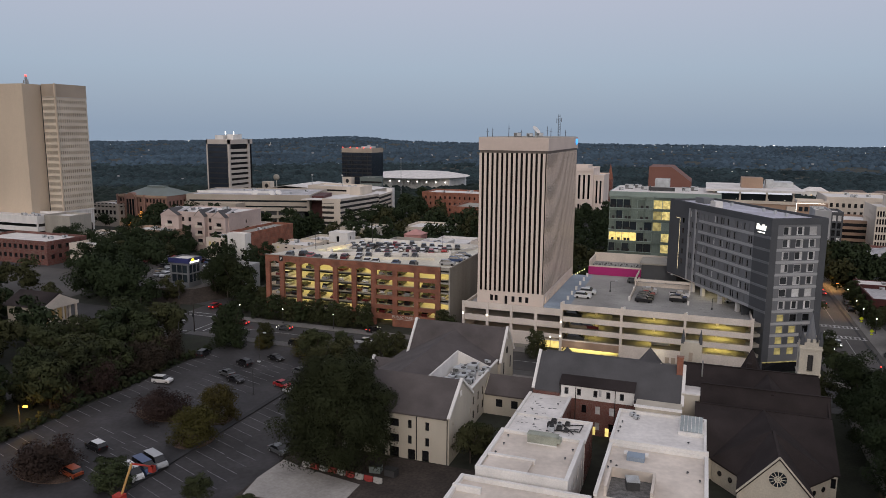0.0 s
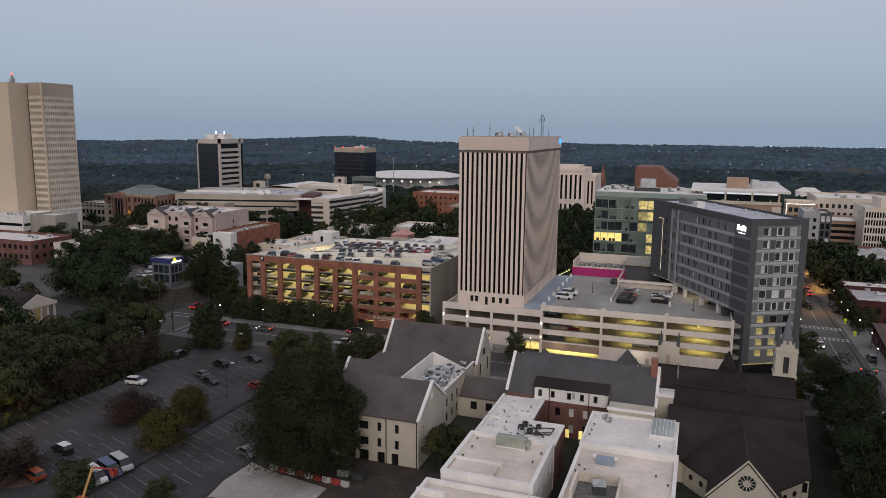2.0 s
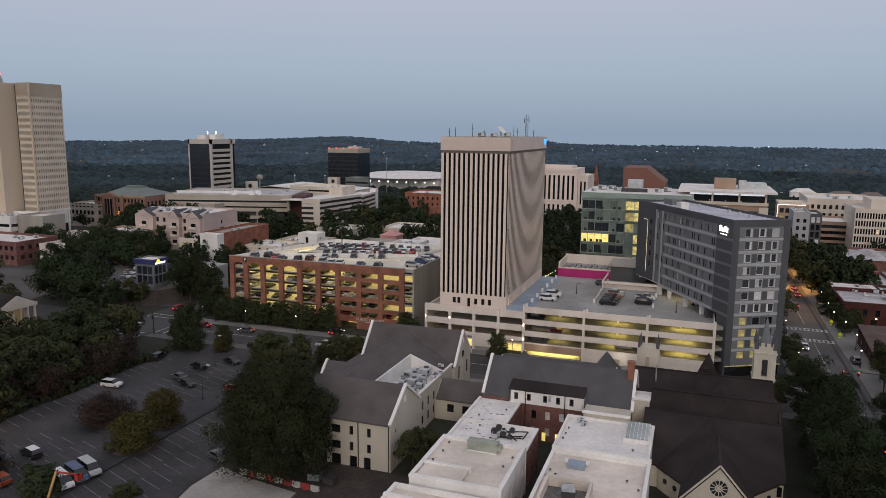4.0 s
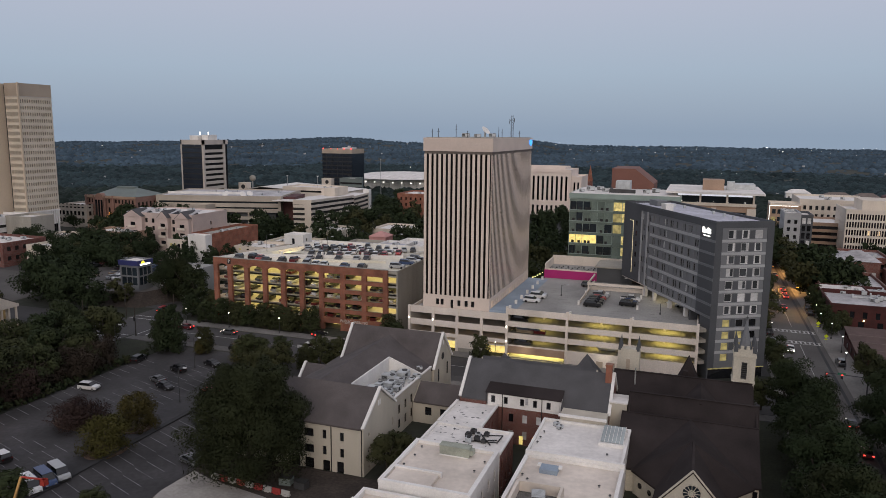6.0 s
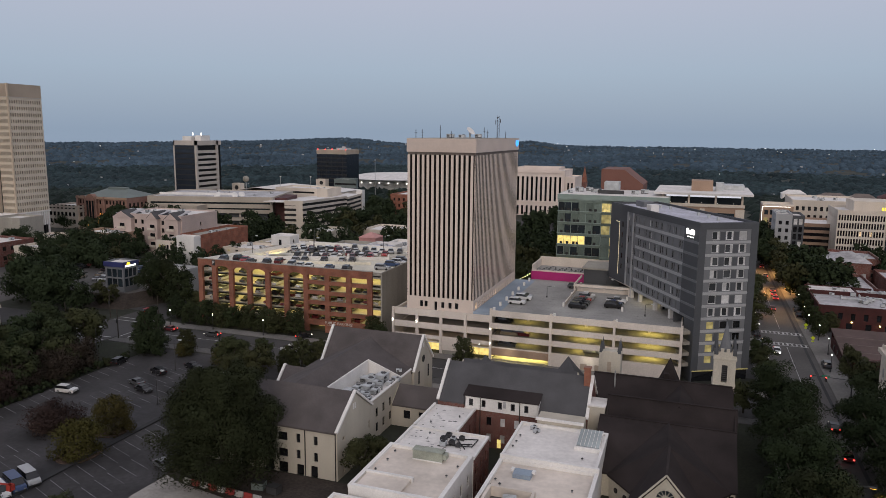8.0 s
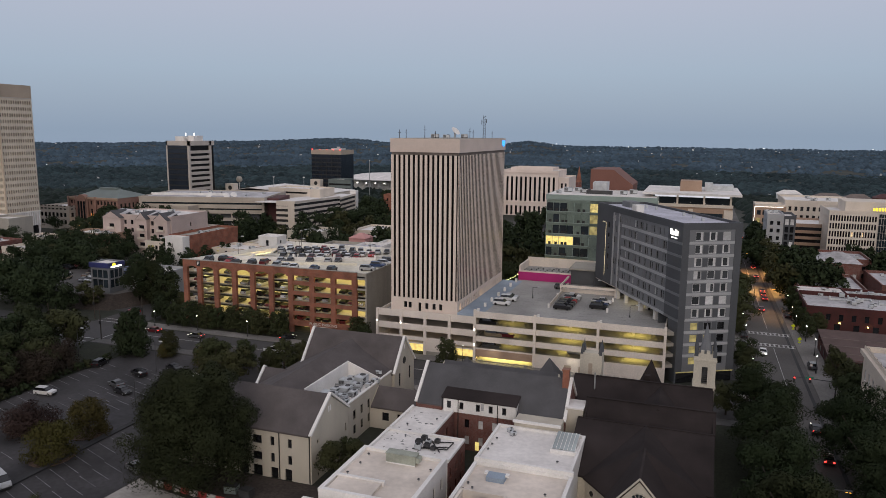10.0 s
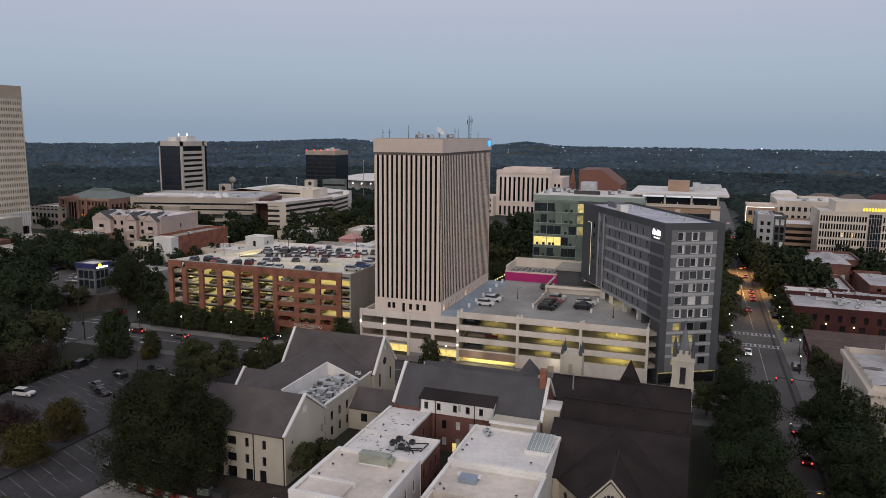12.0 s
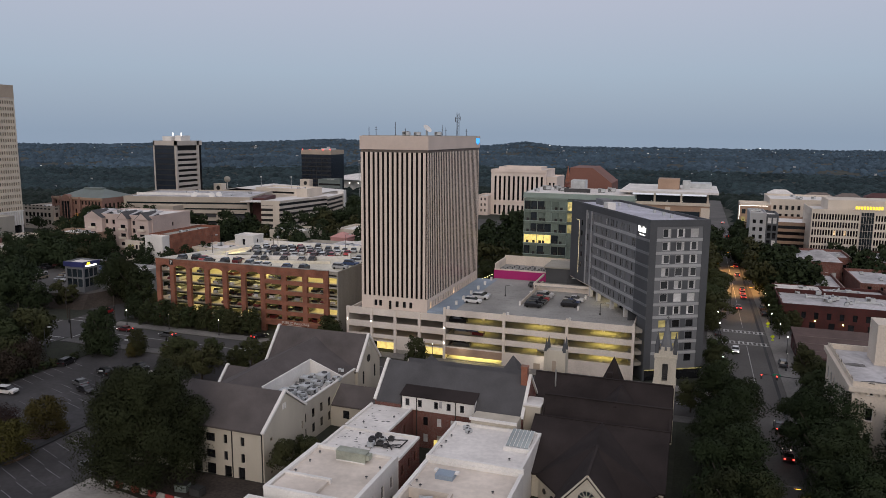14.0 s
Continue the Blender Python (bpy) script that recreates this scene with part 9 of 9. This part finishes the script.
def car(kind, col, x, y, z, heading, lights=None, group="parked cars"):
    """A road vehicle: shaped body, glazed cabin with roof, wheels, lamps and bumpers."""
    near = group in ("parked cars", "road cars", "street cars", "kerb cars")
    inside = group in ("brick deck floor cars", "deck floor cars")
    key = (kind, col, lights, near, inside)
    m = pose(x, y, z, 0, 0, heading)
    if key in CARS:
        return copy_thing(CARS[key], m)
    names = {"sedan": "saloon car", "suv": "sport utility car", "pickup": "pickup truck", "van": "van"}
    c = thing("pickup_truck" if kind == "pickup" else "van" if kind == "van" else "car", m, f"{col.replace('darkred', 'dark red').replace('twotone', 'black white-roofed')} {names[kind]} with dark glass standing on asphalt", "car", group)
    low_p, cab, L = PROFILE[kind]
    hw = 0.92 if kind != "van" else 1.0
    bm = bmesh.new()
    prof = [(-low_p[0][0] * -1, 0.28)] + low_p + [(low_p[-1][0] - 0.05, 0.28)]
    a = [bm.verts.new((u, -hw, w)) for u, w in prof]
    b = [bm.verts.new((u, hw, w)) for u, w in prof]
    bm.faces.new(a)
    bm.faces.new(b[::-1])
    for i in range(len(prof)):
        j = (i + 1) % len(prof)
        bm.faces.new((a[i], b[i], b[j], a[j]))
    bmesh.ops.bevel(bm, geom=[e for e in bm.edges], offset=0.06, segments=1, affect="EDGES")
    part("body", bm, M["car_" + col], c)
    bm = bmesh.new()
    lo, hi = hw - 0.04, hw - 0.2
    vs = [bm.verts.new(p) for s in (-1, 1) for p in ((cab[0][0], s * lo, cab[0][1]), (cab[1][0], s * hi, cab[1][1]), (cab[2][0], s * hi, cab[2][1]), (cab[3][0], s * lo, cab[3][1]))]
    bm.faces.new(vs[:4])
    bm.faces.new(vs[4:][::-1])
    for i in range(4):
        j = (i + 1) % 4
        bm.faces.new((vs[i], vs[i + 4], vs[j + 4], vs[j]))
    part("cabin_glass", bm, M["car_glass"], c)
    part("cabin_roof", boxes((cab[1][0] - 0.05, cab[2][0] + 0.05, -hi - 0.02, hi + 0.02, cab[1][1], cab[1][1] + 0.06)), M["car_white" if col == "twotone" else "car_" + col], c)
    if kind == "pickup":
        part("bed_floor", boxes((-2.55, -0.85, -0.75, 0.75, 1.13, 1.16)), M["black"], c)
    for wx in () if inside else (low_p[0][0] + 0.8, low_p[-1][0] - 0.85):
        for wy in (-hw + 0.08, hw - 0.08):
            w = new("wheel", mesh_of("wheel", cone(bmesh.new(), 0, 0, -0.11, 0.11, 0.34, 0.34, 12), M["rubber"]))
            w.parent = c
            w.matrix_basis = pose(wx, wy, 0.34, 90, 0, 0)
            if near:
                part("rim", cone(bmesh.new(), 0, 0, -0.12, 0.12, 0.2, 0.2, 8), M["steel"], w)
    head = M["lamp_white"] if lights else M["steel"]
    tail = M["lamp_red"] if lights else M["darkred_lens"]
    for s in (-1, 1):
        part("headlight", boxes((low_p[-1][0] - 0.06, low_p[-1][0] + 0.03, s * 0.65 - 0.18, s * 0.65 + 0.18, 0.6, 0.76)), head, c)
        part("tail_light", boxes((low_p[0][0] - 0.03, low_p[0][0] + 0.05, s * 0.7 - 0.15, s * 0.7 + 0.15, 0.75, 0.95)), tail, c)
    if not near:
        CARS[key] = c
        return c
    part("bumper", boxes((low_p[0][0] - 0.06, low_p[0][0] + 0.1, -hw + 0.1, hw - 0.1, 0.32, 0.55)), M["black"], c)
    part("bumper", boxes((low_p[-1][0] - 0.1, low_p[-1][0] + 0.06, -hw + 0.1, hw - 0.1, 0.3, 0.52)), M["black"], c)
    CARS[key] = c
    return c


M["darkred_lens"] = mat("darkred_lens", (0.12, 0.01, 0.01), 0.3)
LZ = G + 0.05
for k, c, x, y, hd in [("suv", "white", -113.7, 127, 8), ("suv", "black", -103.8, 144.3, 160), ("sedan", "black", -98.8, 150.6, -15), ("sedan", "grey", -103.2, 136.6, 160), ("sedan", "black", -98.6, 133.6, -15), ("suv", "black", -118.0, 147, 100),
                       ("sedan", "red", -86.8, 134.6, -15), ("suv", "twotone", -100.5, 94.6, 165), ("suv", "orange", -96.6, 85.4, 165), ("van", "white", -86.6, 88.3, -22), ("van", "blue", -86.3, 90.9, -22), ("van", "silver", -86.0, 93.3, -22),
                       ("sedan", "grey", -69.0, 105.2, -20), ("sedan", "grey", -87.6, 143.8, -15), ("suv", "black", -100.3, 163.2, 0), ("sedan", "white", -81.5, 139.5, 160), ("sedan", "silver", -82.5, 131.5, 160)]:
    car(k, c, x, y, LZ if y < 161 else G + 0.06, hd)
RZ = G + 0.04
car("pickup", "white", -84, 171.2, RZ, 0, None, "road cars")
car("sedan", "black", -87, 183, G + 0.17, 70, "on", "road cars")
car("sedan", "darkred", -127, 175.8, RZ, 180, "on", "road cars")
car("sedan", "grey", -112, 175.6, RZ, 180, "on", "road cars")
car("suv", "white", -62, 171.0, RZ, 0, None, "road cars")
car("suv", "red", -147, 190, RZ, 90, "on", "road cars")
for x, y, c, hd in [(37.3, 217, "white", 268), (43.0, 287, "red", 90), (43.0, 294, "darkred", 90), (43.2, 301, "black", 90), (40.5, 269, "darkred", 92), (43, 330, "grey", 90), (43.2, 352, "red", 90), (37.5, 372, "white", 270), (37.6, 395, "silver", 270), (43, 401, "black", 90), (37.4, 440, "white", 270), (43.2, 452, "black", 90), (37.5, 470, "grey", 270), (43, 520, "white", 90), (43, 151, "darkred", 90), (43, 165, "black", 90)]:
    car("sedan", c, x, y, RZ, hd, "on", "street cars")
for x, y, c in [(33.2, 222, "grey"), (33.3, 232, "black"), (33.2, 206, "white"), (47.8, 262, "black"), (48, 270, "grey"), (47.9, 208, "grey"), (33.4, 306, "grey"), (33.5, 314, "black")]:
    car("suv", c, x, y, G + 0.16, 90, None, "kerb cars")
# white deck roof
for x, y, k, c, hd in [(-29.5, 197, "suv", "white", 0), (-29, 202.4, "suv", "white", 0), (-29.2, 205.2, "sedan", "silver", 0), (-17.9, 223, "suv", "grey", 0), (-13.4, 198.2, "suv", "black", 0), (-13.2, 201.0, "suv", "black", 0), (-13.2, 203.6, "suv", "black", 0), (-13.1, 206.5, "sedan", "red", 0), (-12.8, 209.6, "suv", "silver", 0),
                       (-12.9, 212.4, "sedan", "white", 0), (-4.6, 202.2, "suv", "black", 0), (-4.6, 205, "sedan", "blue", 0), (-4.5, 208.2, "pickup", "white", 0), (9.5, 206.5, "sedan", "white", 0)]:
    car(k, c, x, y, 10.47, hd, None, "deck roof cars")
gc = random.Random(31)
pal = ["black", "grey", "white", "silver", "black", "blue", "darkred", "tan"]
for x, y, z in [(-30.5, 187.5, 7.4), (-29, 187.5, 4.3), (-29.5, 187.5, 1.2), (-26, 188, 4.3), (-8, 190, 1.2)]:
    car("suv", gc.choice(pal), x, y, z, 0, None, "deck floor cars")
# brick deck, roof and floors
for off_, xa, xb, skip in [(-3.8, -101, -79, 0.3), (3.6, -104, -77, 0.2), (9.0, -110, -77, 0.2), (14.6, -113, -77, 0.12), (19.6, -113, -92, 0.15)]:
    for x in np.arange(xa, xb, 2.75):
        y = 200.3 + (x + 119) * 0.343 + off_
        if gc.random() > skip and 194.4 < y < 231.5 and not (y < 214.5 and x < -105.5):
            car(gc.choice(("sedan", "suv", "sedan")), gc.choice(["black", "silver", "white", "silver", "black", "darkred", "tan", "red", "white", "white", "white", "grey", "silver"]), x, y + gc.uniform(-0.3, 0.3), 16.31, gc.choice((109, 289)) + gc.uniform(-3, 3), None, "brick deck roof cars")
for x, y, c in [(-121.5, 194.6, "grey"), (-115.2, 196.8, "red"), (-111.8, 195.0, "black"), (-118.4, 198.2, "black"), (-106.2, 194.6, "black"), (-103.6, 198.0, "darkred"), (-97.5, 194.4, "silver"), (-94.5, 194.6, "white"), (-91.8, 194.8, "white"), (-85.2, 195.2, "blue"), (-79.4, 195.0, "black")]:
    car(gc.choice(("sedan", "suv")), c, x, y, 16.31, gc.choice((98, 282)), None, "brick deck roof cars")
for y, xx, c in [(200, -70.5, "silver"), (206, -70, "blue"), (210, -69.6, "white"), (214, -70, "black")]:
    car("suv", c, xx, y, 16.31, 8, None, "brick deck roof cars")
for z in levels:
    x = -124.5
    while x < -68.5:
        if gc.random() < (0.78 if z < 13 else 0.55):
            car(gc.choice(("sedan", "suv")), gc.choice(("black", "black", "grey", "black", "darkred", "black", "silver", "white")), x, BY0 + 4.2, z, 90 if gc.random() < 0.7 else 270, None, "brick deck floor cars")
        x += 2.75
# cars in the western lots
for row in (209, 215.5, 224, 230.5, 238):
    for k in range(16):
        x = -206 - 0.3 * (row - 209) + 2.85 * k
        if gc.random() < 0.62 and x < -174:
            car(gc.choice(("sedan", "suv")), gc.choice(pal + ["red", "white"]), x, row + gc.uniform(-0.3, 0.3), BANK_Z + 0.01, gc.choice((90, 270)), None, "western lot cars")

# ---- street furniture ----
LAMPS = {}


def street_lamp(x, y, h=6.0, kind="globe", z=None, on=True):
    """A street lamp: tapered pole on a base, with a glowing globe or a cobra arm and head."""
    z = G + 0.15 if z is None else z
    key = (kind, h, on)
    if key in LAMPS:
        return copy_thing(LAMPS[key], pose(x, y, z, 0, 0, 0))
    ob = thing("street_lamp", pose(x, y, z), "dark metal street lamp with a white glowing head", "street lamp", "street lamps")
    part("base", cone(bmesh.new(), 0, 0, 0, 0.5, 0.22, 0.16, 8), M["dark_metal"], ob)
    part("pole", cone(bmesh.new(), 0, 0, 0.5, h, 0.09, 0.06, 8), M["dark_metal"], ob)
    if kind == "globe":
        bm = bmesh.new()
        bmesh.ops.create_icosphere(bm, subdivisions=2, radius=0.15)
        bmesh.ops.translate(bm, verts=bm.verts, vec=(0, 0, h + 0.2))
        part("globe", bm, M["lamp_white"] if on else M["white"], ob)
    else:
        part("arm", beam(bmesh.new(), (0, 0, h), (1.6, 0, h + 0.3), 0.08, 0.08), M["dark_metal"], ob)
        part("head", boxes((1.3, 2.1, -0.18, 0.18, h + 0.2, h + 0.4)), M["unit_grey"], ob)
        part("lens", boxes((1.4, 2.0, -0.14, 0.14, h + 0.13, h + 0.2)), M["lamp_white"] if on else M["unit_grey"], ob)
    LAMPS[key] = ob
    return ob


for x, y in [(49.6, 234), (50, 220), (48.4, 246), (33.4, 243), (33.5, 229), (33.3, 213), (33.5, 262), (48.6, 258), (49, 276), (33.4, 282), (33.4, 300), (48.8, 296), (-35.2, 181), (-99, 181.2), (-116, 181.2), (-131, 181), (33.2, 196), (48.2, 204)]:
    street_lamp(x, y, 4.2)
for x, y in [(-101.6, 147.6), (-128, 150), (-136, 157), (-90, 128)]:
    street_lamp(x, y, 7.5, "cobra", G + 0.05, False)
for x, y in [(-118, 205), (-98, 208.6), (-80, 222), (-108, 227)]:
    street_lamp(x, y, 6.5, "cobra", 16.3, False)
for x, y in [(-23.5, 208), (-9, 224), (4, 196)]:
    street_lamp(x, y, 3.0, "cobra", 10.45, False)


def glow(name, x, y, z, watts, col, r=0.3, kind="POINT"):
    d = bpy.data.lights.new(name, kind)
    d.energy, d.color, d.shadow_soft_size = watts, col, r
    ob = new(name, d)
    ob.location = (x, y, z)
    return ob


# sodium lamps over the far street and among the western trees
AMBER = (1.0, 0.48, 0.12)
for x, y, w in [(40, 300, 15000), (40, 335, 15000), (44, 262, 2200), (41, 120, 4500), (41, 100, 6500)]:
    ob = thing("sodium_lamp", pose(x - 6.4, y, G + 0.15), "tall street lamp with an amber sodium head", "street lamp", "sodium lamps")
    part("pole", cone(bmesh.new(), 0, 0, 0, 8.6, 0.12, 0.08, 8), M["dark_metal"], ob)
    part("arm", beam(bmesh.new(), (0, 0, 8.5), (5.6, 0, 9.0), 0.1, 0.1), M["dark_metal"], ob)
    part("head", boxes((5.2, 6.2, -0.2, 0.2, 8.85, 9.05)), M["dark_metal"], ob)
    part("lens", boxes((5.3, 6.1, -0.15, 0.15, 8.8, 8.85)), M["lamp_orange"], ob)
    d = glow("sodium_light", x, y, 7.0, w, AMBER, 0.3, "SPOT").data
    d.spot_size, d.spot_blend = 2.3, 0.5
ob = thing("tree_lamp", pose(-123.6, 98.4, G), "amber sodium lamp on a wooden pole among trees", "street lamp")
part("pole", cone(bmesh.new(), 0, 0, 0, 3.8, 0.14, 0.1, 8), M["bark"], ob)
part("arm", beam(bmesh.new(), (0, 0, 3.6), (1.8, 0, 3.9), 0.08, 0.08), M["dark_metal"], ob)
part("lens", boxes((1.4, 2.2, -0.25, 0.25, 3.6, 3.9)), M["lamp_orange"], ob)
glow("tree_light", -121.6, 97.4, 1.7, 700, (1.0, 0.5, 0.08))
# Bare amber point lamps added for glow at the roadside, no fixtures.
for x, y in [(48.5, 96), (49, 103), (55, 108)]:
    glow("curb_light", x, y, 1.4, 60, AMBER)

# signal arm over the crossing
sig = thing("traffic_signal", pose(49.2, 184, G - 0.95), "traffic signal arm with red lights over the street", "traffic light")
part("pole", cone(bmesh.new(), 0, 0, 0, 6.2, 0.16, 0.11, 8), M["dark_metal"], sig)
part("mast_arm", beam(bmesh.new(), (0, 0, 5.6), (-8.6, 0, 5.9), 0.14, 0.14), M["dark_metal"], sig)
for x in (-5.2, -8.3):
    hd = part("signal_head", boxes((x - 0.2, x + 0.2, -0.2, 0.1, 4.8, 5.95)), M["black"], sig)
    part("red_lens", cone(bmesh.new(), 0, 0, 0, 0.08, 0.15, 0.15, 10), M["lamp_red"], hd).matrix_basis = pose(x, -0.2, 5.72, 90, 0, 0)
    part("dark_lens", boxes((x - 0.13, x + 0.13, -0.24, -0.2, 4.9, 5.5)), M["dark_metal"], hd)
M["sign_green"] = mat("sign_green", (0.02, 0.22, 0.12), 0.5)
part("street_sign", boxes((-6.1, -4.5, -0.16, -0.1, 5.75, 6.2)), M["sign_green"], sig)
part("sign_bar", boxes((-5.8, -4.8, -0.18, -0.16, 5.92, 6.03)), M["line"], sig)
for x, y, rz in [(46.95, 240.2, 0), (46.95, 225.6, 0)]:
    s = thing("crossing_sign", pose(x, y, G + 0.15, 0, 0, rz), "yellow-green diamond crossing sign on a steel post", "road sign", "crossing signs")
    part("post", boxes((-0.04, 0.04, -0.03, 0.03, 0, 3.0)), M["steel"], s)
    ob = part("diamond", boxes((-0.42, 0.42, -0.02, 0.02, -0.42, 0.42)), M["sign_lime"], s)
    ob.matrix_basis = pose(0, -0.06, 2.7, 0, 45, 0)
    part("plate", boxes((-0.35, 0.35, -0.08, -0.04, 1.6, 1.95)), M["sign_lime"], s)
for x, y in [(-134.6, 164.2), (-153.4, 164.4), (-134.8, 180.4), (-153.2, 180.6)]:
    s = thing("signal_pole", pose(x, y, G + 0.15), "dark wooden signal pole at the crossing", "pole", "signal poles")
    part("pole", cone(bmesh.new(), 0, 0, 0, 8.5, 0.16, 0.11, 8), M["bark"], s)
    part("signal_head", boxes((-0.25, 0.25, -0.35, -0.1, 4.4, 5.4)), M["black"], s)

# boom lift by the vans
lift = thing("boom_lift", pose(-81.4, 80.4, G + 0.05), "red boom lift with its tan arm raised", "boom lift")
part("chassis", boxes((-1.4, 1.4, -0.9, 0.9, 0.35, 1.0)), M["boom_red"], lift)
part("turret", boxes((-0.9, 0.6, -0.7, 0.7, 1.0, 1.9)), M["boom_red"], lift)
for x in (-1.0, 1.0):
    for y in (-0.9, 0.9):
        w = new("wheel", mesh_of("wheel", cone(bmesh.new(), 0, 0, -0.16, 0.16, 0.42, 0.42, 12), M["rubber"]))
        w.parent = lift
        w.matrix_basis = pose(x, y, 0.42, 90, 0, 0)
part("lower_boom", beam(bmesh.new(), (0, 0.2, 1.5), (1.9, 0.8, 6.9), 0.3, 0.3), M["boom_tan"], lift)
part("upper_boom", beam(bmesh.new(), (1.9, 0.8, 6.9), (3.6, 2.8, 5.9), 0.22, 0.22), M["boom_red"], lift)
part("basket", boxes((3.4, 4.3, 2.5, 3.3, 5.0, 5.1), (3.4, 3.46, 2.5, 3.3, 5.1, 5.9), (4.24, 4.3, 2.5, 3.3, 5.1, 5.9), (3.4, 4.3, 2.5, 2.56, 5.1, 5.9), (3.4, 4.3, 3.24, 3.3, 5.1, 5.9)), M["boom_red"], lift)
# site clutter beside the beige building
for x, y, c, rz in [(-49.5, 104.5, "green_metal", 10), (-46.5, 104.2, "dark_metal", -5)]:
    d = thing("dumpster", pose(x, y, G + 0.02, 0, 0, rz), "dark steel dumpster on bare ground", "dumpster", "dumpsters")
    part("bin", prism(bmesh.new(), [(-1.0, -0.7), (1.0, -0.7), (1.1, 0.7), (-1.1, 0.7)], 0.1, 1.3), M[c], d)
    part("lid", boxes((-1.1, 1.1, -0.75, 0.75, 1.3, 1.38)), M["black"], d)
    part("skid", boxes((-0.9, -0.7, -0.6, 0.6, 0, 0.1), (0.7, 0.9, -0.6, 0.6, 0, 0.1)), M["black"], d)
# string lights in the trees by the glass office, small wall lamps
bl = bmesh.new()
gs = random.Random(12)
for line in range(7):
    x0, y0, z0, x1, y1, z1 = -48 + gs.uniform(0, 6), 234 + gs.uniform(0, 8), gs.uniform(5, 10), -33 + gs.uniform(-4, 2), 236 + gs.uniform(0, 8), gs.uniform(4, 10)
    for k in range(16):
        t = k / 15
        x, y, z = x0 + (x1 - x0) * t, y0 + (y1 - y0) * t, z0 + (z1 - z0) * t - 6 * t * (1 - t)
        box(bl, x - 0.1, x + 0.1, y - 0.1, y + 0.1, z - 0.1, z + 0.1)
solid("string_lights", bl, M["lamp_yellow"], "warm string lights hung through the trees", "lights", "stuff")
for x, z in [(-60.0, 6.4), (-33.0, 6.4), (-53.2, 6.4), (-33.0, 2.6)]:
    w = thing("wall_lamp", pose(x, DY0 - 0.25, z), "small white lamp fixed to a deck column", "wall lamp", "deck wall lamps")
    part("bracket", boxes((-0.12, 0.12, -0.05, 0.04, 0, 0.6)), M["dark_metal"], w)
    part("lens", boxes((-0.1, 0.1, -0.2, -0.05, 0.05, 0.5)), M["lamp_white"], w)
# Added fill lamps that brighten the deck's foot; no fixtures stand there.
for x, y in [(-28, 182), (-8, 182)]:
    glow("deck_front_light", x, y, 1.2, 60, (1.0, 0.9, 0.7))
